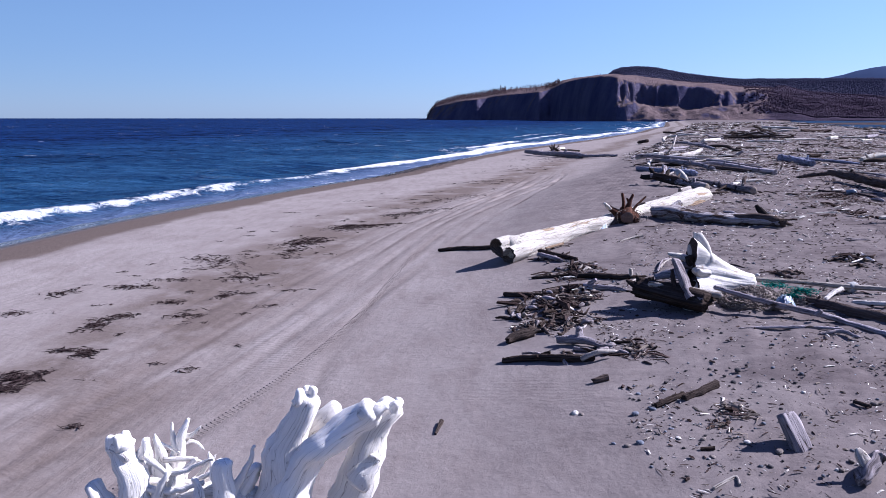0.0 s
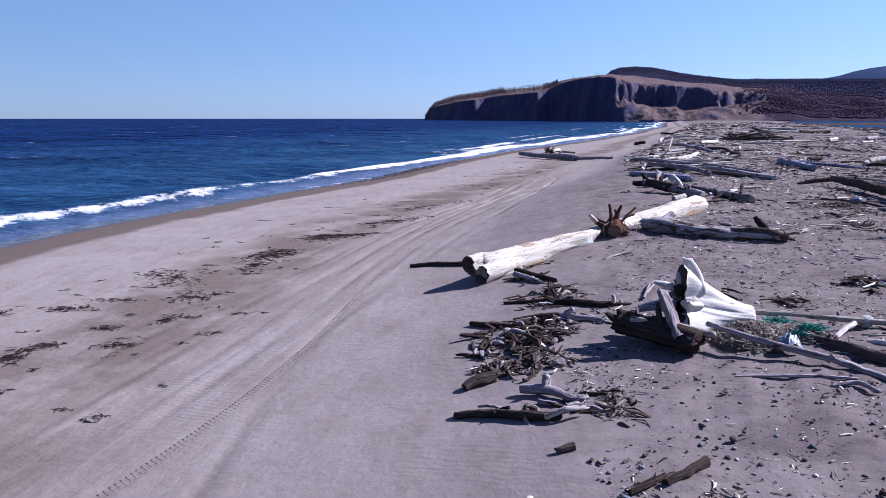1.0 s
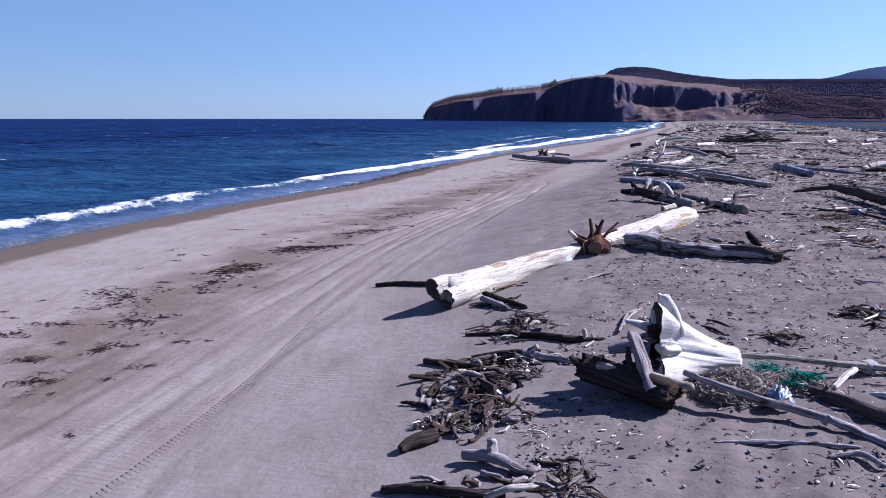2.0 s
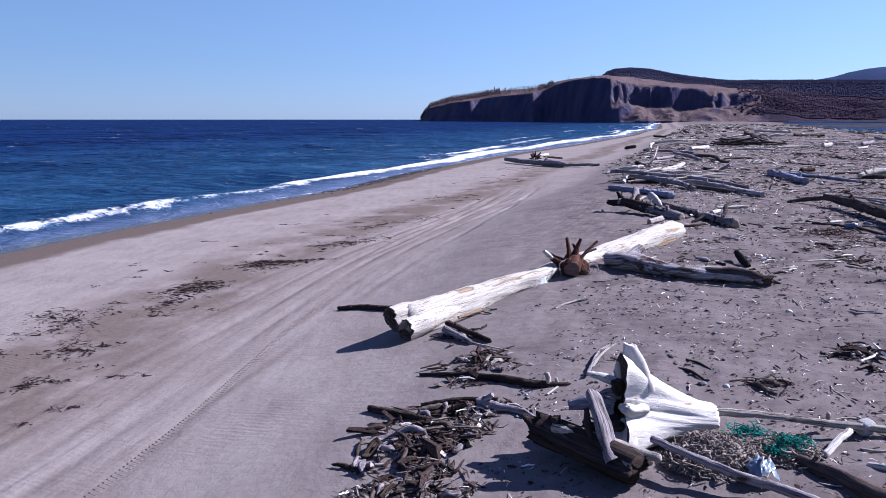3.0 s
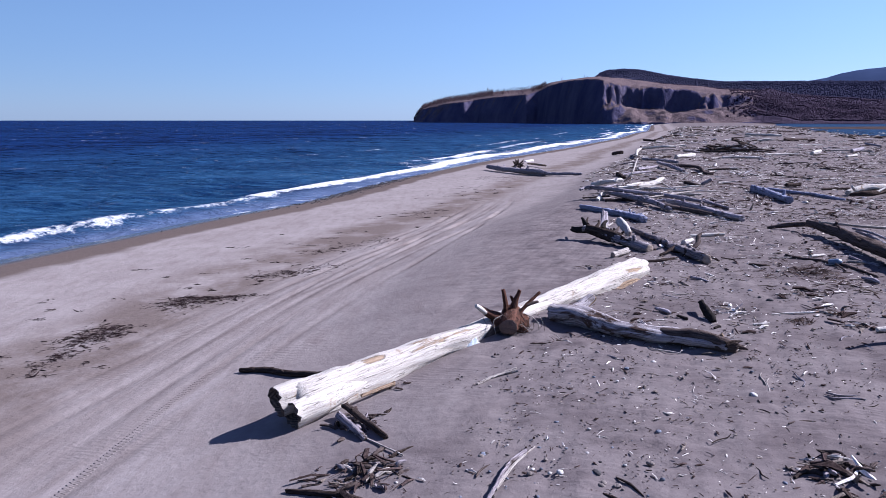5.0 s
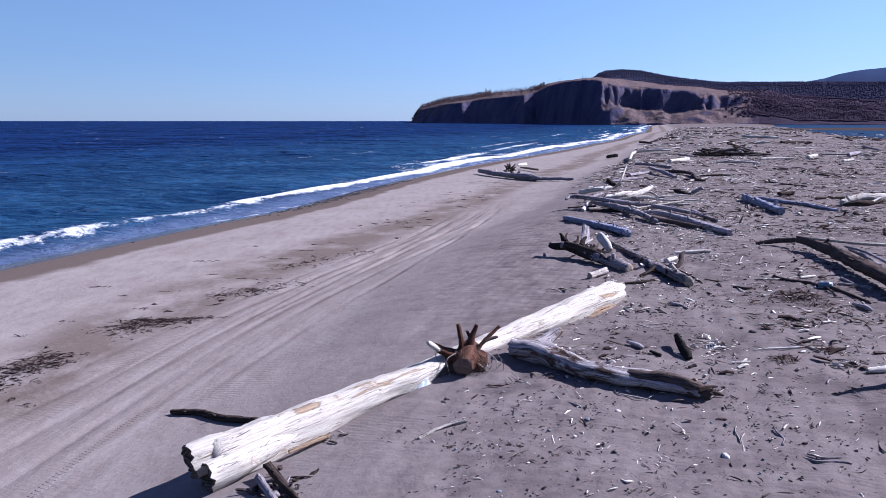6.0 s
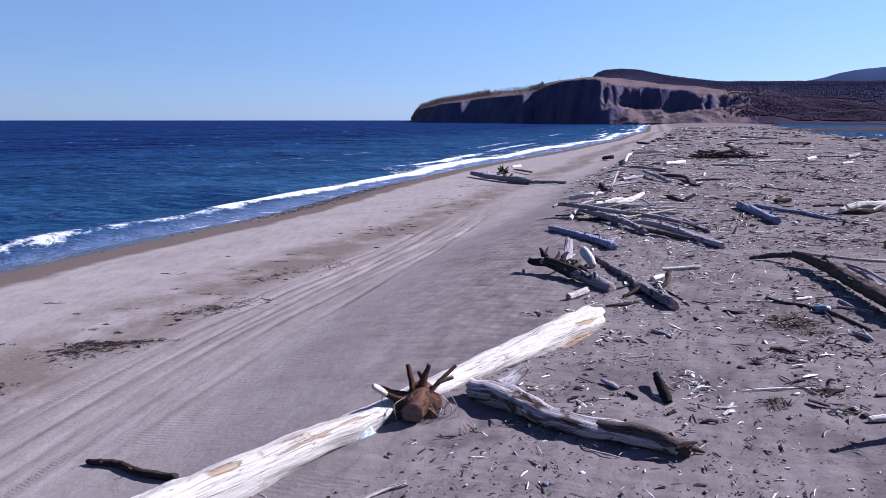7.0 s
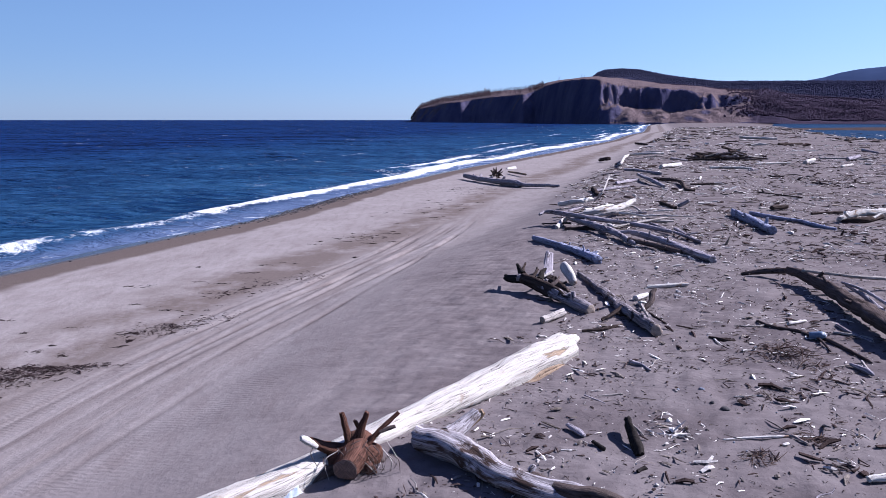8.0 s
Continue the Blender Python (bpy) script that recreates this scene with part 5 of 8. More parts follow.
stump = holder("bleached_stump", (3.1, 7.65, 0.0))
outside, inside = flared_trunk([(3.93, 7.76, 0.21, 0.18), (3.6, 7.74, 0.25, 0.195), (3.25, 7.70, 0.32, 0.20), (3.0, 7.66, 0.39, 0.20), (2.83, 7.63, 0.42, 0.18)], [(0.05, 0.44, 0.55), (2.2, 0.44, 0.62), (3.9, 0.20, 0.6), (5.2, 0.22, 0.6)], 3.0)
part("trunk", outside, LOGWHITE, stump)
part("hollow", inside, BROWN, stump, "dark rotten hollow between the roots")
for k, (pts, mat, e) in enumerate((
        ([(3.06, 7.64, 0.60, 0.11), (3.00, 7.67, 0.80, 0.12), (2.95, 7.73, 0.97, 0.09), (2.94, 7.78, 1.08, 0.065)], LOGWHITE, "broken"), ([(2.93, 7.70, 0.6, 0.1), (2.86, 7.76, 0.8, 0.07), (2.87, 7.78, 0.98, 0.04)], BONE, "broken"),
        ([(2.95, 7.5, 0.25, 0.16), (2.80, 7.28, 0.12, 0.135), (2.70, 7.12, 0.02, 0.11), (2.64, 7.0, -0.08, 0.09)], LOGWHITE, "round"), ([(3.0, 7.5, 0.44, 0.10), (2.84, 7.34, 0.50, 0.075), (2.78, 7.28, 0.56, 0.055)], LOGWHITE, "broken"),
        ([(2.85, 7.80, 0.62, 0.07), (2.65, 7.88, 0.68, 0.05), (2.52, 7.92, 0.70, 0.03)], WHITE, "broken"), ([(2.84, 7.75, 0.35, 0.12), (2.58, 7.92, 0.34, 0.085), (2.36, 8.05, 0.26, 0.06)], SILVER, "broken"),
        ([(2.82, 7.6, 0.22, 0.11), (2.58, 7.55, 0.17, 0.085), (2.42, 7.55, 0.24, 0.05)], DARK, "broken"), ([(2.86, 7.68, 0.62, 0.09), (2.78, 7.64, 0.70, 0.06)], DARK, "broken"),
        ([(2.84, 7.72, 0.52, 0.07), (2.70, 7.70, 0.56, 0.05), (2.62, 7.68, 0.54, 0.03)], SILVER, "broken"), ([(2.78, 7.40, 0.30, 0.06), (2.62, 7.30, 0.34, 0.045)], DARK, "broken"))):
    part("root", tube(pts, None, 80 + k, 0.26, 0.17, ("open", e)), mat, stump)
tagged(stump, "bleached white tree stump with flared roots, lying on sand", "stump")

slab = holder("dark_log", (2.35, 7.1, 0.0))
plank("trunk", "", (1.92, 7.58, 0.20), (2.80, 6.74, 0.15), 0.36, 0.27, (-0.3, -0.7, 0.75), DARK, slab, 12)
for k, (nm, pts, mat, e) in enumerate((
        ("splinter", [(2.0, 7.44, 0.16, 0.09), (1.86, 7.62, 0.23, 0.06), (1.78, 7.72, 0.27, 0.03)], DARK, "broken"), ("splinter", [(2.25, 7.16, 0.20, 0.06), (2.05, 7.36, 0.25, 0.045), (1.95, 7.46, 0.27, 0.02)], BROWN, "broken"),
        ("splinter", [(2.75, 6.74, 0.20, 0.07), (2.45, 7.02, 0.22, 0.06), (2.25, 7.22, 0.22, 0.03)], MOTTLE, "broken"), ("prong", [(2.62, 6.88, 0.16, 0.12), (2.55, 7.02, 0.30, 0.095), (2.50, 7.16, 0.50, 0.085), (2.44, 7.28, 0.68, 0.07), (2.42, 7.32, 0.73, 0.055)], MOTTLE, "broken"),
        ("prong", [(2.44, 7.06, 0.15, 0.055), (2.38, 7.16, 0.40, 0.045), (2.37, 7.22, 0.58, 0.03)], DARK, "broken"), ("prong", [(2.12, 7.38, 0.18, 0.055), (2.08, 7.40, 0.40, 0.045)], DARK, "broken"))):
    part(nm, tube(pts, None, 310 + k, 0.26, 0.2, ("open", e)), mat, slab)
tagged(slab, "dark rotten split log with grey upright prongs", "driftwood")
log("pale_stick", "pale round stick lying behind the dark log", [(2.05, 7.35, 0.30, 0.045), (2.50, 7.10, 0.30, 0.050), (3.00, 6.75, 0.26, 0.050)], BONE, ("round", "round"))
log("long_pole", "long grey driftwood pole leaning over the tangle", [(3.02, 7.05, 0.32, 0.039), (3.67, 6.57, 0.20, 0.046), (4.06, 6.40, 0.14, 0.044), (4.34, 6.16, 0.11, 0.043), (4.62, 5.69, 0.08, 0.045), (4.95, 5.03, 0.06, 0.051)], SILVER, ("round", "round"), branches=[([(4.15, 6.06, 0.14, 0.038), (4.2, 6.03, 0.23, 0.028)], SILVER, ("open", "broken"), "knot")])
log("dark_log", "thick dark brown weathered log, pointed end", [(4.37, 7.21, 0.10, 0.032), (4.52, 7.00, 0.10, 0.063), (4.75, 6.66, 0.10, 0.082), (4.96, 6.23, 0.11, 0.098), (5.33, 5.57, 0.12, 0.109)], BROWN, ("round", "round"))
log("long_pole", "long pale driftwood pole reaching from the stump", [(3.88, 7.85, 0.27, 0.043), (4.57, 7.74, 0.26, 0.043), (5.27, 7.59, 0.22, 0.042), (5.74, 7.51, 0.21, 0.042), (6.54, 7.22, 0.20, 0.040)], BONE, ("round", "round"))
log("bleached_branch", "short bleached white bent branch", [(4.87, 7.15, 0.10, 0.034), (5.09, 7.33, 0.16, 0.041), (5.32, 7.51, 0.19, 0.042)], WHITE, ("round", "round"))
log("pale_stick", "small pale upright root", [(5.15, 7.73, 0.10, 0.024), (5.23, 7.78, 0.18, 0.031), (5.19, 7.71, 0.30, 0.024)], BONE, ("round", "round"))
log("pale_stick", "pale split piece of driftwood", [(5.17, 6.90, 0.11, 0.033), (5.30, 6.79, 0.14, 0.044), (5.57, 6.65, 0.16, 0.043)], WHITE, ("broken", "broken"))
log("thin_branch", "thin grey branch lying on sand", [(2.98, 5.94, -0.02, 0.015), (3.55, 5.88, 0.02, 0.025), (4.00, 5.77, 0.05, 0.024), (4.32, 5.69, 0.06, 0.014)], SILVER, ("round", "point"))
log("thin_branch", "grey twiggy branch on sand", [(3.94, 5.54, 0.03, 0.019), (4.23, 5.54, 0.07, 0.033), (4.34, 5.31, 0.06, 0.023)], SILVER, ("broken", "point"))
log("dark_stick", "dark pointed stick on sand", [(4.25, 9.85, 0.03, 0.018), (4.38, 9.71, 0.03, 0.024), (4.48, 9.37, 0.02, 0.010)], DARK, ("round", "point"))
log("pale_stick", "brownish twisted stick on sand", [(2.91, 9.72, -0.02, 0.022), (3.25, 10.56, -0.00, 0.030), (3.51, 10.94, 0.00, 0.022)], MOTTLE, ("broken", "broken"))
log("dark_stick", "short brown stick in the tangle", [(3.76, 7.18, 0.07, 0.029), (3.72, 6.83, 0.05, 0.033)], BROWN, ("round", "round"))
log("dark_stick", "dark rotten branch at the edge of the twig pile", [(-0.49, 5.77, -0.46, 0.043), (-0.06, 5.61, -0.36, 0.054), (0.43, 5.34, -0.27, 0.058), (0.73, 5.28, -0.24, 0.046)], DARK, ("broken", "broken"), branches=[([(0.05, 5.58, -0.31, 0.030), (0.16, 5.53, -0.25, 0.024)], DARK, ("open", "broken"))])
log("bleached_branch", "pale curved branch on the twig pile", [(0.55, 5.27, -0.25, 0.040), (0.76, 5.22, -0.14, 0.034), (1.00, 5.27, -0.14, 0.029)], BONE, ("broken", "point"))
log("grey_branch", "grey forked branch on the twig pile", [(0.36, 6.14, -0.27, 0.050), (0.63, 6.01, -0.22, 0.062), (0.85, 5.77, -0.20, 0.048), (1.07, 5.63, -0.21, 0.018)], SILVER, ("cut", "broken"), branches=[([(0.66, 6.02, -0.20, 0.056), (0.66, 6.07, -0.10, 0.050), (0.63, 6.02, -0.04, 0.031)], SILVER, ("open", "broken"))], face=CUT_PALE)
log("pale_stick", "short grey stick on the twig pile", [(0.54, 5.77, -0.28, 0.036), (0.74, 5.61, -0.25, 0.030)], SILVER, ("broken", "broken"))
log("bark_piece", "curled dark bark piece on sand", [(-0.35, 6.60, -0.46, 0.060), (-0.15, 6.72, -0.40, 0.094), (0.07, 6.78, -0.36, 0.081)], DARK, ("broken", "broken"))
log("dark_stick", "dark round stick at the pile's edge", [(-0.17, 9.55, -0.46, 0.047), (0.31, 9.15, -0.36, 0.050), (0.82, 8.74, -0.28, 0.032)], DARK, ("cut", "broken"), face=CUT_DARK)
log("dark_stick", "dark flat slab of driftwood", [(0.56, 9.40, -0.34, 0.029), (1.09, 9.33, -0.24, 0.045), (1.60, 9.20, -0.17, 0.033)], DARK, ("broken", "broken"))
log("grey_branch", "grey tapering branch on sand", [(1.34, 9.14, -0.18, 0.066), (1.58, 8.91, -0.15, 0.059), (1.85, 8.73, -0.13, 0.037), (2.06, 8.49, -0.12, 0.015)], SILVER, ("broken", "point"), branches=[([(1.41, 9.05, -0.11, 0.044), (1.52, 8.97, -0.01, 0.033)], SILVER, ("open", "broken"))])
log("dark_stick", "long dark rotten branch on sand", [(0.50, 10.64, -0.38, 0.026), (1.23, 10.28, -0.24, 0.044), (1.85, 9.80, -0.14, 0.054), (2.20, 9.56, -0.10, 0.046), (2.60, 9.50, -0.07, 0.023)], DARK, ("broken", "point"))
log("pale_stick", "short pale upright stick", [(2.33, 9.51, -0.12, 0.029), (2.33, 9.54, -0.02, 0.035), (2.31, 9.53, 0.07, 0.029)], BONE, ("round", "round"))
log("pale_stick", "small pale stick on dark twigs", [(2.48, 9.51, -0.10, 0.023), (2.44, 9.56, -0.01, 0.023)], BONE, ("broken", "broken"))
log("pale_stick", "small pale stick on sand", [(2.27, 9.20, -0.10, 0.017), (2.45, 9.44, -0.09, 0.017)], BONE, ("broken", "broken"))
log("grey_branch", "grey bent branch on the twig pile", [(0.25, 8.49, -0.35, 0.031), (0.48, 8.47, -0.24, 0.041), (0.72, 8.31, -0.25, 0.030)], SILVER, ("broken", "broken"))
log("dark_stick", "brown branch on the twig pile", [(0.38, 7.95, -0.34, 0.034), (0.67, 8.22, -0.29, 0.040), (0.88, 8.39, -0.26, 0.030)], BROWN, ("broken", "broken"))
log("dark_stick", "dark piece of curved bark on sand", [(-0.10, 8.02, -0.43, 0.024), (0.01, 8.32, -0.38, 0.040), (0.07, 8.37, -0.34, 0.036)], DARK, ("broken", "broken"))
log("grey_branch", "grey branch under the bleached log", [(0.88, 12.54, -0.24, 0.056), (1.24, 11.96, -0.23, 0.047), (1.36, 11.77, -0.24, 0.039)], SILVER, ("round", "round"))
log("dark_stick", "dark branch under the bleached log", [(0.95, 12.80, -0.20, 0.057), (1.31, 12.26, -0.20, 0.055), (1.66, 11.72, -0.19, 0.039)], DARK, ("broken", "broken"))
log("pale_stick", "pale split stick by the log", [(1.15, 13.22, -0.22, 0.030), (1.66, 13.66, -0.18, 0.039)], RAW, ("broken", "broken"))
log("pale_stick", "thin pale stick on sand", [(1.38, 11.79, -0.25, 0.013), (1.93, 11.13, -0.16, 0.012)], BONE, ("round", "round"))
log("pale_stick", "thin branch with a pale chewed end", [(3.02, 13.29, -0.05, 0.022), (3.39, 13.63, -0.02, 0.023), (3.70, 13.75, 0.02, 0.047)], BONE, ("broken", "broken"))
log("pale_stick", "brownish stick on sand", [(3.05, 10.05, -0.03, 0.027), (3.30, 10.56, -0.02, 0.023), (3.64, 11.06, -0.01, 0.012)], BONE, ("broken", "point"))
log("dark_stick", "dark pointed stick among stones", [(4.48, 10.19, 0.04, 0.012), (4.60, 10.02, 0.045, 0.018), (4.68, 9.78, 0.04, 0.008)], DARK, ("round", "point"))
log("burnt_log", "brown-grey log with burnt root end and sawn end", [(7.22, 25.23, 0.60, 0.122), (7.66, 24.80, 0.54, 0.143), (8.11, 23.87, 0.44, 0.141), (8.66, 22.75, 0.38, 0.138)], MOTTLE, ("broken", "cut"), branches=[([(7.33, 25.21, 0.59, 0.134), (7.04, 25.40, 0.53, 0.098), (6.88, 25.55, 0.56, 0.074)], CHAR, ("open", "broken"), "burnt_root"), ([(7.33, 25.29, 0.70, 0.097), (7.24, 25.44, 0.84, 0.061), (7.20, 25.53, 0.92, 0.037)], CHAR, ("open", "broken"), "burnt_root"), ([(7.72, 24.75, 0.66, 0.095), (7.83, 24.98, 0.81, 0.060), (7.95, 25.15, 0.87, 0.036)], CHAR, ("open", "broken"), "burnt_root"), ([(7.32, 25.13, 0.60, 0.139), (7.71, 24.66, 0.54, 0.159), (8.06, 24.01, 0.46, 0.148), (8.19, 23.67, 0.45, 0.112)], DARK, ("round", "round"), "burnt_bark"), ([(7.53, 24.96, 0.60, 0.072), (7.68, 25.20, 0.76, 0.048), (7.74, 25.39, 0.85, 0.024)], DARK, ("open", "broken"), "prong"), ([(7.92, 24.34, 0.56, 0.070), (8.14, 24.49, 0.68, 0.047), (8.25, 24.75, 0.74, 0.024)], BROWN, ("open", "broken"), "prong"), ([(7.41, 25.27, 0.65, 0.061), (7.38, 25.55, 0.75, 0.037), (7.49, 25.95, 0.86, 0.025)], DARK, ("open", "broken"), "prong")], face=CUT_PALE)
plank("upright_plank", "grey splintered slab standing on end", (8.21, 26.49, 0.27), (8.41, 27.35, 0.89), 0.28, 0.09, (0.2, -1, 0.1), SILVER, seed=7)
log("bleached_stub", "bleached white round stub leaning on a log", [(8.65, 26.27, 0.72, 0.128), (8.75, 25.90, 0.55, 0.126), (8.82, 25.58, 0.38, 0.099)], WHITE, ("round", "round"))
log("dark_stick", "dark slab leaning at the logs", [(8.19, 26.18, 0.37, 0.115), (8.36, 25.29, 0.37, 0.110), (8.49, 24.46, 0.34, 0.070)], DARK, ("broken", "broken"))
log("pale_stick", "pale stick across the burnt log", [(7.88, 25.07, 0.67, 0.036), (8.22, 25.46, 0.74, 0.037)], BONE, ("round", "round"))
log("sawn_log", "mottled grey driftwood log with a round sawn end", [(9.21, 26.85, 0.35, 0.053), (9.36, 24.87, 0.39, 0.096), (9.47, 22.99, 0.41, 0.118), (9.70, 20.98, 0.42, 0.137)], MOTTLE, ("broken", "cut"), branches=[([(9.41, 23.27, 0.43, 0.066), (9.27, 23.18, 0.56, 0.043)], SILVER, ("open", "broken"), "knot"), ([(9.53, 22.95, 0.45, 0.054), (9.13, 22.43, 0.39, 0.042), (8.82, 22.23, 0.29, 0.031)], DARK, ("open", "broken"))], face=CUT_PALE)
log("twisted_root", "brown twisted root standing by a log", [(10.00, 22.98, 0.33, 0.054), (10.23, 23.13, 0.47, 0.065), (10.34, 23.37, 0.62, 0.066), (10.45, 23.50, 0.71, 0.044)], BROWN, ("broken", "broken"))
log("bleached_stub", "white broken bit of wood by a log", [(10.05, 23.80, 0.39, 0.079), (10.43, 24.10, 0.40, 0.069)], WHITE, ("broken", "broken"))
log("dark_stick", "dark thin branch on sand", [(8.19, 21.45, 0.27, 0.029), (8.71, 21.52, 0.30, 0.039), (9.16, 21.79, 0.31, 0.030)], DARK, ("broken", "point"))
log("dark_stick", "thin dark twig lying on sand", [(10.06, 22.62, 0.33, 0.032), (10.19, 21.86, 0.32, 0.020)], DARK, ("round", "point"))
log("pale_stick", "pale stick against a log", [(10.07, 23.51, 0.37, 0.044), (9.86, 22.16, 0.40, 0.031)], BONE, ("round", "round"))
log("short_log", "short pale sawn length of log", [(7.41, 22.12, 0.31, 0.082), (8.02, 22.75, 0.34, 0.085)], BONE, ("cut", "broken"), face=CUT_PALE)
log("grey_log", "smooth silver-grey log with a knobbed end", [(8.74, 33.08, 0.34, 0.103), (9.41, 31.27, 0.40, 0.112), (9.88, 29.59, 0.45, 0.134), (10.11, 28.26, 0.47, 0.155)], SKY_TINTED, ("broken", "broken"))
log("long_log", "long grey log across the log pile", [(9.60, 37.50, 0.65, 0.060), (10.01, 37.67, 0.76, 0.090), (10.97, 36.01, 0.81, 0.095), (11.95, 35.04, 0.76, 0.101), (13.04, 33.91, 0.71, 0.088), (14.11, 33.01, 0.59, 0.068)], SILVER, ("broken", "broken"))
log("long_log", "smooth grey log in the pile", [(10.75, 36.79, 0.60, 0.098), (11.40, 34.66, 0.60, 0.127), (11.84, 32.74, 0.59, 0.119), (12.06, 31.04, 0.48, 0.095)], SILVER, ("round", "round"), branches=[([(11.84, 32.74, 0.59, 0.085), (12.32, 32.52, 0.69, 0.067)], SILVER, ("open", "broken"))])
log("long_log", "brown-grey tapering log in the pile", [(12.31, 32.28, 0.69, 0.100), (12.95, 31.43, 0.62, 0.113), (13.38, 29.71, 0.56, 0.120), (13.67, 27.92, 0.54, 0.125)], SILVER, ("broken", "broken"))
log("long_log", "dark grey log in the pile", [(11.96, 31.45, 0.57, 0.097), (12.66, 30.49, 0.52, 0.093), (13.21, 29.49, 0.47, 0.074)], BROWN, ("broken", "broken"))
log("dark_stick", "dark log under the pile", [(10.35, 35.24, 0.37, 0.074), (11.75, 35.11, 0.43, 0.092)], DARK, ("broken", "broken"))
log("bleached_log", "white log with sawn end on the pile", [(11.76, 44.57, 0.24, 0.122), (12.51, 43.68, 0.51, 0.120), (13.48, 44.18, 0.57, 0.109)], WHITE, ("cut", "broken"), face=CUT_PALE)
log("bleached_root", "white bleached root on the pile", [(11.70, 38.06, 0.63, 0.102), (12.65, 37.92, 0.78, 0.121), (13.65, 38.79, 0.85, 0.145), (14.49, 39.71, 1.03, 0.107)], WHITE, ("broken", "broken"), branches=[([(13.53, 38.83, 0.84, 0.083), (14.26, 39.22, 0.82, 0.063), (14.56, 38.64, 0.63, 0.041)], WHITE, ("open", "broken"))])
log("bleached_stub", "white broken root at the pile", [(10.09, 35.77, 0.31, 0.094), (10.49, 36.71, 0.44, 0.117), (10.71, 36.80, 0.55, 0.078)], WHITE, ("broken", "broken"))
log("leaning_pole", "pale thin pole leaning up from the pile", [(13.40, 43.27, 0.58, 0.059), (13.69, 42.79, 1.12, 0.051), (14.40, 44.37, 1.82, 0.044)], BONE, ("round", "round"))
log("dark_stick", "dark root behind the pile", [(15.55, 53.02, 0.20, 0.179), (14.78, 48.39, 0.36, 0.108)], DARK, ("broken", "broken"))
rng = random.Random(23)
for k in range(16):
    x, y = JUMBLE[0] + rng.gauss(0, 1.0), JUMBLE[1] + rng.gauss(0, 2.2)
    ln, r, a = rng.uniform(0.7, 2.6), rng.uniform(0.035, 0.095), rng.gauss(0.2, 0.7)
    d, z = Vector((math.cos(a), math.sin(a), rng.uniform(-0.12, 0.2))) * ln / 2, gz(x, y) + r + rng.uniform(0, 0.3)
    log("bleached_branch", "bleached white broken branch in a heap of driftwood", [(x - d.x, y - d.y, max(z - d.z, gz(x, y) + r), r), (x + 0.1 * d.y, y - 0.1 * d.x, z + 0.05, r * 1.1), (x + d.x, y + d.y, max(z + d.z, gz(x, y) + 0.6 * r), r * 0.6)], (WHITE, WHITE, BONE, SILVER)[k % 4], group="heap of bleached branches")
log("thin_branch", "thin dark branch sticking out of the pile", [(10.72, 35.95, 0.50, 0.047), (9.76, 37.62, 0.22, 0.030)], DARK, ("round", "point"))
log("long_log", "thin grey log in the pile", [(13.87, 35.10, 0.62, 0.055), (14.50, 31.12, 0.54, 0.048)], SILVER, ("broken", "broken"))
log("thin_branch", "thin pale pole across the pile", [(11.89, 33.40, 0.73, 0.043), (14.81, 35.82, 0.76, 0.038)], BONE, ("round", "round"))
log("grey_branch", "grey branch behind the pile", [(14.66, 34.28, 0.51, 0.072), (14.52, 31.19, 0.49, 0.048)], SILVER, ("broken", "point"), branches=[([(14.45, 32.41, 0.60, 0.042), (14.88, 32.44, 0.66, 0.034)], SILVER, ("open", "broken"))])
log("far_log", "long grey log stranded near the water", [(7.86, 79.73, -1.00, 0.190), (9.03, 76.00, -0.99, 0.240), (10.68, 71.98, -0.92, 0.284), (12.12, 69.44, -0.90, 0.328), (12.84, 67.73, -0.89, 0.159), (15.29, 64.50, -0.63, 0.101)], SILVER, ("broken", "broken"), branches=[([(12.12, 69.44, -0.90, 0.219), (12.35, 68.66, -1.13, 0.162)], SILVER, ("open", "broken")), ([(9.36, 76.62, -0.98, 0.182), (9.51, 77.25, -0.69, 0.092)], SILVER, ("open", "broken"))])

rootwad = holder("rootwad", (11.17, 78.92, -1.36))
rng = random.Random(4)
c = Vector(rootwad.location) + Vector((0, 0, 0.55))
for k in range(26):
    d = Vector((rng.uniform(-1, 1), rng.uniform(-0.5, 0.5), rng.uniform(-0.6, 1))).normalized()
    e = c + d * rng.uniform(0.5, 0.95)
    part("root", tube([(*c, 0.16), (*((c + e) / 2 + Vector((rng.uniform(-.1, .1), 0, rng.uniform(-.1, .1)))), 0.09), (*e, 0.03)], 6, k, 0.2, 0.1, ("open", "broken")), DARK, rootwad)
tagged(rootwad, "dark root plate of a stranded tree", "driftwood")

log("pale_stick", "reddish bare pole by the root plate", [(13.25, 86.44, -1.09, 0.102), (14.47, 80.55, -0.95, 0.119)], RAW, ("broken", "broken"))
log("bleached_stub", "white stub near the water", [(13.83, 94.11, -1.38, 0.168), (15.05, 95.41, -1.26, 0.199)], WHITE, ("broken", "broken"))
log("grey_log", "thick short grey log, tinted blue for sky light", [(18.61, 37.98, 0.66, 0.162), (18.34, 35.28, 0.66, 0.167), (18.04, 33.07, 0.64, 0.172)], SKY_TINTED, ("broken", "broken"))
log("grey_log", "long grey log on sand, tinted blue for sky light", [(19.58, 38.38, 0.60, 0.082), (19.88, 36.98, 0.61, 0.088), (20.49, 35.87, 0.60, 0.085), (20.60, 34.37, 0.59, 0.072), (20.98, 33.82, 0.56, 0.053)], SKY_TINTED, ("broken", "broken"))
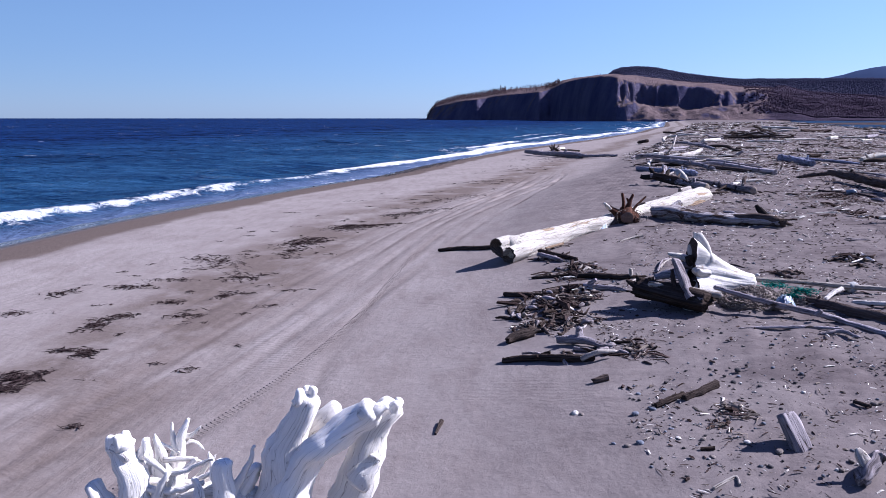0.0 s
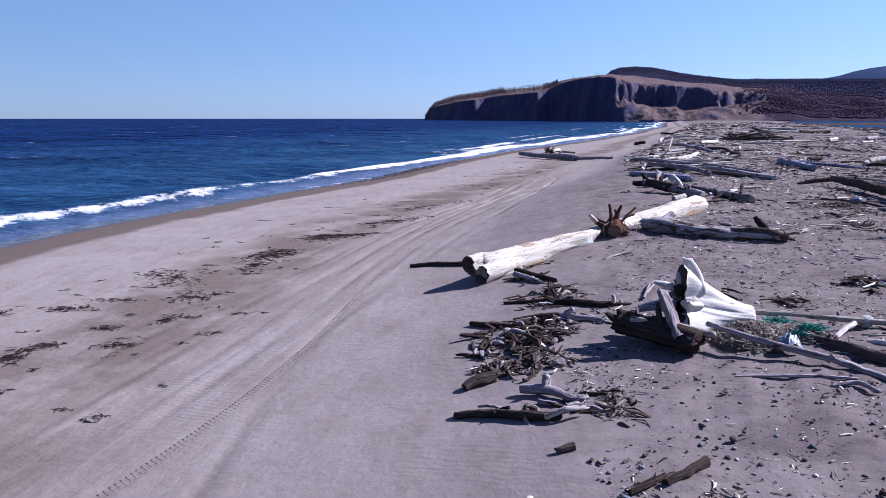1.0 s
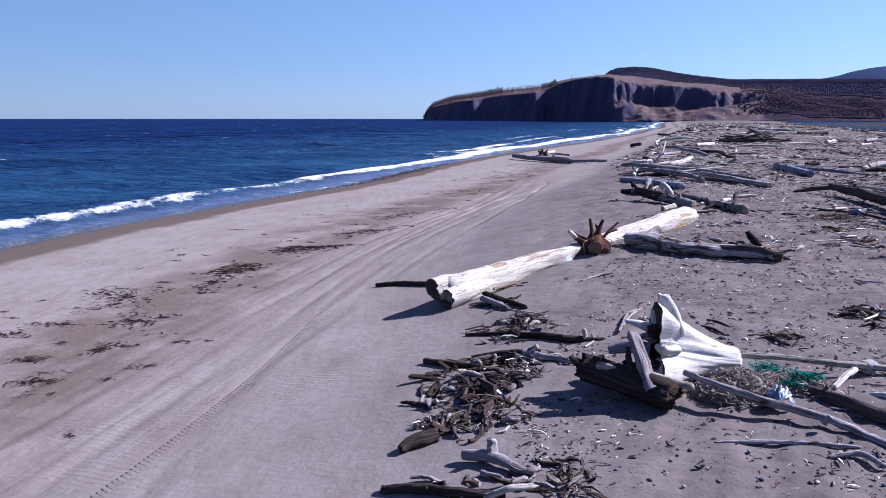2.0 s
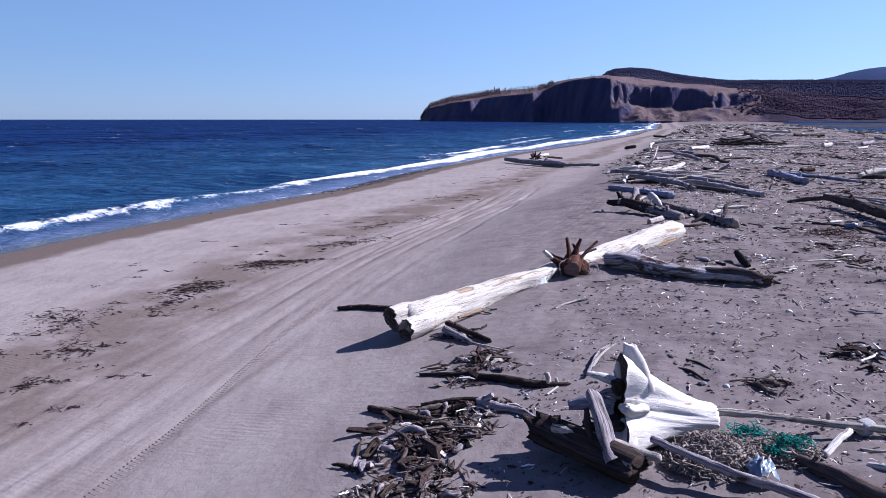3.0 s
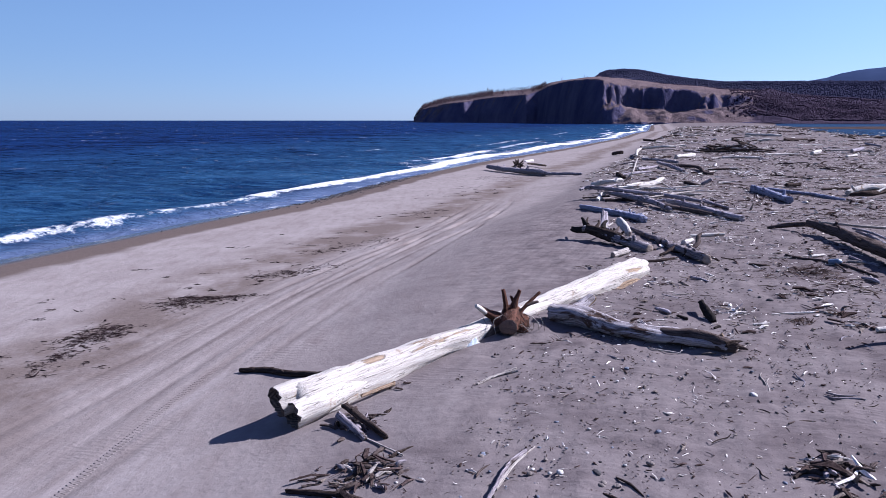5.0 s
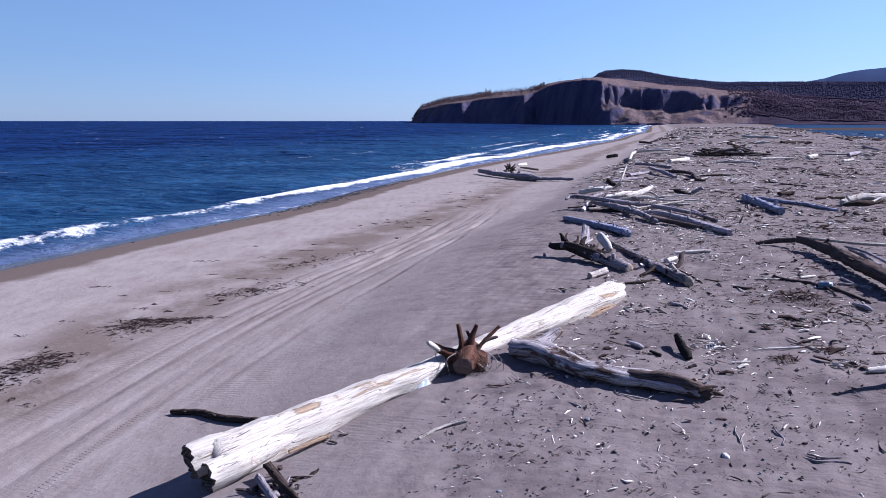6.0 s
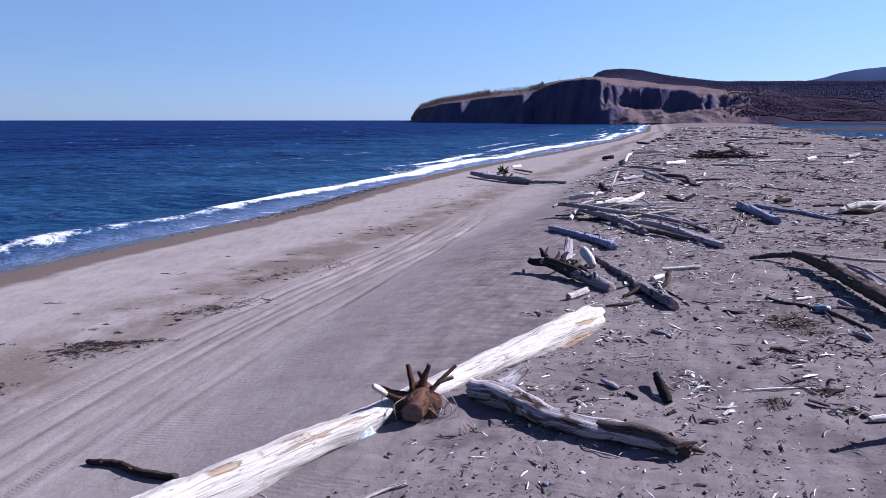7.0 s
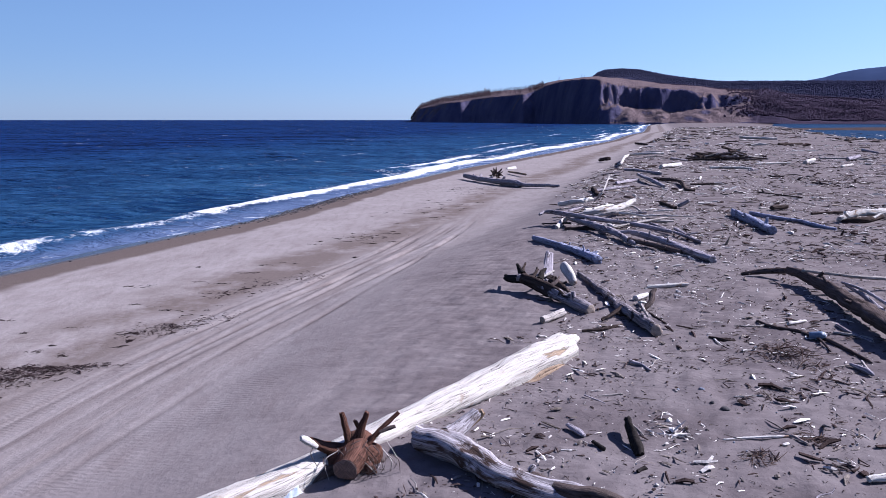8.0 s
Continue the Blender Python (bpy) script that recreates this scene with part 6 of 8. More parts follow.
log("dark_stick", "dark log near a white root", [(22.29, 38.11, 0.61, 0.061), (24.00, 38.60, 0.59, 0.062)], DARK, ("broken", "broken"))
log("bleached_root", "white twisted root plate with dark hollow", [(22.33, 35.97, 0.66, 0.114), (23.34, 36.45, 0.83, 0.155), (24.32, 36.71, 0.85, 0.136), (25.53, 37.32, 0.87, 0.119)], WHITE, ("broken", "broken"), branches=[([(22.46, 35.97, 0.56, 0.095), (23.38, 35.88, 0.62, 0.133), (24.64, 36.70, 0.65, 0.098)], DARK, ("broken", "broken"), "hollow"), ([(22.64, 35.91, 0.81, 0.076), (22.31, 35.59, 1.00, 0.056)], WHITE, ("open", "broken")), ([(23.88, 36.10, 0.68, 0.057), (24.45, 36.44, 0.83, 0.039)], WHITE, ("open", "broken"))])
log("dark_log", "dark grey log end over sand", [(13.86, 26.29, 0.45, 0.052), (14.38, 26.09, 0.57, 0.076), (14.96, 25.76, 0.66, 0.075)], BROWN, ("broken", "broken"))
log("dark_log", "thick dark weathered log propped on others", [(14.78, 25.51, 0.74, 0.099), (15.04, 25.04, 0.69, 0.133), (14.98, 24.10, 0.68, 0.149), (14.77, 22.62, 0.67, 0.168), (14.49, 21.10, 0.67, 0.191), (14.29, 19.56, 0.64, 0.206)], BROWN, ("broken", "broken"), branches=[([(15.10, 24.30, 0.68, 0.081), (15.35, 24.08, 0.58, 0.069), (15.34, 23.78, 0.48, 0.045)], DARK, ("open", "broken"))])
log("long_pole", "long pale pole lying on the logs", [(14.93, 25.00, 0.84, 0.042), (15.58, 24.78, 0.80, 0.048), (16.20, 24.54, 0.76, 0.047), (17.09, 24.50, 0.72, 0.047), (18.07, 24.60, 0.66, 0.047)], BONE, ("round", "round"))
log("grey_branch", "grey branch on the logs", [(15.35, 23.61, 0.77, 0.056), (15.10, 22.51, 0.77, 0.052), (14.70, 21.27, 0.78, 0.058)], SILVER, ("broken", "broken"))
log("grey_branch", "thin grey branch on the logs", [(15.14, 23.52, 0.87, 0.033), (15.18, 22.66, 0.87, 0.037), (14.97, 21.30, 0.83, 0.039)], SILVER, ("broken", "broken"))
log("long_branch", "long dark branch on sand", [(12.25, 21.81, 0.39, 0.025), (12.38, 21.40, 0.38, 0.039), (12.86, 20.99, 0.38, 0.038), (13.11, 20.35, 0.38, 0.041), (13.25, 19.26, 0.34, 0.034)], BROWN, ("broken", "point"), branches=[([(12.83, 20.94, 0.39, 0.028), (12.94, 20.49, 0.39, 0.028), (12.80, 19.81, 0.36, 0.018)], BROWN, ("open", "point"))])
log("thin_branch", "thin pale stick on sand", [(11.63, 21.54, 0.35, 0.015), (12.17, 21.49, 0.37, 0.018), (12.95, 21.77, 0.37, 0.015)], BONE, ("round", "point"))
log("pale_stick", "white split piece of driftwood", [(12.85, 21.58, 0.39, 0.040), (13.34, 21.79, 0.39, 0.030)], WHITE, ("broken", "point"))
log("grey_branch", "grey stick beside the big log", [(13.85, 21.44, 0.40, 0.039), (13.84, 20.79, 0.39, 0.038), (13.97, 20.32, 0.38, 0.036)], SILVER, ("broken", "broken"))
log("pale_stick", "pale stick beside the big log", [(13.54, 21.00, 0.37, 0.029), (13.89, 20.68, 0.39, 0.033), (14.08, 20.50, 0.38, 0.028)], BONE, ("broken", "broken"))
log("grey_branch", "grey log piece on sand", [(12.76, 19.07, 0.36, 0.033), (12.80, 18.72, 0.38, 0.057), (12.85, 18.54, 0.36, 0.040)], SILVER, ("broken", "broken"))
log("pale_stick", "pale stick beside a grey log", [(13.10, 19.28, 0.34, 0.025), (12.87, 18.66, 0.35, 0.024)], BONE, ("broken", "broken"))
log("grey_branch", "grey crooked branch on sand", [(8.70, 19.43, 0.30, 0.043), (8.88, 19.31, 0.28, 0.025), (8.95, 19.00, 0.29, 0.025)], SILVER, ("broken", "point"))
log("grey_branch", "grey piece of driftwood", [(7.00, 16.81, 0.23, 0.034), (7.12, 16.51, 0.25, 0.053), (7.19, 16.42, 0.23, 0.026)], SILVER, ("broken", "broken"))
log("thin_branch", "thin grey stick lying on sand", [(7.51, 17.96, 0.23, 0.014), (7.78, 17.64, 0.22, 0.013)], SILVER, ("round", "round"))
log("thin_branch", "thin pale stick lying on sand", [(7.75, 17.93, 0.23, 0.011), (8.15, 17.99, 0.24, 0.015)], BONE, ("round", "round"))
log("thin_branch", "long thin bleached stick on sand", [(9.19, 16.23, 0.26, 0.010), (9.70, 16.26, 0.28, 0.020), (10.19, 16.25, 0.29, 0.020), (10.57, 16.25, 0.28, 0.010)], WHITE, ("round", "point"))
log("thin_branch", "thin bleached stick on sand", [(10.00, 17.74, 0.29, 0.011), (10.48, 17.75, 0.30, 0.011)], WHITE, ("round", "round"))
log("bleached_log", "bleached white log lying on sand", [(10.55, 14.99, 0.31, 0.046), (10.82, 15.02, 0.32, 0.057), (11.22, 15.07, 0.32, 0.058)], WHITE, ("broken", "broken"))
log("dark_snag", "dark leaning snag standing in sand beside a white log", [(10.95, 14.56, 0.2, 0.085), (10.88, 14.52, 0.6, 0.075), (10.8, 14.46, 1.0, 0.06), (10.74, 14.42, 1.28, 0.04)], DARK, ("broken", "broken"))
log("charred_post", "black charred post leaning over sand, half sunk", [(7.85, 15.85, 0.20, 0.075), (7.85, 16.05, 0.27, 0.085), (7.86, 16.35, 0.35, 0.075), (7.86, 16.6, 0.42, 0.055)], CHAR, ("broken", "broken"))
log("dark_stick", "black charred chunk of wood on sand", [(7.27, 16.25, 0.23, 0.026), (7.37, 16.01, 0.23, 0.038)], CHAR, ("broken", "broken"))
log("dark_stick", "dark rotten chunk of wood", [(7.66, 15.34, 0.24, 0.030), (7.80, 15.43, 0.25, 0.036)], CHAR, ("broken", "broken"))
log("dark_stick", "dark flat stick on sand", [(10.77, 20.81, 0.33, 0.028), (11.03, 20.57, 0.34, 0.037), (11.21, 20.58, 0.33, 0.018)], DARK, ("round", "point"))
log("bleached_log", "white short log with a dark knot", [(10.72, 25.04, 0.38, 0.048), (11.27, 25.07, 0.41, 0.060), (11.88, 25.18, 0.42, 0.061)], WHITE, ("broken", "broken"))
log("grey_branch", "grey stranded branch on the flat", [(17.66, 55.30, 0.41, 0.125), (19.93, 57.59, 0.49, 0.098)], SILVER, ("broken", "broken"))
log("grey_log", "grey log far along the beach", [(21.36, 66.80, 0.58, 0.116), (22.32, 65.83, 0.55, 0.114), (23.03, 61.98, 0.56, 0.107)], SILVER, ("broken", "broken"))
log("grey_log", "grey log far along the beach", [(20.58, 59.87, 0.68, 0.103), (19.87, 54.67, 0.74, 0.124), (19.87, 51.62, 0.56, 0.116)], SILVER, ("broken", "broken"))
log("dark_log", "dark log far along the beach", [(20.90, 58.02, 0.53, 0.099), (21.77, 54.43, 0.68, 0.123), (20.62, 49.58, 0.58, 0.111), (20.97, 49.08, 0.59, 0.109)], BROWN, ("broken", "broken"))
log("bleached_stub", "white log with a dark end", [(25.50, 69.65, 0.63, 0.162), (28.25, 72.28, 0.66, 0.168)], WHITE, ("broken", "broken"))
log("dark_stick", "dark driftwood lump on the flat", [(16.75, 42.54, 0.55, 0.093), (16.76, 40.40, 0.58, 0.087)], DARK, ("broken", "broken"))
log("grey_branch", "dark grey root among driftwood", [(17.08, 40.92, 0.60, 0.089), (17.55, 40.70, 0.91, 0.088)], SILVER, ("broken", "broken"))
log("dark_log", "short dark log on the flat", [(21.07, 39.41, 0.71, 0.106), (22.05, 39.94, 0.69, 0.108)], DARK, ("broken", "broken"))
log("thin_branch", "thin dark branch on the flat", [(24.18, 47.64, 0.60, 0.048), (25.37, 44.73, 0.59, 0.037)], DARK, ("round", "round"))
log("bleached_stub", "white pipe-like log on the flat", [(41.72, 68.89, 0.67, 0.120), (43.88, 70.94, 0.69, 0.124)], WHITE, ("round", "round"))
log("bleached_stub", "white block of wood far off", [(41.38, 74.56, 0.73, 0.174), (43.60, 77.09, 0.75, 0.226)], WHITE, ("broken", "broken"))
log("dark_log", "grey root near the lagoon", [(48.23, 79.01, 0.75, 0.186), (51.53, 82.47, 0.86, 0.195)], SILVER, ("broken", "broken"))
log("bleached_log", "long white log far along the beach", [(77.85, 172.60, 0.65, 0.265), (78.43, 162.24, 0.66, 0.249), (80.91, 160.76, 0.58, 0.246)], WHITE, ("broken", "broken"))
log("bleached_log", "white log far along the shore", [(24.01, 78.09, 0.29, 0.115), (30.14, 97.85, 0.13, 0.175), (31.36, 92.14, 0.71, 0.137), (32.98, 91.73, 0.72, 0.136)], WHITE, ("broken", "broken"))
log("dark_stick", "dark root far along the shore", [(27.85, 103.30, -0.71, 0.248), (28.65, 101.43, -0.44, 0.273)], DARK, ("broken", "broken"))
log("dark_stick", "dark snag far along the shore", [(48.90, 159.35, -0.36, 0.244), (48.73, 150.53, -0.29, 0.184)], DARK, ("broken", "broken"))
log("dark_log", "dark log far off on sand", [(63.46, 124.65, 0.73, 0.189), (70.23, 129.71, 0.55, 0.197)], DARK, ("broken", "broken"))
log("grey_log", "blue-grey log near the lagoon", [(59.61, 95.15, 1.05, 0.142), (60.32, 92.77, 0.73, 0.111)], SILVER, ("broken", "broken"))
plank("broken_post", "weathered grey broken slab sticking out of sand", (2.11, 2.31, -0.13), (2.00, 2.52, 0.19), 0.21, 0.12, (0.5, -1, 0.3), SILVER, seed=3)
log("dark_stick", "dark bark-covered stick on sand", [(1.05, 3.51, -0.16, 0.030), (1.24, 3.60, -0.13, 0.040), (1.42, 3.71, -0.11, 0.036)], DARK, ("broken", "broken"))
log("dark_stick", "dark half-buried stick in sand", [(1.39, 3.59, -0.11, 0.040), (1.58, 3.69, -0.08, 0.045), (1.86, 3.87, -0.05, 0.052)], DARK, ("broken", "broken"))
log("bark_piece", "brown knot of wood on sand", [(0.55, 4.47, -0.26, 0.033), (0.74, 4.50, -0.22, 0.045)], BROWN, ("broken", "broken"))
log("thin_branch", "pale broken twig on the sand", [(1.04, 1.76, -0.16, 0.015), (1.28, 1.90, -0.13, 0.016), (1.27, 1.77, -0.13, 0.015)], BONE, ("broken", "broken"))
log("dark_stick", "dark flat bark on the sand", [(1.18, 2.46, -0.15, 0.021), (1.31, 2.45, -0.13, 0.021)], DARK, ("broken", "broken"))
log("dark_stick", "dark bit of bark on sand", [(-1.43, 3.69, -0.61, 0.015), (-1.36, 4.00, -0.59, 0.027)], DARK, ("broken", "broken"))
log("dark_stick", "dark stick by a pale stone", [(3.09, 3.25, 0.01, 0.019), (3.17, 3.09, 0.02, 0.023)], DARK, ("broken", "broken"))

# pale upturned root plate close to the path's beginning
wad = holder("bleached_rootwad", (-2.5, 0.6, -0.79))
W = (([(-2.57, 0.62, 0.01, 0.172), (-2.49, 0.62, 0.31, 0.164), (-2.39, 0.62, 0.68, 0.137), (-2.30, 0.62, 0.96, 0.103), (-2.24, 0.62, 1.15, 0.079)], "broken"),
    ([(-2.38, 0.78, 0.66, 0.123), (-2.21, 0.78, 0.88, 0.104), (-2.06, 0.78, 1.01, 0.052)], "broken"),
    ([(-2.36, 0.55, 0.46, 0.136), (-2.14, 0.55, 0.83, 0.117), (-1.93, 0.55, 1.00, 0.099), (-1.79, 0.55, 1.09, 0.084)], "broken"),
    ([(-2.05, 0.75, -0.08, 0.145), (-2.03, 0.75, 0.24, 0.137), (-1.94, 0.75, 0.47, 0.142), (-1.88, 0.75, 0.68, 0.126), (-1.78, 0.75, 0.87, 0.103), (-1.66, 0.75, 1.03, 0.075)], "broken"),
    ([(-1.90, 0.66, 0.53, 0.097), (-1.80, 0.66, 0.65, 0.054), (-1.79, 0.66, 0.71, 0.030)], "broken"),
    ([(-2.41, 0.60, 0.67, 0.042), (-2.45, 0.60, 0.77, 0.024), (-2.46, 0.60, 0.84, 0.015)], "round"),
    ([(-2.27, 0.58, 0.79, 0.047), (-2.18, 0.58, 0.83, 0.029), (-2.11, 0.58, 0.89, 0.018)], "round"),
    ([(-3.34, 0.50, 0.09, 0.097), (-3.38, 0.50, 0.38, 0.092), (-3.42, 0.50, 0.61, 0.091), (-3.46, 0.50, 0.78, 0.077), (-3.47, 0.50, 0.87, 0.073)], "broken"),
    ([(-3.41, 0.46, 0.79, 0.043), (-3.48, 0.46, 0.84, 0.026), (-3.53, 0.46, 0.86, 0.021)], "broken"),
    ([(-3.44, 0.56, 0.64, 0.061), (-3.35, 0.56, 0.78, 0.039), (-3.32, 0.56, 0.87, 0.030)], "broken"),
    ([(-3.47, 0.42, 0.34, 0.060), (-3.55, 0.42, 0.48, 0.058), (-3.64, 0.42, 0.61, 0.051)], "broken"),
    ([(-3.28, 0.70, 0.43, 0.077), (-3.31, 0.70, 0.63, 0.047), (-3.32, 0.70, 0.81, 0.018)], "point"),
    ([(-3.27, 0.80, 0.44, 0.079), (-3.21, 0.80, 0.67, 0.048), (-3.17, 0.80, 0.82, 0.032), (-3.12, 0.80, 0.91, 0.016)], "broken"),
    ([(-3.21, 0.78, 0.70, 0.030), (-3.23, 0.78, 0.80, 0.018), (-3.23, 0.78, 0.88, 0.009)], "point"),
    ([(-3.19, 0.84, 0.75, 0.023), (-3.12, 0.84, 0.77, 0.016), (-3.06, 0.84, 0.83, 0.009)], "point"),
    ([(-3.20, 0.84, 0.71, 0.021), (-3.11, 0.84, 0.72, 0.014), (-3.05, 0.84, 0.67, 0.009)], "point"),
    ([(-3.19, 0.76, 0.68, 0.018), (-3.26, 0.76, 0.72, 0.011), (-3.31, 0.76, 0.75, 0.007)], "point"),
    ([(-3.35, 0.60, 0.54, 0.027), (-3.09, 0.60, 0.53, 0.022), (-2.87, 0.60, 0.63, 0.015)], "broken"),
    ([(-3.26, 0.68, 0.66, 0.020), (-3.11, 0.68, 0.67, 0.018), (-3.00, 0.68, 0.65, 0.011)], "broken"),
    ([(-3.32, 0.52, 0.77, 0.022), (-3.14, 0.52, 0.65, 0.020), (-2.86, 0.52, 0.76, 0.011)], "round"),
    ([(-3.39, 0.50, 0.58, 0.030), (-3.17, 0.50, 0.53, 0.026), (-2.93, 0.50, 0.59, 0.017)], "broken"),
    ([(-3.42, 0.60, 0.25, 0.099), (-3.31, 0.60, 0.42, 0.089), (-3.07, 0.60, 0.45, 0.080), (-2.85, 0.60, 0.47, 0.084), (-2.59, 0.60, 0.33, 0.098)], "round"),
    ([(-2.79, 0.48, 0.20, 0.083), (-2.78, 0.48, 0.59, 0.067), (-2.79, 0.48, 0.74, 0.054)], "broken"),
    ([(-2.77, 0.50, 0.48, 0.039), (-2.66, 0.50, 0.64, 0.026), (-2.60, 0.50, 0.75, 0.019), (-2.57, 0.50, 0.86, 0.013)], "round"),
    ([(-2.75, 0.62, 0.31, 0.072), (-2.67, 0.62, 0.51, 0.060), (-2.59, 0.62, 0.65, 0.038)], "broken"),
    ([(-2.99, 0.70, 0.40, 0.055), (-2.94, 0.70, 0.55, 0.029), (-2.95, 0.70, 0.69, 0.013)], "point"),
    ([(-3.08, 0.72, 0.47, 0.027), (-2.98, 0.72, 0.60, 0.016), (-2.92, 0.72, 0.67, 0.009)], "point"),
    ([(-3.15, 0.66, 0.45, 0.050), (-3.11, 0.66, 0.58, 0.031), (-3.03, 0.66, 0.68, 0.018)], "broken"),
    ([(-3.22, 0.56, 0.35, 0.066), (-3.15, 0.56, 0.54, 0.053), (-3.13, 0.56, 0.64, 0.035)], "broken"),
    ([(-3.45, 0.80, 0.50, 0.037), (-3.41, 0.80, 0.62, 0.021), (-3.42, 0.80, 0.71, 0.011)], "point"),
    ([(-2.96, 0.45, 0.38, 0.056), (-2.93, 0.45, 0.54, 0.039), (-2.97, 0.45, 0.65, 0.019)], "broken"),
    ([(-3.27, 0.50, 0.42, 0.048), (-3.21, 0.50, 0.58, 0.030), (-3.16, 0.50, 0.66, 0.017)], "broken"))
for k, (pts, e) in enumerate(W):
    worn = [q if i < len(pts) - 1 else (*q[:3], q[3] * 1.12) for i, q in enumerate(pts)] if pts[-1][3] > 0.045 else pts
    limb = part("root", tube(worn, 20 if worn[0][3] > 0.05 else None, 120 + k, 0.34, 0.08, ("round", "round" if e == "broken" else e), 0.5, 0.35), ROOTWHITE, wad)
    if pts[-1][3] > 0.07:
        # knobbed, worn stubs where the root broke off
        tip, way_on = Vector(pts[-1][:3]), (Vector(pts[-1][:3]) - Vector(pts[-2][:3])).normalized()
        for j in range(3):
            o = Vector((math.sin(2.1 * j + k), math.cos(1.7 * j + k), 0.3)) * pts[-1][3] * 0.55
            a, e2 = tip + o - way_on * pts[-1][3] * 0.4, tip + o * 1.1 + way_on * pts[-1][3] * (0.55 + 0.25 * math.sin(j + k))
            part("knob", tube([(*a, pts[-1][3] * 0.55), (*e2, pts[-1][3] * 0.38)], 12, 700 + 5 * k + j, 0.45, 0.1, ("round", "round"), 0.3, 0.5), ROOTWHITE, limb)
base = Vector(wad.location)
part("root", tube([(base.x - 0.9, base.y - 0.2, base.z + 0.1, 0.2), (base.x - 0.2, base.y - 0.1, base.z + 0.45, 0.3), (base.x + 0.7, base.y, base.z + 0.1, 0.25)], None, 170, 0.2, 0.1, ("round", "round"), 0.5), ROOTWHITE, wad)
tagged(wad, "bleached white upturned root plate standing on sand", "rootwad")


# far dark heap of driftwood
rng = random.Random(17)
for k in range(62):
    x, y = 36.5 + rng.gauss(0, 1.8), 81.5 + rng.gauss(0, 0.9)
    ln, r, a = rng.uniform(0.9, 3.2), rng.uniform(0.05, 0.15), rng.uniform(-0.8, 0.9)
    z = gz(x, y) + r + 1.15 * rng.random() * max(0, 1 - abs(x - 36.5) / 3.5)
    d = Vector((math.cos(a), math.sin(a), rng.uniform(-0.3, 0.35))) * ln / 2
    log("heaped_log", "dark driftwood log in a far heap", [(x - d.x, y - d.y, max(z - d.z, gz(x, y) + r), r), (x + d.x, y + d.y, max(z + d.z, gz(x, y) + r), r * 0.6)], rng.choice((DARK, DARK, DARK, BROWN, DARK, SILVER, BONE)), group="far heap of logs")
# pale and dark logs strewn far along the beach
for k in range(80):
    y = rng.uniform(38, 260)
    x = float(shore_x(y)) + rng.uniform(18, 24 + 0.35 * y)
    ln, r, a = rng.uniform(0.8, 4.0), rng.uniform(0.03, 0.11), rng.gauss(0.2, 0.8)
    d = Vector((math.cos(a), math.sin(a), 0)) * ln / 2
    m, w = rng.choice(((SILVER, "grey stranded log far along the beach"), (WHITE, "bleached stranded log far along the beach"), (DARK, "dark stranded log far along the beach"), (BONE, "pale stranded log far along the beach")))
    log("stranded_log", w, [(x - d.x, y - d.y, gz(x - d.x, y - d.y) + 0.8 * r, r), (x, y + rng.uniform(-.1, .1), gz(x, y) + r, r), (x + d.x, y + d.y, gz(x + d.x, y + d.y) + 0.7 * r, r * 0.7)], m, group="stranded logs along the beach")


# ---- litter: twigs, weed, stones ----


def slivers(rng, n, place, length, radius, bent=0.25, lift=0.1, flat=0.5):
    """Many thin six-sided splinters; place(rng) gives x, y and how high it may lie."""
    V, F = [], []
    for _ in range(n):
        x, y, top = place(rng)
        ln = length * rng.choice((0.25, 0.35, 0.5, 0.7, 1.0, 1.0, 1.5, 2.2)) * rng.uniform(0.7, 1.2)
        r = radius * rng.choice((0.4, 0.5, 0.7, 0.8, 1.0, 1.3, 2.0)) * rng.uniform(0.8, 1.2) * (0.7 + 0.4 * min(ln / length, 1.2))
        yaw = rng.gauss(0.3, 1.25)
        z = gz(x, y) + r * 0.6 + top * rng.random() ** 2
        pitch = rng.gauss(0, lift) + (rng.gauss(0, 0.55) if top > 0.03 and rng.random() < 0.4 else 0)
        d = Vector((math.cos(yaw) * math.cos(pitch), math.sin(yaw) * math.cos(pitch), math.sin(pitch)))
        s = d.cross(Vector((0, 0, 1))).normalized()
        u = s.cross(d)
        k = s * rng.uniform(-bent, bent) * ln * 0.5 + u * rng.uniform(0, 0.08) * ln
        w, h = r * rng.uniform(0.7, 1.6), r * rng.uniform(flat, 1.0)
        c = Vector((x, y, z))
        base = len(V)
        for t, f in ((-0.5, rng.uniform(0.3, 0.9)), (0.02, 1.0), (0.5, rng.uniform(0.15, 0.8))):
            m = c + d * ln * t + k * (1 - 4 * t * t)
            tw = rng.uniform(-0.4, 0.4)
            for a in (0.3, 1.9, 3.5, 5.1):
                V.append(m + (s * math.cos(a + tw) * w + u * math.sin(a + tw) * h) * f)
        for q in (0, 4):
            for j in range(4):
                F.append((base + q + j, base + q + (j + 1) % 4, base + q + 4 + (j + 1) % 4, base + q + 4 + j))
        F.append((base, base + 3, base + 2, base + 1))
        F.append((base + 8, base + 9, base + 10, base + 11))
    return V, F


def stuff(name, geo, material, label, category, smooth=False):
    ob = part(name, geo, material, smooth=smooth)
    return tagged(ob, label, category, kind="stuff")


PILES = [0]


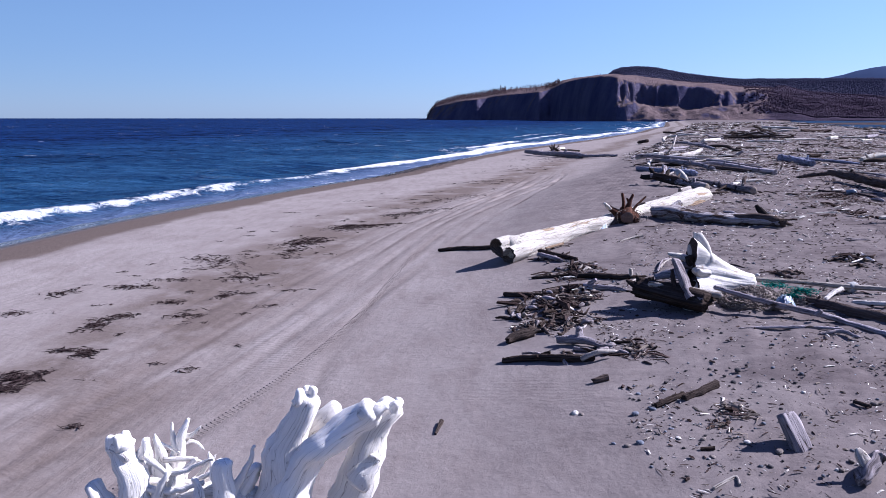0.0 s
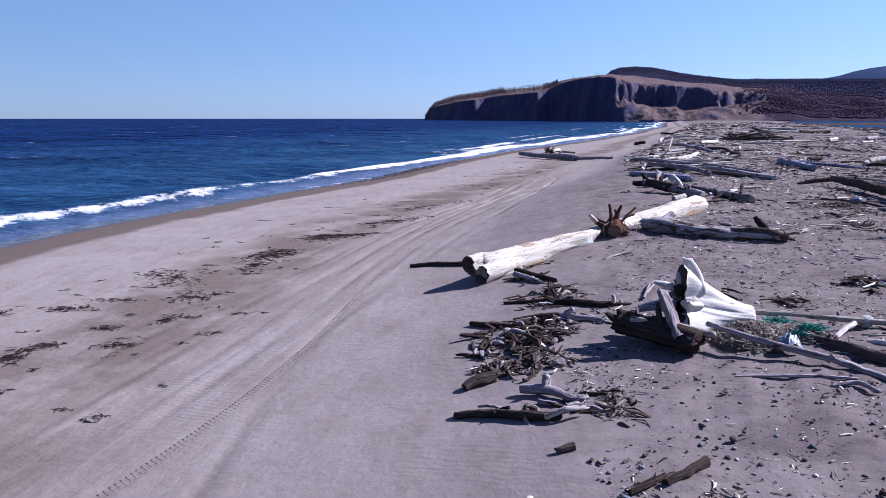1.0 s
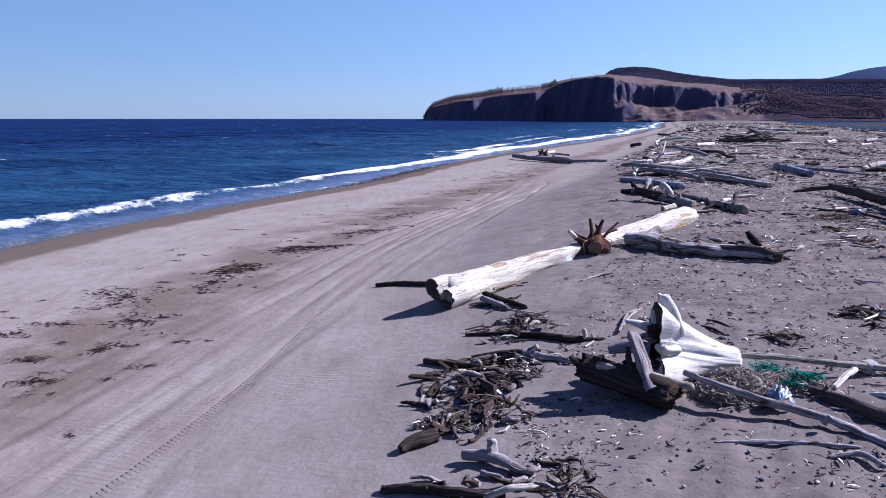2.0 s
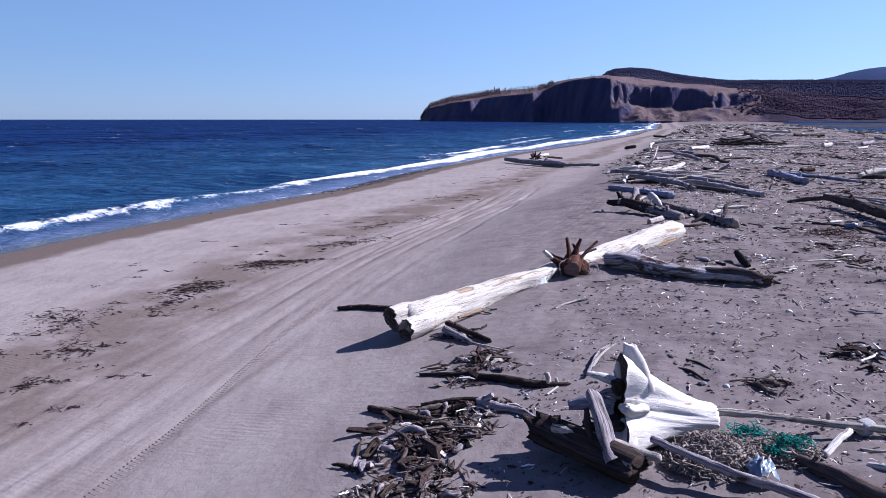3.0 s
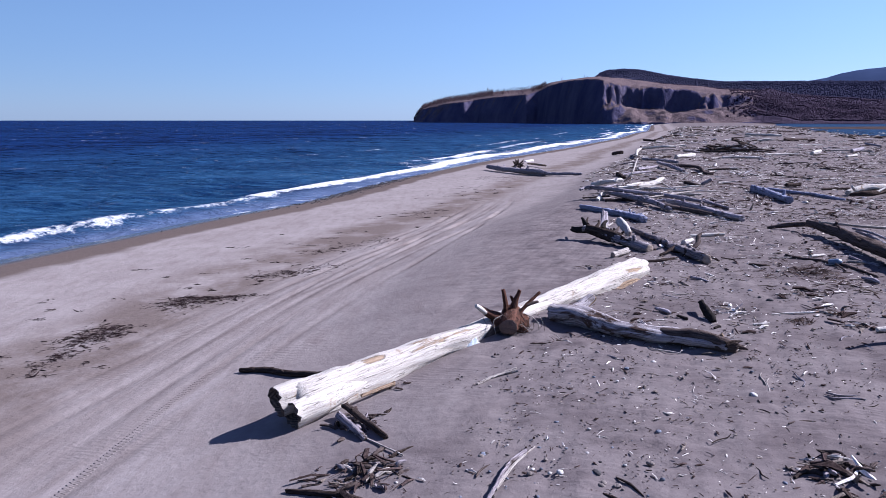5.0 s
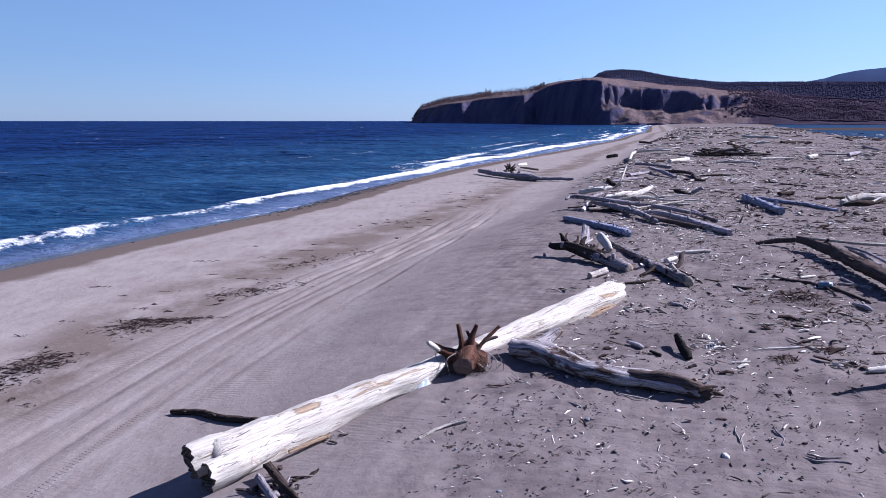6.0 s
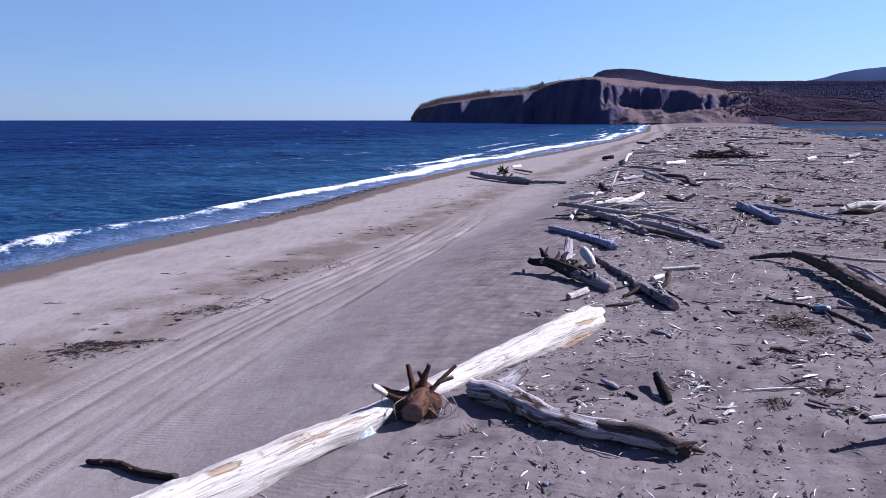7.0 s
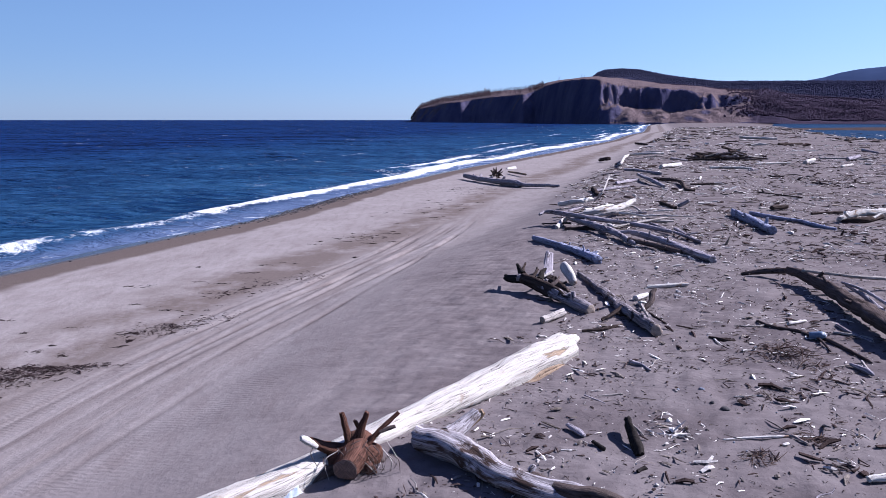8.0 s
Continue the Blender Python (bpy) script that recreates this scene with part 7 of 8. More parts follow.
def twig_pile(label, cx, cy, rx, ry, n, length, radius, mats, high):
    PILES[0] += 1
    rng = random.Random(PILES[0])

    def place(r):
        a, q = r.uniform(0, 6.283), r.random() ** 0.62
        q *= 1 + 0.3 * math.sin(3 * a + PILES[0]) + 0.2 * math.sin(5 * a)
        return cx + rx * q * math.cos(a), cy + ry * q * math.sin(a), high * max(0, 1 - q)

    for k, m in enumerate(mats):
        count = int(0.7 * n * (0.62, 0.26, 0.12)[k])
        V, F = slivers(rng, int(count * 0.6), place, length * 0.7, radius * 0.75, 0.5)
        v, f = slivers(rng, int(count * 0.2) + 1, place, length * 0.75, radius * 1.9, 0.5, 0.2, 0.5)
        stuff("twig_pile", (V + v, F + [tuple(i + len(V) for i in g) for g in f]), m, label, "twigs")


def weed_heap(label, cx, cy, rx, ry, high, share=1.0):
    rng = random.Random(int(cx * 100))

    def place(r):
        a, q = r.uniform(0, 6.283), r.random() ** 0.6
        return cx + rx * q * math.cos(a), cy + ry * q * math.sin(a), high * (1 - q)

    stuff("weed_heap", slivers(rng, int(260 * share), place, 0.22, 0.004, 0.5, 0.35), STRAW, label, "weed")
    stuff("weed_heap", slivers(rng, int(80 * share), place, 0.2, 0.006, 0.5, 0.4), WEED, label, "weed")


WRACK = ([], [])


def wrack(cx, cy, rx, ry, n):
    """Strips and flakes of dried weed along the tide line."""
    rng = random.Random(int(cx * 77 + cy * 13))

    def place(r):
        a, q = r.uniform(0, 6.283), r.random() ** 0.8 * 1.15
        q *= 1 + 0.35 * math.sin(4 * a + cx)
        return cx + rx * q * math.cos(a), cy + ry * q * math.sin(a), 0.029 * (1 - min(q, 1))

    V, F = slivers(rng, int(n * 3.0) + 1, place, 0.12, 0.0062, 0.9, 0.14, 0.3)
    b = len(WRACK[0])
    WRACK[0].extend(V)
    WRACK[1].extend(tuple(i + b for i in f) for f in F)


def pebble(rng, c, r, rough=0.12, fine=2):
    """An uneven rounded stone."""
    bm = bmesh.new()
    bmesh.ops.create_icosphere(bm, subdivisions=fine, radius=1)
    o = Vector((rng.uniform(0, 99), 0, 0))
    sx, sy, sz = r * rng.uniform(0.9, 1.35), r * rng.uniform(0.75, 1.1), r * rng.uniform(0.45, 0.75)
    q = Matrix.Rotation(rng.uniform(0, 6.3), 3, "Z")
    V = []
    for v in bm.verts:
        k = 1 + rough * 2 * noise.noise(v.co * 0.9 + o) + rough * noise.noise(v.co * 2.3 + o)
        V.append(Vector(c) + q @ Vector((v.co.x * sx * k, v.co.y * sy * k, v.co.z * sz * k)))
    F = [tuple(v.index for v in f.verts) for f in bm.faces]
    bm.free()
    return V, F


def stone_tone(name, a, c):
    return plain_material(name, a, c, 30, 0.75)


STONES = [stone_tone("blue_grey_stone", (0.07, 0.078, 0.10), (0.13, 0.14, 0.165)), stone_tone("brown_grey_stone", (0.075, 0.064, 0.06), (0.15, 0.13, 0.12)),
          stone_tone("pale_stone", (0.22, 0.21, 0.2), (0.36, 0.345, 0.33)), stone_tone("dark_stone", (0.025, 0.024, 0.026), (0.065, 0.06, 0.06))]
STONE_WORDS = ["smooth blue-grey beach stone half sunk in sand", "brownish grey beach stone lying on sand", "pale rounded beach stone lying on sand", "dark rounded beach stone lying on sand"]


def stone(x, y, r):
    rng = random.Random(int(x * 1000 + y * 77))
    k = rng.choice((0, 0, 1, 1, 2, 3))
    ob = part("beach_stone", pebble(rng, (x, y, gz(x, y) + 0.12 * r), 0.72 * r), STONES[k])
    tagged(ob, STONE_WORDS[k], "stone", "stones on the beach")


def among(rng, y0, y1, u0, u1):
    y = rng.uniform(y0, y1)
    return float(shore_x(y)) + rng.uniform(u0, u1), y


def clumped(rng, y0, y1, u0, u1, scale, bar):
    """A place on the top of the beach where litter gathers."""
    for _ in range(60):
        x, y = among(rng, y0, y1, u0, u1)
        v = noise.fractal((x * scale, y * scale * 0.7, 3.3), 0.9, 2.0, 4)
        least = float(np.interp(y, (0, 10, 14, 17, 20, 28, 36, 45, 60), (19.0, 19.8, 21.0, 22.2, 23.8, 24.6, 22.8, 19.5, 17.0)))
        if v + rng.uniform(-0.45, 0.45) > bar and x - float(shore_x(y)) > least + 0.7 * math.sin(y * 1.7) + 0.5 * math.sin(y * 4.1):
            return x, y, 0.015
    return x + 6.0, y, 0.0


def build_scatter():
    rng = random.Random(21)
    zones = ((3600, 0, 13, 19.4, 28, 0.5, -0.1, 0.065, 0.006), (6500, 12, 34, 20.5, 50, 0.9, -0.25, 0.045, 0.0075), (6000, 13, 30, 20.5, 46, 0.4, -0.08, 0.095, 0.0085), (11500, 28, 60, 20, 66, 0.3, -0.1, 0.18, 0.0145), (4200, 15, 40, 21, 58, 0.55, 0.05, 0.20, 0.016), (4500, 36, 95, 17, 84, 0.25, 0.0, 0.42, 0.030), (6000, 55, 130, 18, 95, 0.15, -0.1, 0.30, 0.030),
             (2200, 120, 420, 14, 90, 0.05, -0.1, 1.1, 0.11))
    for mat, name, words, share, fat in ((CHIPS_DARK, "dark_chips", "dark wood chips and twigs strewn over sand", 0.46, 1.0), (CHIPS, "grey_chips", "grey wood chips strewn over sand", 0.36, 1.0),
                                         (CHIPS_PALE, "pale_chips", "bleached wood chips strewn over sand", 0.32, 0.9)):
        V, F = [], []
        for n, y0, y1, u0, u1, sc, bar, ln, r in zones:
            v, f = slivers(rng, int(n * share), lambda q: clumped(q, y0, y1, u0, u1, sc, bar), ln, r * fat, 0.14, 0.1)
            b = len(V)
            V += v
            F += [tuple(i + b for i in g) for g in f]
        stuff(name, (V, F), mat, words, "wood chips")
    # fine crumbs close to the walk
    V, F = slivers(rng, 19000, lambda q: clumped(q, 0, 27, 19.3, 42, 0.6, -0.2), 0.035, 0.0065, 0.3, 0.1)
    stuff("wood_crumbs", (V, F), CHIPS_DARK, "fine dark crumbs of wood and bark on sand", "wood chips")
    # pebbles
    for k in range(4):
        V, F = [], []
        for _ in range((800, 800, 300, 1000)[k]):
            x, y, _h = clumped(rng, 0, rng.choice((10, 30)), 19.4, rng.choice((26, 36)), 0.35, -0.1)
            r = rng.uniform(0.007, 0.024) * rng.choice((0.7, 1.0, 1.0, 1.3))
            v, f = pebble(rng, (x, y, gz(x, y) + 0.15 * r), r, 0.16, 1)
            b = len(V)
            V += v
            F += [tuple(i + b for i in g) for g in f]
        stuff("pebbles", (V, F), STONES[k], "small beach pebbles strewn on sand", "pebbles", True)
    # bank of dark shingle at the water's edge
    V, F = [], []
    for _ in range(900):
        y = rng.gauss(62, 7)
        x = float(edge_x(y)) + rng.gauss(0.9, 0.55)
        r = rng.uniform(0.03, 0.075)
        v, f = pebble(rng, (x, y, gz(x, y) + 0.1 * r), r)
        b = len(V)
        V += v
        F += [tuple(i + b for i in g) for g in f]
    stuff("shingle", (V, F), STONES[3], "bank of dark wet shingle at the water's edge", "shingle", True)
    # stray weed on the lower beach
    for _ in range(130):
        x, y = among(rng, 2, 60, 6.5, 13)
        wrack(x, y, rng.uniform(0.05, 0.4), rng.uniform(0.03, 0.15), rng.choice((2, 3, 5, 9)))


build_scatter()


def build_sticks():
    """Loose sticks, each a thing of its own."""
    rng = random.Random(31)
    kinds = ((SILVER, "grey weathered driftwood stick lying on sand"), (BONE, "pale driftwood stick lying on sand"), (DARK, "dark rotten stick lying on sand"), (BONE, "pale driftwood stick lying on sand"),
             (BROWN, "brown driftwood stick lying on sand"))
    protos = []
    for k in range(15):
        mat, words = kinds[k % 5]
        ln, r = rng.uniform(0.16, 0.62), rng.uniform(0.006, 0.017)
        c = [rng.uniform(-0.08, 0.08) * ln for _ in range(3)]
        g = tube([(-ln / 2, 0, r, r * 0.8), (-ln / 6, c[0], r, r), (ln / 5, c[1], r * 1.2, r * 0.9), (ln / 2, c[2], r, r * 0.5)], 6, 300 + k, 0.2, 0.12, (rng.choice(("broken", "round")), rng.choice(("broken", "point"))))
        ob = part("driftwood_stick", g, mat)
        tagged(ob, words, "driftwood", "loose sticks on the beach")
        protos.append(ob)
    spots = []
    for n, y0, y1, u0, u1, bar in ((80, 3, 16, 20.8, 31, 0.05), (120, 14, 36, 21, 44, 0.0)):
        spots += [clumped(rng, y0, y1, u0, u1, 0.4, bar) for _ in range(n)]
    for i, (x, y, _h) in enumerate(spots):
        m = Matrix.Translation((x, y, gz(x, y) - 0.004)) @ Matrix.Rotation(rng.gauss(0.35, 1.0), 4, "Z") @ Matrix.Rotation(rng.uniform(-0.06, 0.06), 4, "Y")
        if i < len(protos):
            protos[i].matrix_world = m
        else:
            o = protos[rng.randrange(len(protos))]
            copy_thing(o, m)


build_sticks()


def broken_pieces():
    """Chunks of bark, root and split wood that lie in the twig drifts, each a thing of its own."""
    rng = random.Random(77)
    kinds = ((DARK, "dark rotten chunk of wood in a drift of twigs"), (MOTTLE, "grey split piece of wood in a drift of twigs"), (BROWN, "brown piece of bark in a drift of twigs"), (BONE, "pale broken piece of wood in a drift of twigs"))
    protos = []
    for k in range(16):
        mat, words = kinds[(0, 0, 1, 2, 2, 3, 0, 1)[k % 8]]
        ln, r = rng.uniform(0.16, 0.55), rng.uniform(0.016, 0.036)
        c = [rng.uniform(-0.16, 0.16) * ln for _ in range(3)]
        g = tube([(-ln / 2, 0, r, r * rng.uniform(0.4, 0.9)), (-ln / 6, c[0], r, r), (ln / 5, c[1], r * 1.3, r * rng.uniform(0.7, 1.2)), (ln / 2, c[2], r, r * rng.uniform(0.25, 0.7))], 9, 500 + k, 0.34, 0.22, ("broken", rng.choice(("broken", "point"))), 0.5)
        ob = part("wood_chunk", g, mat)
        protos.append(tagged(ob, words, "driftwood", "broken wood in the drifts"))
    spots = []
    for cx, cy, rx, ry, n, high in ((0.5, 8.2, 0.8, 1.1, 36, 0.12), (0.7, 7.15, 0.55, 0.55, 24, 0.08), (0.2, 7.2, 0.45, 0.4, 10, 0.04), (1.3, 5.4, 0.3, 0.4, 12, 0.05), (0.5, 5.6, 0.7, 0.35, 14, 0.06), (1.5, 10.8, 0.7, 0.5, 22, 0.08), (1.2, 9.0, 0.6, 0.35, 18, 0.08), (1.25, 12.3, 0.45, 0.5, 14, 0.06), (6.94, 10.0, 0.5, 0.6, 18, 0.08), (5.2, 9.15, 0.35, 0.2, 7, 0.03), (9.8, 23.0, 0.6, 1.0, 10, 0.08), (8.1, 26.6, 0.5, 0.9, 8, 0.08)):
        for _ in range(n):
            a, q = rng.uniform(0, 6.283), rng.random() ** 0.6
            spots.append((cx + rx * q * math.cos(a), cy + ry * q * math.sin(a), high * (1 - q) * rng.random()))
    for i, (x, y, up) in enumerate(spots):
        m = Matrix.Translation((x, y, gz(x, y) - 0.006 + up)) @ Matrix.Rotation(rng.gauss(0.3, 1.2), 4, "Z") @ Matrix.Rotation(rng.gauss(0, 0.12 if up < 0.02 else 0.3), 4, "Y") @ Matrix.Rotation(rng.uniform(0, 6.28), 4, "X")
        if i < len(protos):
            protos[i].matrix_world = m
        else:
            copy_thing(protos[rng.randrange(len(protos))], m)


broken_pieces()

# ---- litter, wrack and stones, place by place ----
twig_pile("pile of dark twigs and splinters on sand", 0.48, 8.27, 0.75, 1.10, 330, 0.30, 0.0120, (CHIPS_DARK, CHIPS_DARK, CHIPS), 0.16)
twig_pile("scatter of dark twigs on sand", 0.12, 7.20, 0.47, 0.38, 110, 0.24, 0.0120, (CHIPS_DARK, CHIPS, CHIPS_PALE), 0.10)
twig_pile("pile of broken twigs on sand", 0.73, 7.17, 0.49, 0.62, 200, 0.22, 0.0110, (CHIPS_DARK, CHIPS, CHIPS_PALE), 0.12)
twig_pile("heap of curled dark roots", 1.36, 5.38, 0.25, 0.45, 110, 0.20, 0.0110, (CHIPS_DARK, CHIPS_DARK, CHIPS), 0.10)
twig_pile("drift of dark twigs beside a branch", 1.49, 10.85, 0.66, 0.49, 190, 0.30, 0.0120, (CHIPS_DARK, CHIPS_DARK, CHIPS), 0.14)
twig_pile("loose grey twigs on sand", 1.16, 10.08, 0.37, 0.19, 60, 0.24, 0.0110, (CHIPS_DARK, CHIPS, CHIPS_PALE), 0.08)
twig_pile("pile of mixed twigs and chips", 1.17, 8.96, 0.57, 0.34, 180, 0.30, 0.0120, (CHIPS_DARK, CHIPS, CHIPS_PALE), 0.14)
twig_pile("pile of dark sticks and bark", 0.73, 8.17, 0.59, 0.33, 230, 0.32, 0.0140, (CHIPS_DARK, CHIPS_DARK, CHIPS), 0.18)
twig_pile("pale and dark twigs on sand", 1.24, 8.42, 0.34, 0.19, 90, 0.26, 0.0110, (CHIPS_DARK, CHIPS, CHIPS_PALE), 0.10)
twig_pile("patch of brown wood splinters", 1.76, 3.23, 0.27, 0.26, 150, 0.16, 0.0080, (CHIPS, CHIPS_DARK, CHIPS_PALE), 0.06)
twig_pile("reddish dry weed scrap on sand", 1.54, 2.90, 0.11, 0.13, 40, 0.12, 0.0080, (STRAW, STRAW, CHIPS), 0.05)
twig_pile("tangle of grey and dark sticks", 6.94, 9.99, 0.41, 0.56, 90, 0.30, 0.0140, (CHIPS_DARK, CHIPS, CHIPS_PALE), 0.16)
twig_pile("dark twigs and weed on sand", 5.00, 9.18, 0.19, 0.20, 40, 0.24, 0.0120, (CHIPS_DARK, CHIPS_DARK, CHIPS), 0.08)
twig_pile("dark twigs by stones", 5.39, 9.14, 0.20, 0.20, 40, 0.22, 0.0130, (CHIPS_DARK, CHIPS_DARK, CHIPS), 0.08)
twig_pile("patch of bleached wood chips", 8.60, 16.57, 0.51, 0.52, 110, 0.24, 0.0120, (CHIPS_PALE, CHIPS, CHIPS_PALE), 0.07)
twig_pile("strip of dark twigs on sand", 10.72, 17.65, 0.73, 0.34, 130, 0.26, 0.0100, (CHIPS_DARK, CHIPS_DARK, CHIPS), 0.06)
twig_pile("mixed twigs on sand", 12.00, 18.05, 0.67, 0.64, 110, 0.28, 0.0110, (CHIPS_DARK, CHIPS, CHIPS_PALE), 0.08)
twig_pile("thin scatter of twigs", 10.91, 16.33, 0.66, 0.50, 110, 0.24, 0.0100, (CHIPS_DARK, CHIPS, CHIPS_PALE), 0.05)
twig_pile("thin scatter of twigs and chips", 10.51, 15.36, 0.45, 0.38, 80, 0.22, 0.0100, (CHIPS_DARK, CHIPS, CHIPS_PALE), 0.05)
twig_pile("spread of pale wood chips", 12.64, 28.64, 1.33, 2.17, 190, 0.34, 0.0130, (CHIPS_PALE, CHIPS, CHIPS_PALE), 0.07)
twig_pile("spread of sticks behind the log pile", 15.03, 31.95, 1.48, 2.23, 150, 0.40, 0.0150, (CHIPS_DARK, CHIPS, CHIPS_PALE), 0.10)
twig_pile("sticks around a bluish log", 17.83, 34.39, 1.54, 1.92, 130, 0.50, 0.0180, (CHIPS_DARK, CHIPS, CHIPS_PALE), 0.12)
twig_pile("sticks on the flat", 20.57, 32.35, 1.54, 3.16, 150, 0.45, 0.0160, (CHIPS_DARK, CHIPS, CHIPS_PALE), 0.12)
twig_pile("sticks and chips on the flat", 18.31, 29.18, 1.71, 2.14, 140, 0.40, 0.0140, (CHIPS_DARK, CHIPS, CHIPS_PALE), 0.10)
twig_pile("broken wood under the log pile", 14.31, 38.21, 1.73, 2.83, 150, 0.55, 0.0200, (CHIPS_PALE, CHIPS, CHIPS_PALE), 0.20)
twig_pile("twigs against a sawn log", 9.75, 22.97, 0.56, 1.06, 100, 0.30, 0.0120, (CHIPS_DARK, CHIPS, CHIPS_PALE), 0.15)
twig_pile("burnt twigs by a log", 8.13, 26.84, 0.47, 0.89, 40, 0.25, 0.0120, (CHIPS_DARK, CHIPS_DARK, CHIPS), 0.12)
twig_pile("twigs on sand by the dark log", 13.75, 22.68, 0.96, 1.34, 90, 0.30, 0.0120, (CHIPS_DARK, CHIPS, CHIPS_PALE), 0.08)
twig_pile("twigs and bark on sand", 11.30, 19.99, 0.65, 0.75, 70, 0.26, 0.0120, (CHIPS_DARK, CHIPS, CHIPS_PALE), 0.08)
twig_pile("pale chips on sand", 11.98, 24.08, 0.88, 1.10, 70, 0.30, 0.0130, (CHIPS_PALE, CHIPS, CHIPS_PALE), 0.06)
twig_pile("far spread of bleached wood bits", 23.43, 49.89, 4.15, 10.02, 260, 0.50, 0.0200, (CHIPS_PALE, CHIPS, CHIPS_PALE), 0.12)
twig_pile("far spread of driftwood bits", 31.09, 53.37, 4.12, 12.54, 200, 0.50, 0.0200, (CHIPS_DARK, CHIPS, CHIPS_PALE), 0.12)
twig_pile("far spread of pale wood", 17.71, 47.58, 1.92, 5.92, 120, 0.50, 0.0200, (CHIPS_PALE, CHIPS, CHIPS_PALE), 0.12)
twig_pile("dark sticks under the bleached log", 1.21, 12.34, 0.43, 0.52, 60, 0.30, 0.0140, (CHIPS_DARK, CHIPS_DARK, CHIPS), 0.10)
twig_pile("twigs beside the bleached log", 1.66, 13.68, 0.37, 0.23, 40, 0.25, 0.0110, (CHIPS_DARK, CHIPS, CHIPS_PALE), 0.06)
weed_heap("heap of dry brown weed", 11.88, 19.55, 0.62, 0.78, 0.28)
weed_heap("flat clump of dry brown weed", 9.46, 15.65, 0.26, 0.20, 0.04, 0.3)
weed_heap("flat scrap of dry weed", 10.48, 16.16, 0.26, 0.16, 0.03, 0.25)
wrack(-8.18, 16.29, 0.93, 1.28, 150)
wrack(-6.85, 14.14, 0.63, 0.57, 80)
wrack(-6.42, 19.21, 0.62, 1.15, 90)
wrack(-5.91, 19.55, 0.51, 0.46, 40)
wrack(-5.02, 22.33, 1.11, 0.76, 90)
wrack(-6.31, 17.84, 0.42, 0.64, 40)
wrack(-8.79, 14.03, 0.65, 0.22, 40)
wrack(-9.44, 13.28, 0.56, 0.28, 60)
wrack(-8.66, 9.91, 0.28, 0.43, 70)
wrack(-8.43, 10.54, 0.34, 0.20, 50)
wrack(-7.89, 8.11, 0.24, 0.22, 60)
wrack(-8.37, 8.31, 0.34, 0.15, 30)
wrack(-8.37, 6.95, 0.36, 0.29, 110)
wrack(-8.33, 6.45, 0.29, 0.17, 60)
wrack(-11.00, 12.79, 0.38, 0.42, 50)
wrack(-7.81, 11.62, 0.37, 0.17, 30)
wrack(-6.72, 12.12, 0.20, 0.30, 30)
wrack(-8.87, 16.81, 0.57, 0.60, 30)
wrack(-6.98, 10.47, 0.39, 0.19, 30)
wrack(-11.16, 11.02, 0.43, 0.24, 30)
wrack(-6.47, 19.29, 0.70, 0.58, 110)
wrack(-6.20, 20.02, 0.64, 0.37, 60)
wrack(-5.36, 22.41, 0.72, 0.46, 90)
wrack(-4.47, 22.88, 0.75, 0.32, 60)
wrack(-2.83, 26.18, 1.21, 0.91, 60)
wrack(-1.94, 26.93, 1.05, 0.76, 40)
wrack(-1.42, 31.52, 1.12, 1.31, 50)
wrack(1.36, 42.50, 1.38, 1.76, 50)
wrack(-5.02, 23.04, 0.82, 0.33, 110)
wrack(-3.79, 23.10, 0.79, 0.19, 60)
wrack(-3.74, 25.89, 0.61, 0.31, 50)
wrack(-2.76, 26.32, 0.77, 0.27, 50)
wrack(-2.52, 30.46, 0.86, 0.75, 40)
wrack(-0.16, 32.81, 1.08, 0.98, 40)
wrack(6.41, 68.16, 1.83, 3.17, 60)
wrack(8.83, 68.12, 2.08, 3.40, 90)
stone(0.67, 2.74, 0.052)
stone(0.80, 3.41, 0.057)
stone(0.18, 3.67, 0.052)
stone(0.25, 3.61, 0.039)
stone(0.54, 2.72, 0.046)
stone(1.05, 2.95, 0.035)
stone(1.28, 2.67, 0.040)
stone(1.24, 2.31, 0.038)
stone(1.65, 2.52, 0.039)
stone(0.84, 2.98, 0.030)
stone(0.42, 2.81, 0.029)
stone(1.86, 2.30, 0.064)
stone(2.21, 1.89, 0.040)
stone(2.38, 2.03, 0.041)
stone(3.29, 3.20, 0.048)
stone(2.31, 4.35, 0.056)
stone(2.11, 3.98, 0.047)
stone(2.35, 3.82, 0.039)
stone(0.97, 3.93, 0.040)
stone(1.29, 3.98, 0.034)
stone(1.01, 3.47, 0.044)
stone(4.26, 10.31, 0.086)
stone(4.31, 10.10, 0.049)
stone(4.43, 10.02, 0.042)
stone(3.85, 10.37, 0.065)
stone(4.41, 9.30, 0.057)
stone(3.80, 9.23, 0.057)
stone(4.27, 10.79, 0.045)
stone(2.97, 10.95, 0.054)
stone(4.95, 10.44, 0.058)
stone(3.54, 10.49, 0.044)
stone(3.73, 10.71, 0.037)
stone(4.04, 11.72, 0.042)
stone(4.27, 10.30, 0.085)
stone(2.94, 10.89, 0.063)
stone(3.49, 10.41, 0.051)
stone(4.27, 10.05, 0.050)
stone(4.65, 9.14, 0.068)
stone(4.36, 9.29, 0.061)
stone(4.46, 10.02, 0.058)
stone(5.30, 11.23, 0.046)
stone(5.51, 13.56, 0.063)
stone(6.11, 13.18, 0.060)
stone(6.02, 13.77, 0.064)
stone(5.58, 12.81, 0.043)
stone(7.05, 12.31, 0.082)
stone(5.22, 13.04, 0.044)
stone(9.65, 17.28, 0.101)
stone(9.54, 17.53, 0.056)
stone(9.56, 18.06, 0.069)
stone(9.17, 18.10, 0.039)
stone(10.77, 17.28, 0.064)
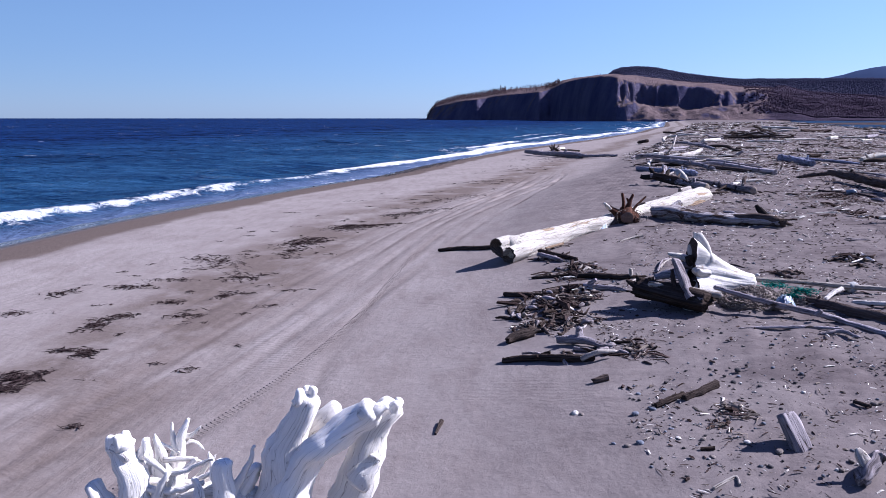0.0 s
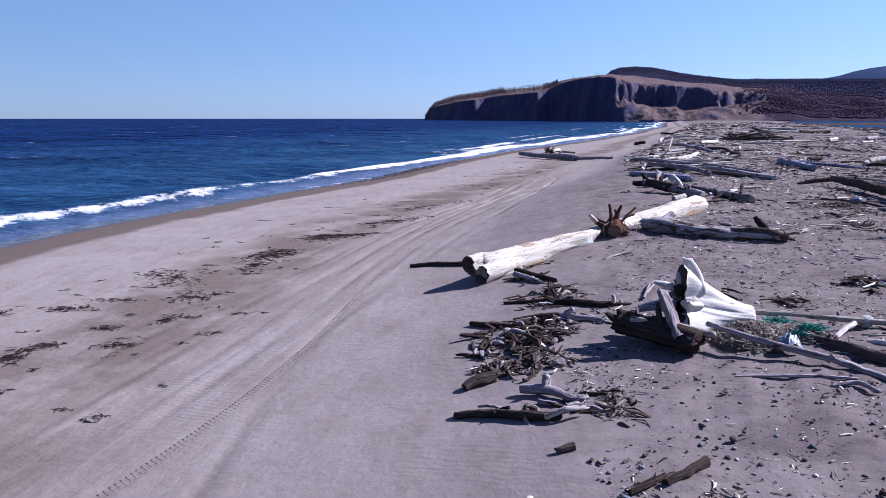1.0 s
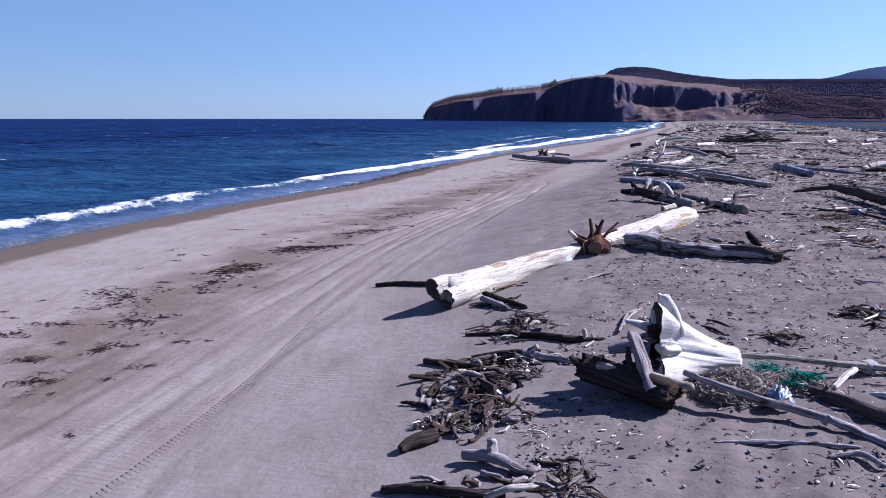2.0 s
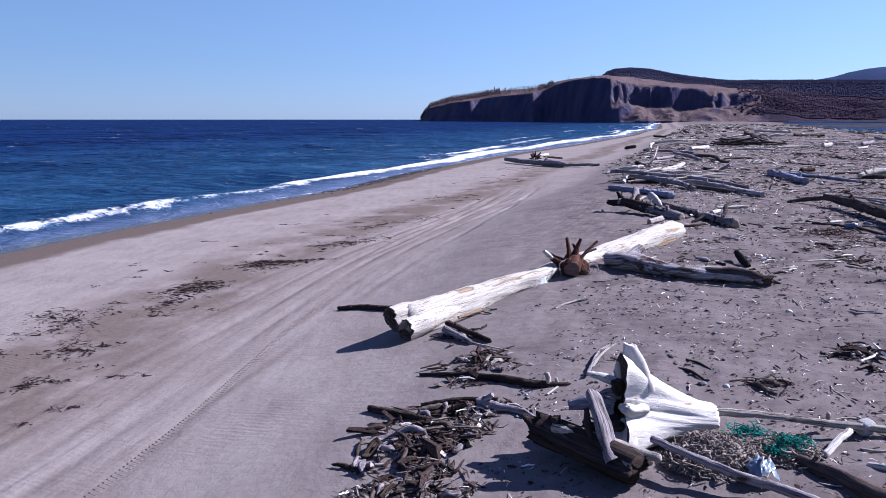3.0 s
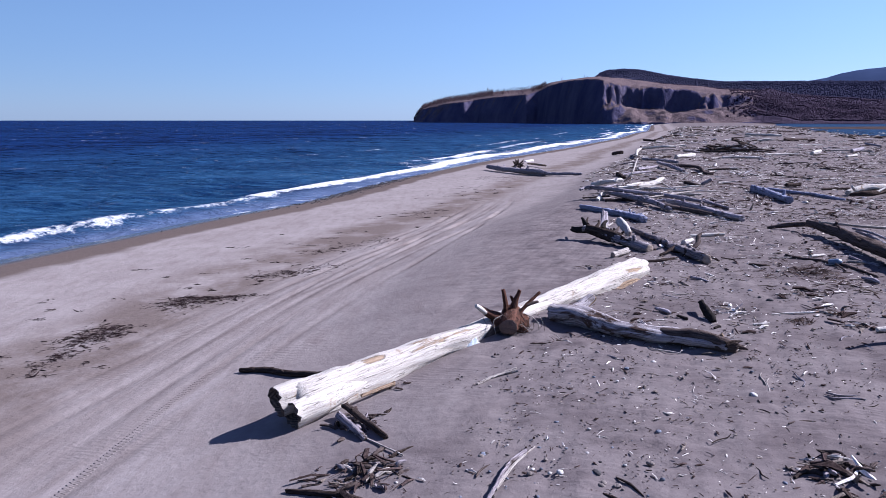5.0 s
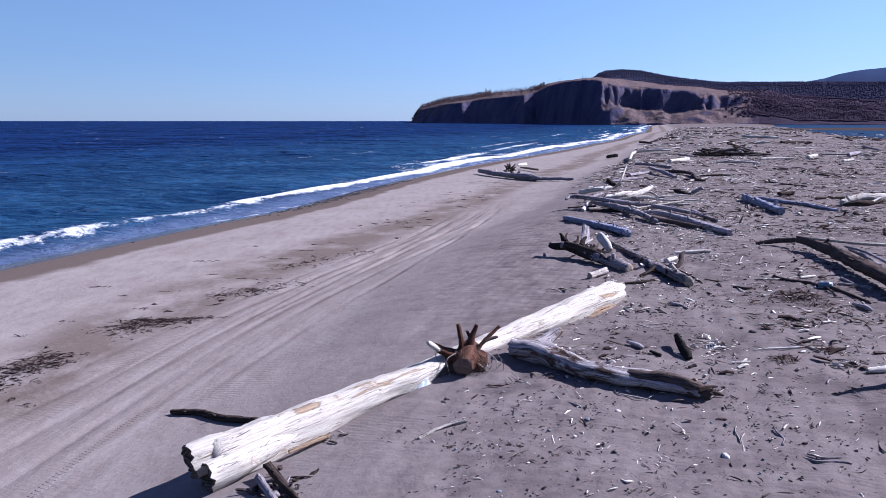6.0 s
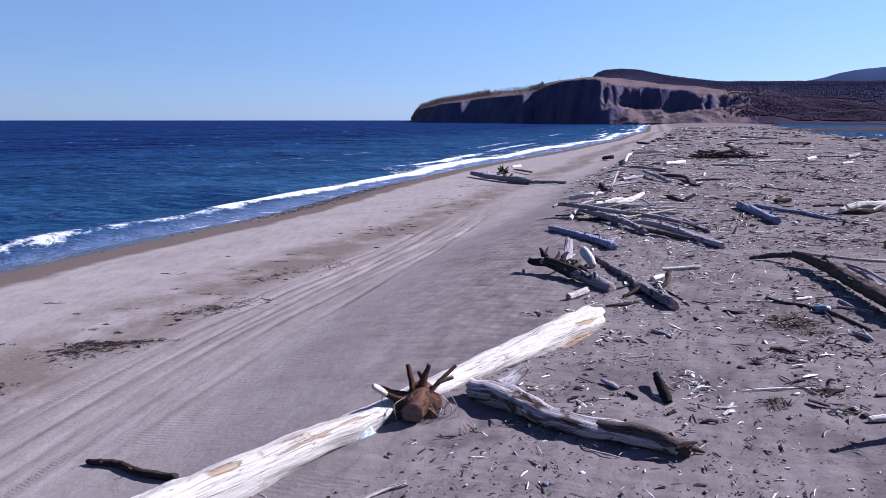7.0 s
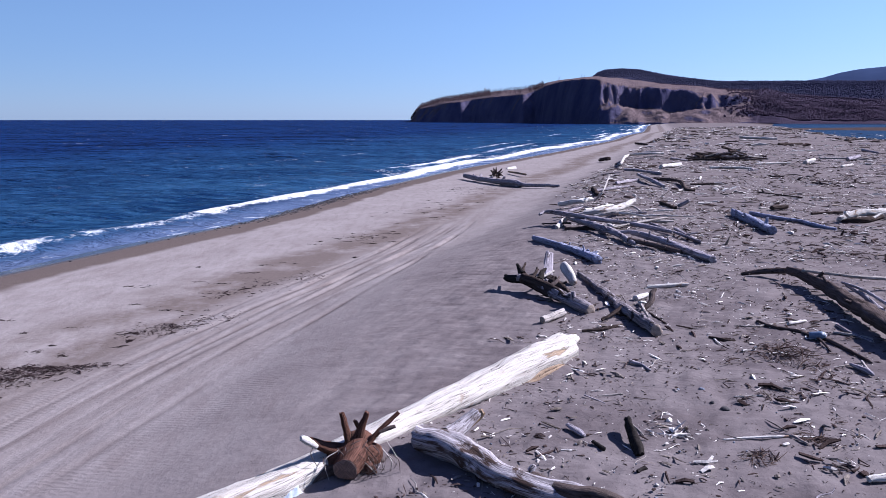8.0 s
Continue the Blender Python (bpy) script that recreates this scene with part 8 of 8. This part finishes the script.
stone(12.24, 22.66, 0.068)
stuff("wrack_line", WRACK, WEED, "strips of dark dried seaweed along the tide line", "seaweed")

# ---- tangle by the bleached stump: rope, net, plastic ----


def rope_heap(cx, cy, rx, ry, high, n, seed):
    rng = random.Random(seed)
    geos = []
    for k in range(n):
        a, q = rng.uniform(0, 6.283), rng.random() ** 0.55
        x, y = cx + rx * q * math.cos(a), cy + ry * q * math.sin(a)
        z = gz(x, y) + high * (1 - q * q) * rng.uniform(0.55, 1.0) + 0.02
        b = rng.uniform(0, 6.283)
        w = rng.choice((0.025, 0.035, 0.05, 0.09)) * rng.uniform(0.7, 1.3)
        r = rng.choice((0.0035, 0.005, 0.006, 0.009)) * rng.uniform(0.8, 1.2)
        c = rng.uniform(0.4, 1.5)
        pts = [(x + w * math.cos(b + c * t) + rng.uniform(-0.4, 0.4) * w, y + w * math.sin(b + c * t) + rng.uniform(-0.4, 0.4) * w, z + rng.uniform(-0.03, 0.03), r * rng.uniform(0.7, 1.5)) for t in (-1, -0.4, 0.3, 1)]
        geos.append(tube(pts, 5, k, 0.3, 0.1, ("round", "round")))
    return merge(geos)


def mound(cx, cy, rx, ry, high, seed, bump=0.25, rings=14, seg=36):
    """A lumpy low dome on the sand."""
    V, F = [(cx, cy, gz(cx, cy) + high)], []
    for i in range(1, rings + 1):
        q = i / rings
        for j in range(seg):
            a = 2 * math.pi * j / seg
            x, y = cx + rx * q * math.cos(a), cy + ry * q * math.sin(a)
            n = noise.fractal((x * 7, y * 7, seed), 0.8, 2.0, 4)
            V.append((x, y, gz(x, y) + high * max(0, 1 - q * q) * (1 + bump * n) + (0.02 * n if q < 1 else -0.03)))
    for j in range(seg):
        F.append((0, 1 + j, 1 + (j + 1) % seg))
    for i in range(rings - 1):
        for j in range(seg):
            a, b = 1 + i * seg + j, 1 + i * seg + (j + 1) % seg
            F.append((a, b, b + seg, a + seg))
    return V, F


heap = holder("rope_tangle", (3.72, 7.15, gz(3.72, 7.15)))
part("core", mound(3.72, 7.15, 0.5, 0.4, 0.25, 4), ROPE, heap)
tagged(part("strand", rope_heap(3.72, 7.15, 0.54, 0.42, 0.27, 1500, 3), ROPE, heap), kind="stuff")
tagged(heap, "heap of tangled grey rope and root fibre by the stump", "rope")
heap = holder("rope_tangle", (4.45, 7.25, gz(4.45, 7.25)))
part("core", mound(4.45, 7.25, 0.36, 0.26, 0.14, 6), ROPE, heap)
tagged(part("strand", rope_heap(4.45, 7.25, 0.4, 0.3, 0.15, 600, 5), ROPE, heap), kind="stuff")
tagged(heap, "small heap of frayed grey rope on sand", "rope")


def net_wad(label, cx, cy, cz, w, seed):
    """A crumpled wad of thin knotted twine."""
    rng = random.Random(seed)
    geos = []
    for k in range(90):
        c = Vector((cx + rng.gauss(0, w * 0.5), cy + rng.gauss(0, w * 0.3), cz + abs(rng.gauss(0, w * 0.16))))
        pts = []
        d = Vector((rng.uniform(-1, 1), rng.uniform(-1, 1), rng.uniform(-0.4, 0.4))).normalized() * w * 0.3
        for t in (-1, -0.3, 0.4, 1):
            p = c + d * t + Vector((rng.uniform(-1, 1), rng.uniform(-1, 1), rng.uniform(-0.5, 0.5))) * w * 0.12
            pts.append((p.x, p.y, max(p.z, gz(p.x, p.y) + 0.01), 0.0045))
        geos.append(tube(pts, 4, k, 0, 0, ("round", "round")))
    ob = part("fishing_net", merge(geos), NET)
    tagged(ob, label, "fishing net", kind="stuff")


net_wad("crumpled teal fishing net on the pole", 4.1, 7.3, 0.28, 0.18, 1)
net_wad("wad of teal fishing net on sand", 4.52, 7.2, 0.2, 0.2, 2)
net_wad("bright teal net caught on rope", 4.35, 7.1, 0.16, 0.13, 3)


def crumple(cx, cy, cz, w, d, h, seed):
    V, F = [], []
    n = 18
    for i in range(n):
        for j in range(n):
            a, b = i / (n - 1) - 0.5, j / (n - 1) - 0.5
            k = noise.fractal((a * 4, b * 4, seed), 0.7, 2.2, 5)
            V.append((cx + w * (a + 0.12 * k), cy + d * b + 0.1 * k * d, cz + h * (1 - 3.2 * (a * a + b * b)) * (0.7 + 0.9 * k)))
    return V, grid_faces(n, n)


tagged(part("plastic_sheet", crumple(4.0, 6.72, 0.16, 0.26, 0.26, 0.13, 2.0), SHEET), "crumpled pale blue plastic sheet on the rope heap", "plastic sheet")
tagged(part("plastic_film", crumple(2.95, 15.3, -0.1, 0.5, 0.42, 0.22, 5.0), CLEAR), "torn milky plastic film hanging on the log", "plastic film")


def rounded_box(w, d, h, bevel):
    bm = bmesh.new()
    bmesh.ops.create_cube(bm, size=1)
    bmesh.ops.scale(bm, vec=(w, d, h), verts=bm.verts)
    bmesh.ops.bevel(bm, geom=bm.edges[:], offset=bevel, segments=4, affect="EDGES", profile=0.6)
    return bm


def placed(bm, m):
    V = [m @ v.co for v in bm.verts]
    F = [tuple(v.index for v in f.verts) for f in bm.faces]
    bm.free()
    return V, F


tagged(part("foam_float", placed(rounded_box(0.18, 0.14, 0.17, 0.055), pose(5.55, 7.6, gz(5.55, 7.6) + 0.09, 8, -6, 20)), FOAM), "rounded grey foam float on sand", "float")


def container(x, y):
    """A squat plastic drum with a lid."""
    base = holder("plastic_drum", (x, y, gz(x, y)))
    m = pose(x, y, gz(x, y) + 0.08, 78, 0, 60)
    prof = ((0.0, -0.14), (0.075, -0.14), (0.085, -0.125), (0.085, 0.08), (0.08, 0.1), (0.06, 0.15), (0.0, 0.15))
    V, F = [], []
    for r, z in prof:
        for j in range(18):
            V.append(m @ Vector((r * math.cos(j * math.pi / 9), r * math.sin(j * math.pi / 9), z)))
    for i in range(len(prof) - 1):
        for j in range(18):
            F.append((i * 18 + j, i * 18 + (j + 1) % 18, (i + 1) * 18 + (j + 1) % 18, (i + 1) * 18 + j))
    part("body", (V, F), SHEET, base)
    lid = [m @ Vector((r * math.cos(j * math.pi / 9), r * math.sin(j * math.pi / 9), z)) for r, z in ((0.05, 0.15), (0.05, 0.175), (0.0, 0.18)) for j in range(18)]
    part("lid", (lid, [(i * 18 + j, i * 18 + (j + 1) % 18, (i + 1) * 18 + (j + 1) % 18, (i + 1) * 18 + j) for i in range(2) for j in range(18)]), WHITE_PLASTIC, base)
    tagged(base, "small blue plastic drum lying among sticks", "drum")


container(12.95, 20.6)

# knobbly weathered root in the right foreground
zz = gz(2.34, 1.69)
log("knobbed_root", "knobbly weathered brown-grey root lying on sand", [(2.20, 1.58, zz + 0.05, 0.045), (2.30, 1.68, zz + 0.09, 0.075), (2.42, 1.80, zz + 0.13, 0.065), (2.52, 1.93, zz + 0.12, 0.04)], MOTTLE, ("broken", "broken"), gnarl=0.4, lobes=0.2, branches=[([(2.33, 1.70, zz + 0.1, 0.05), (2.28, 1.78, zz + 0.2, 0.035), (2.27, 1.80, zz + 0.24, 0.02)], BONE, ("open", "broken"), "stub"), ([(2.42, 1.78, zz + 0.12, 0.045), (2.47, 1.74, zz + 0.22, 0.03)], MOTTLE, ("open", "broken"), "stub"), ([(2.3, 1.66, zz + 0.06, 0.045), (2.22, 1.72, zz + 0.02, 0.03)], BROWN, ("open", "broken"), "stub")])
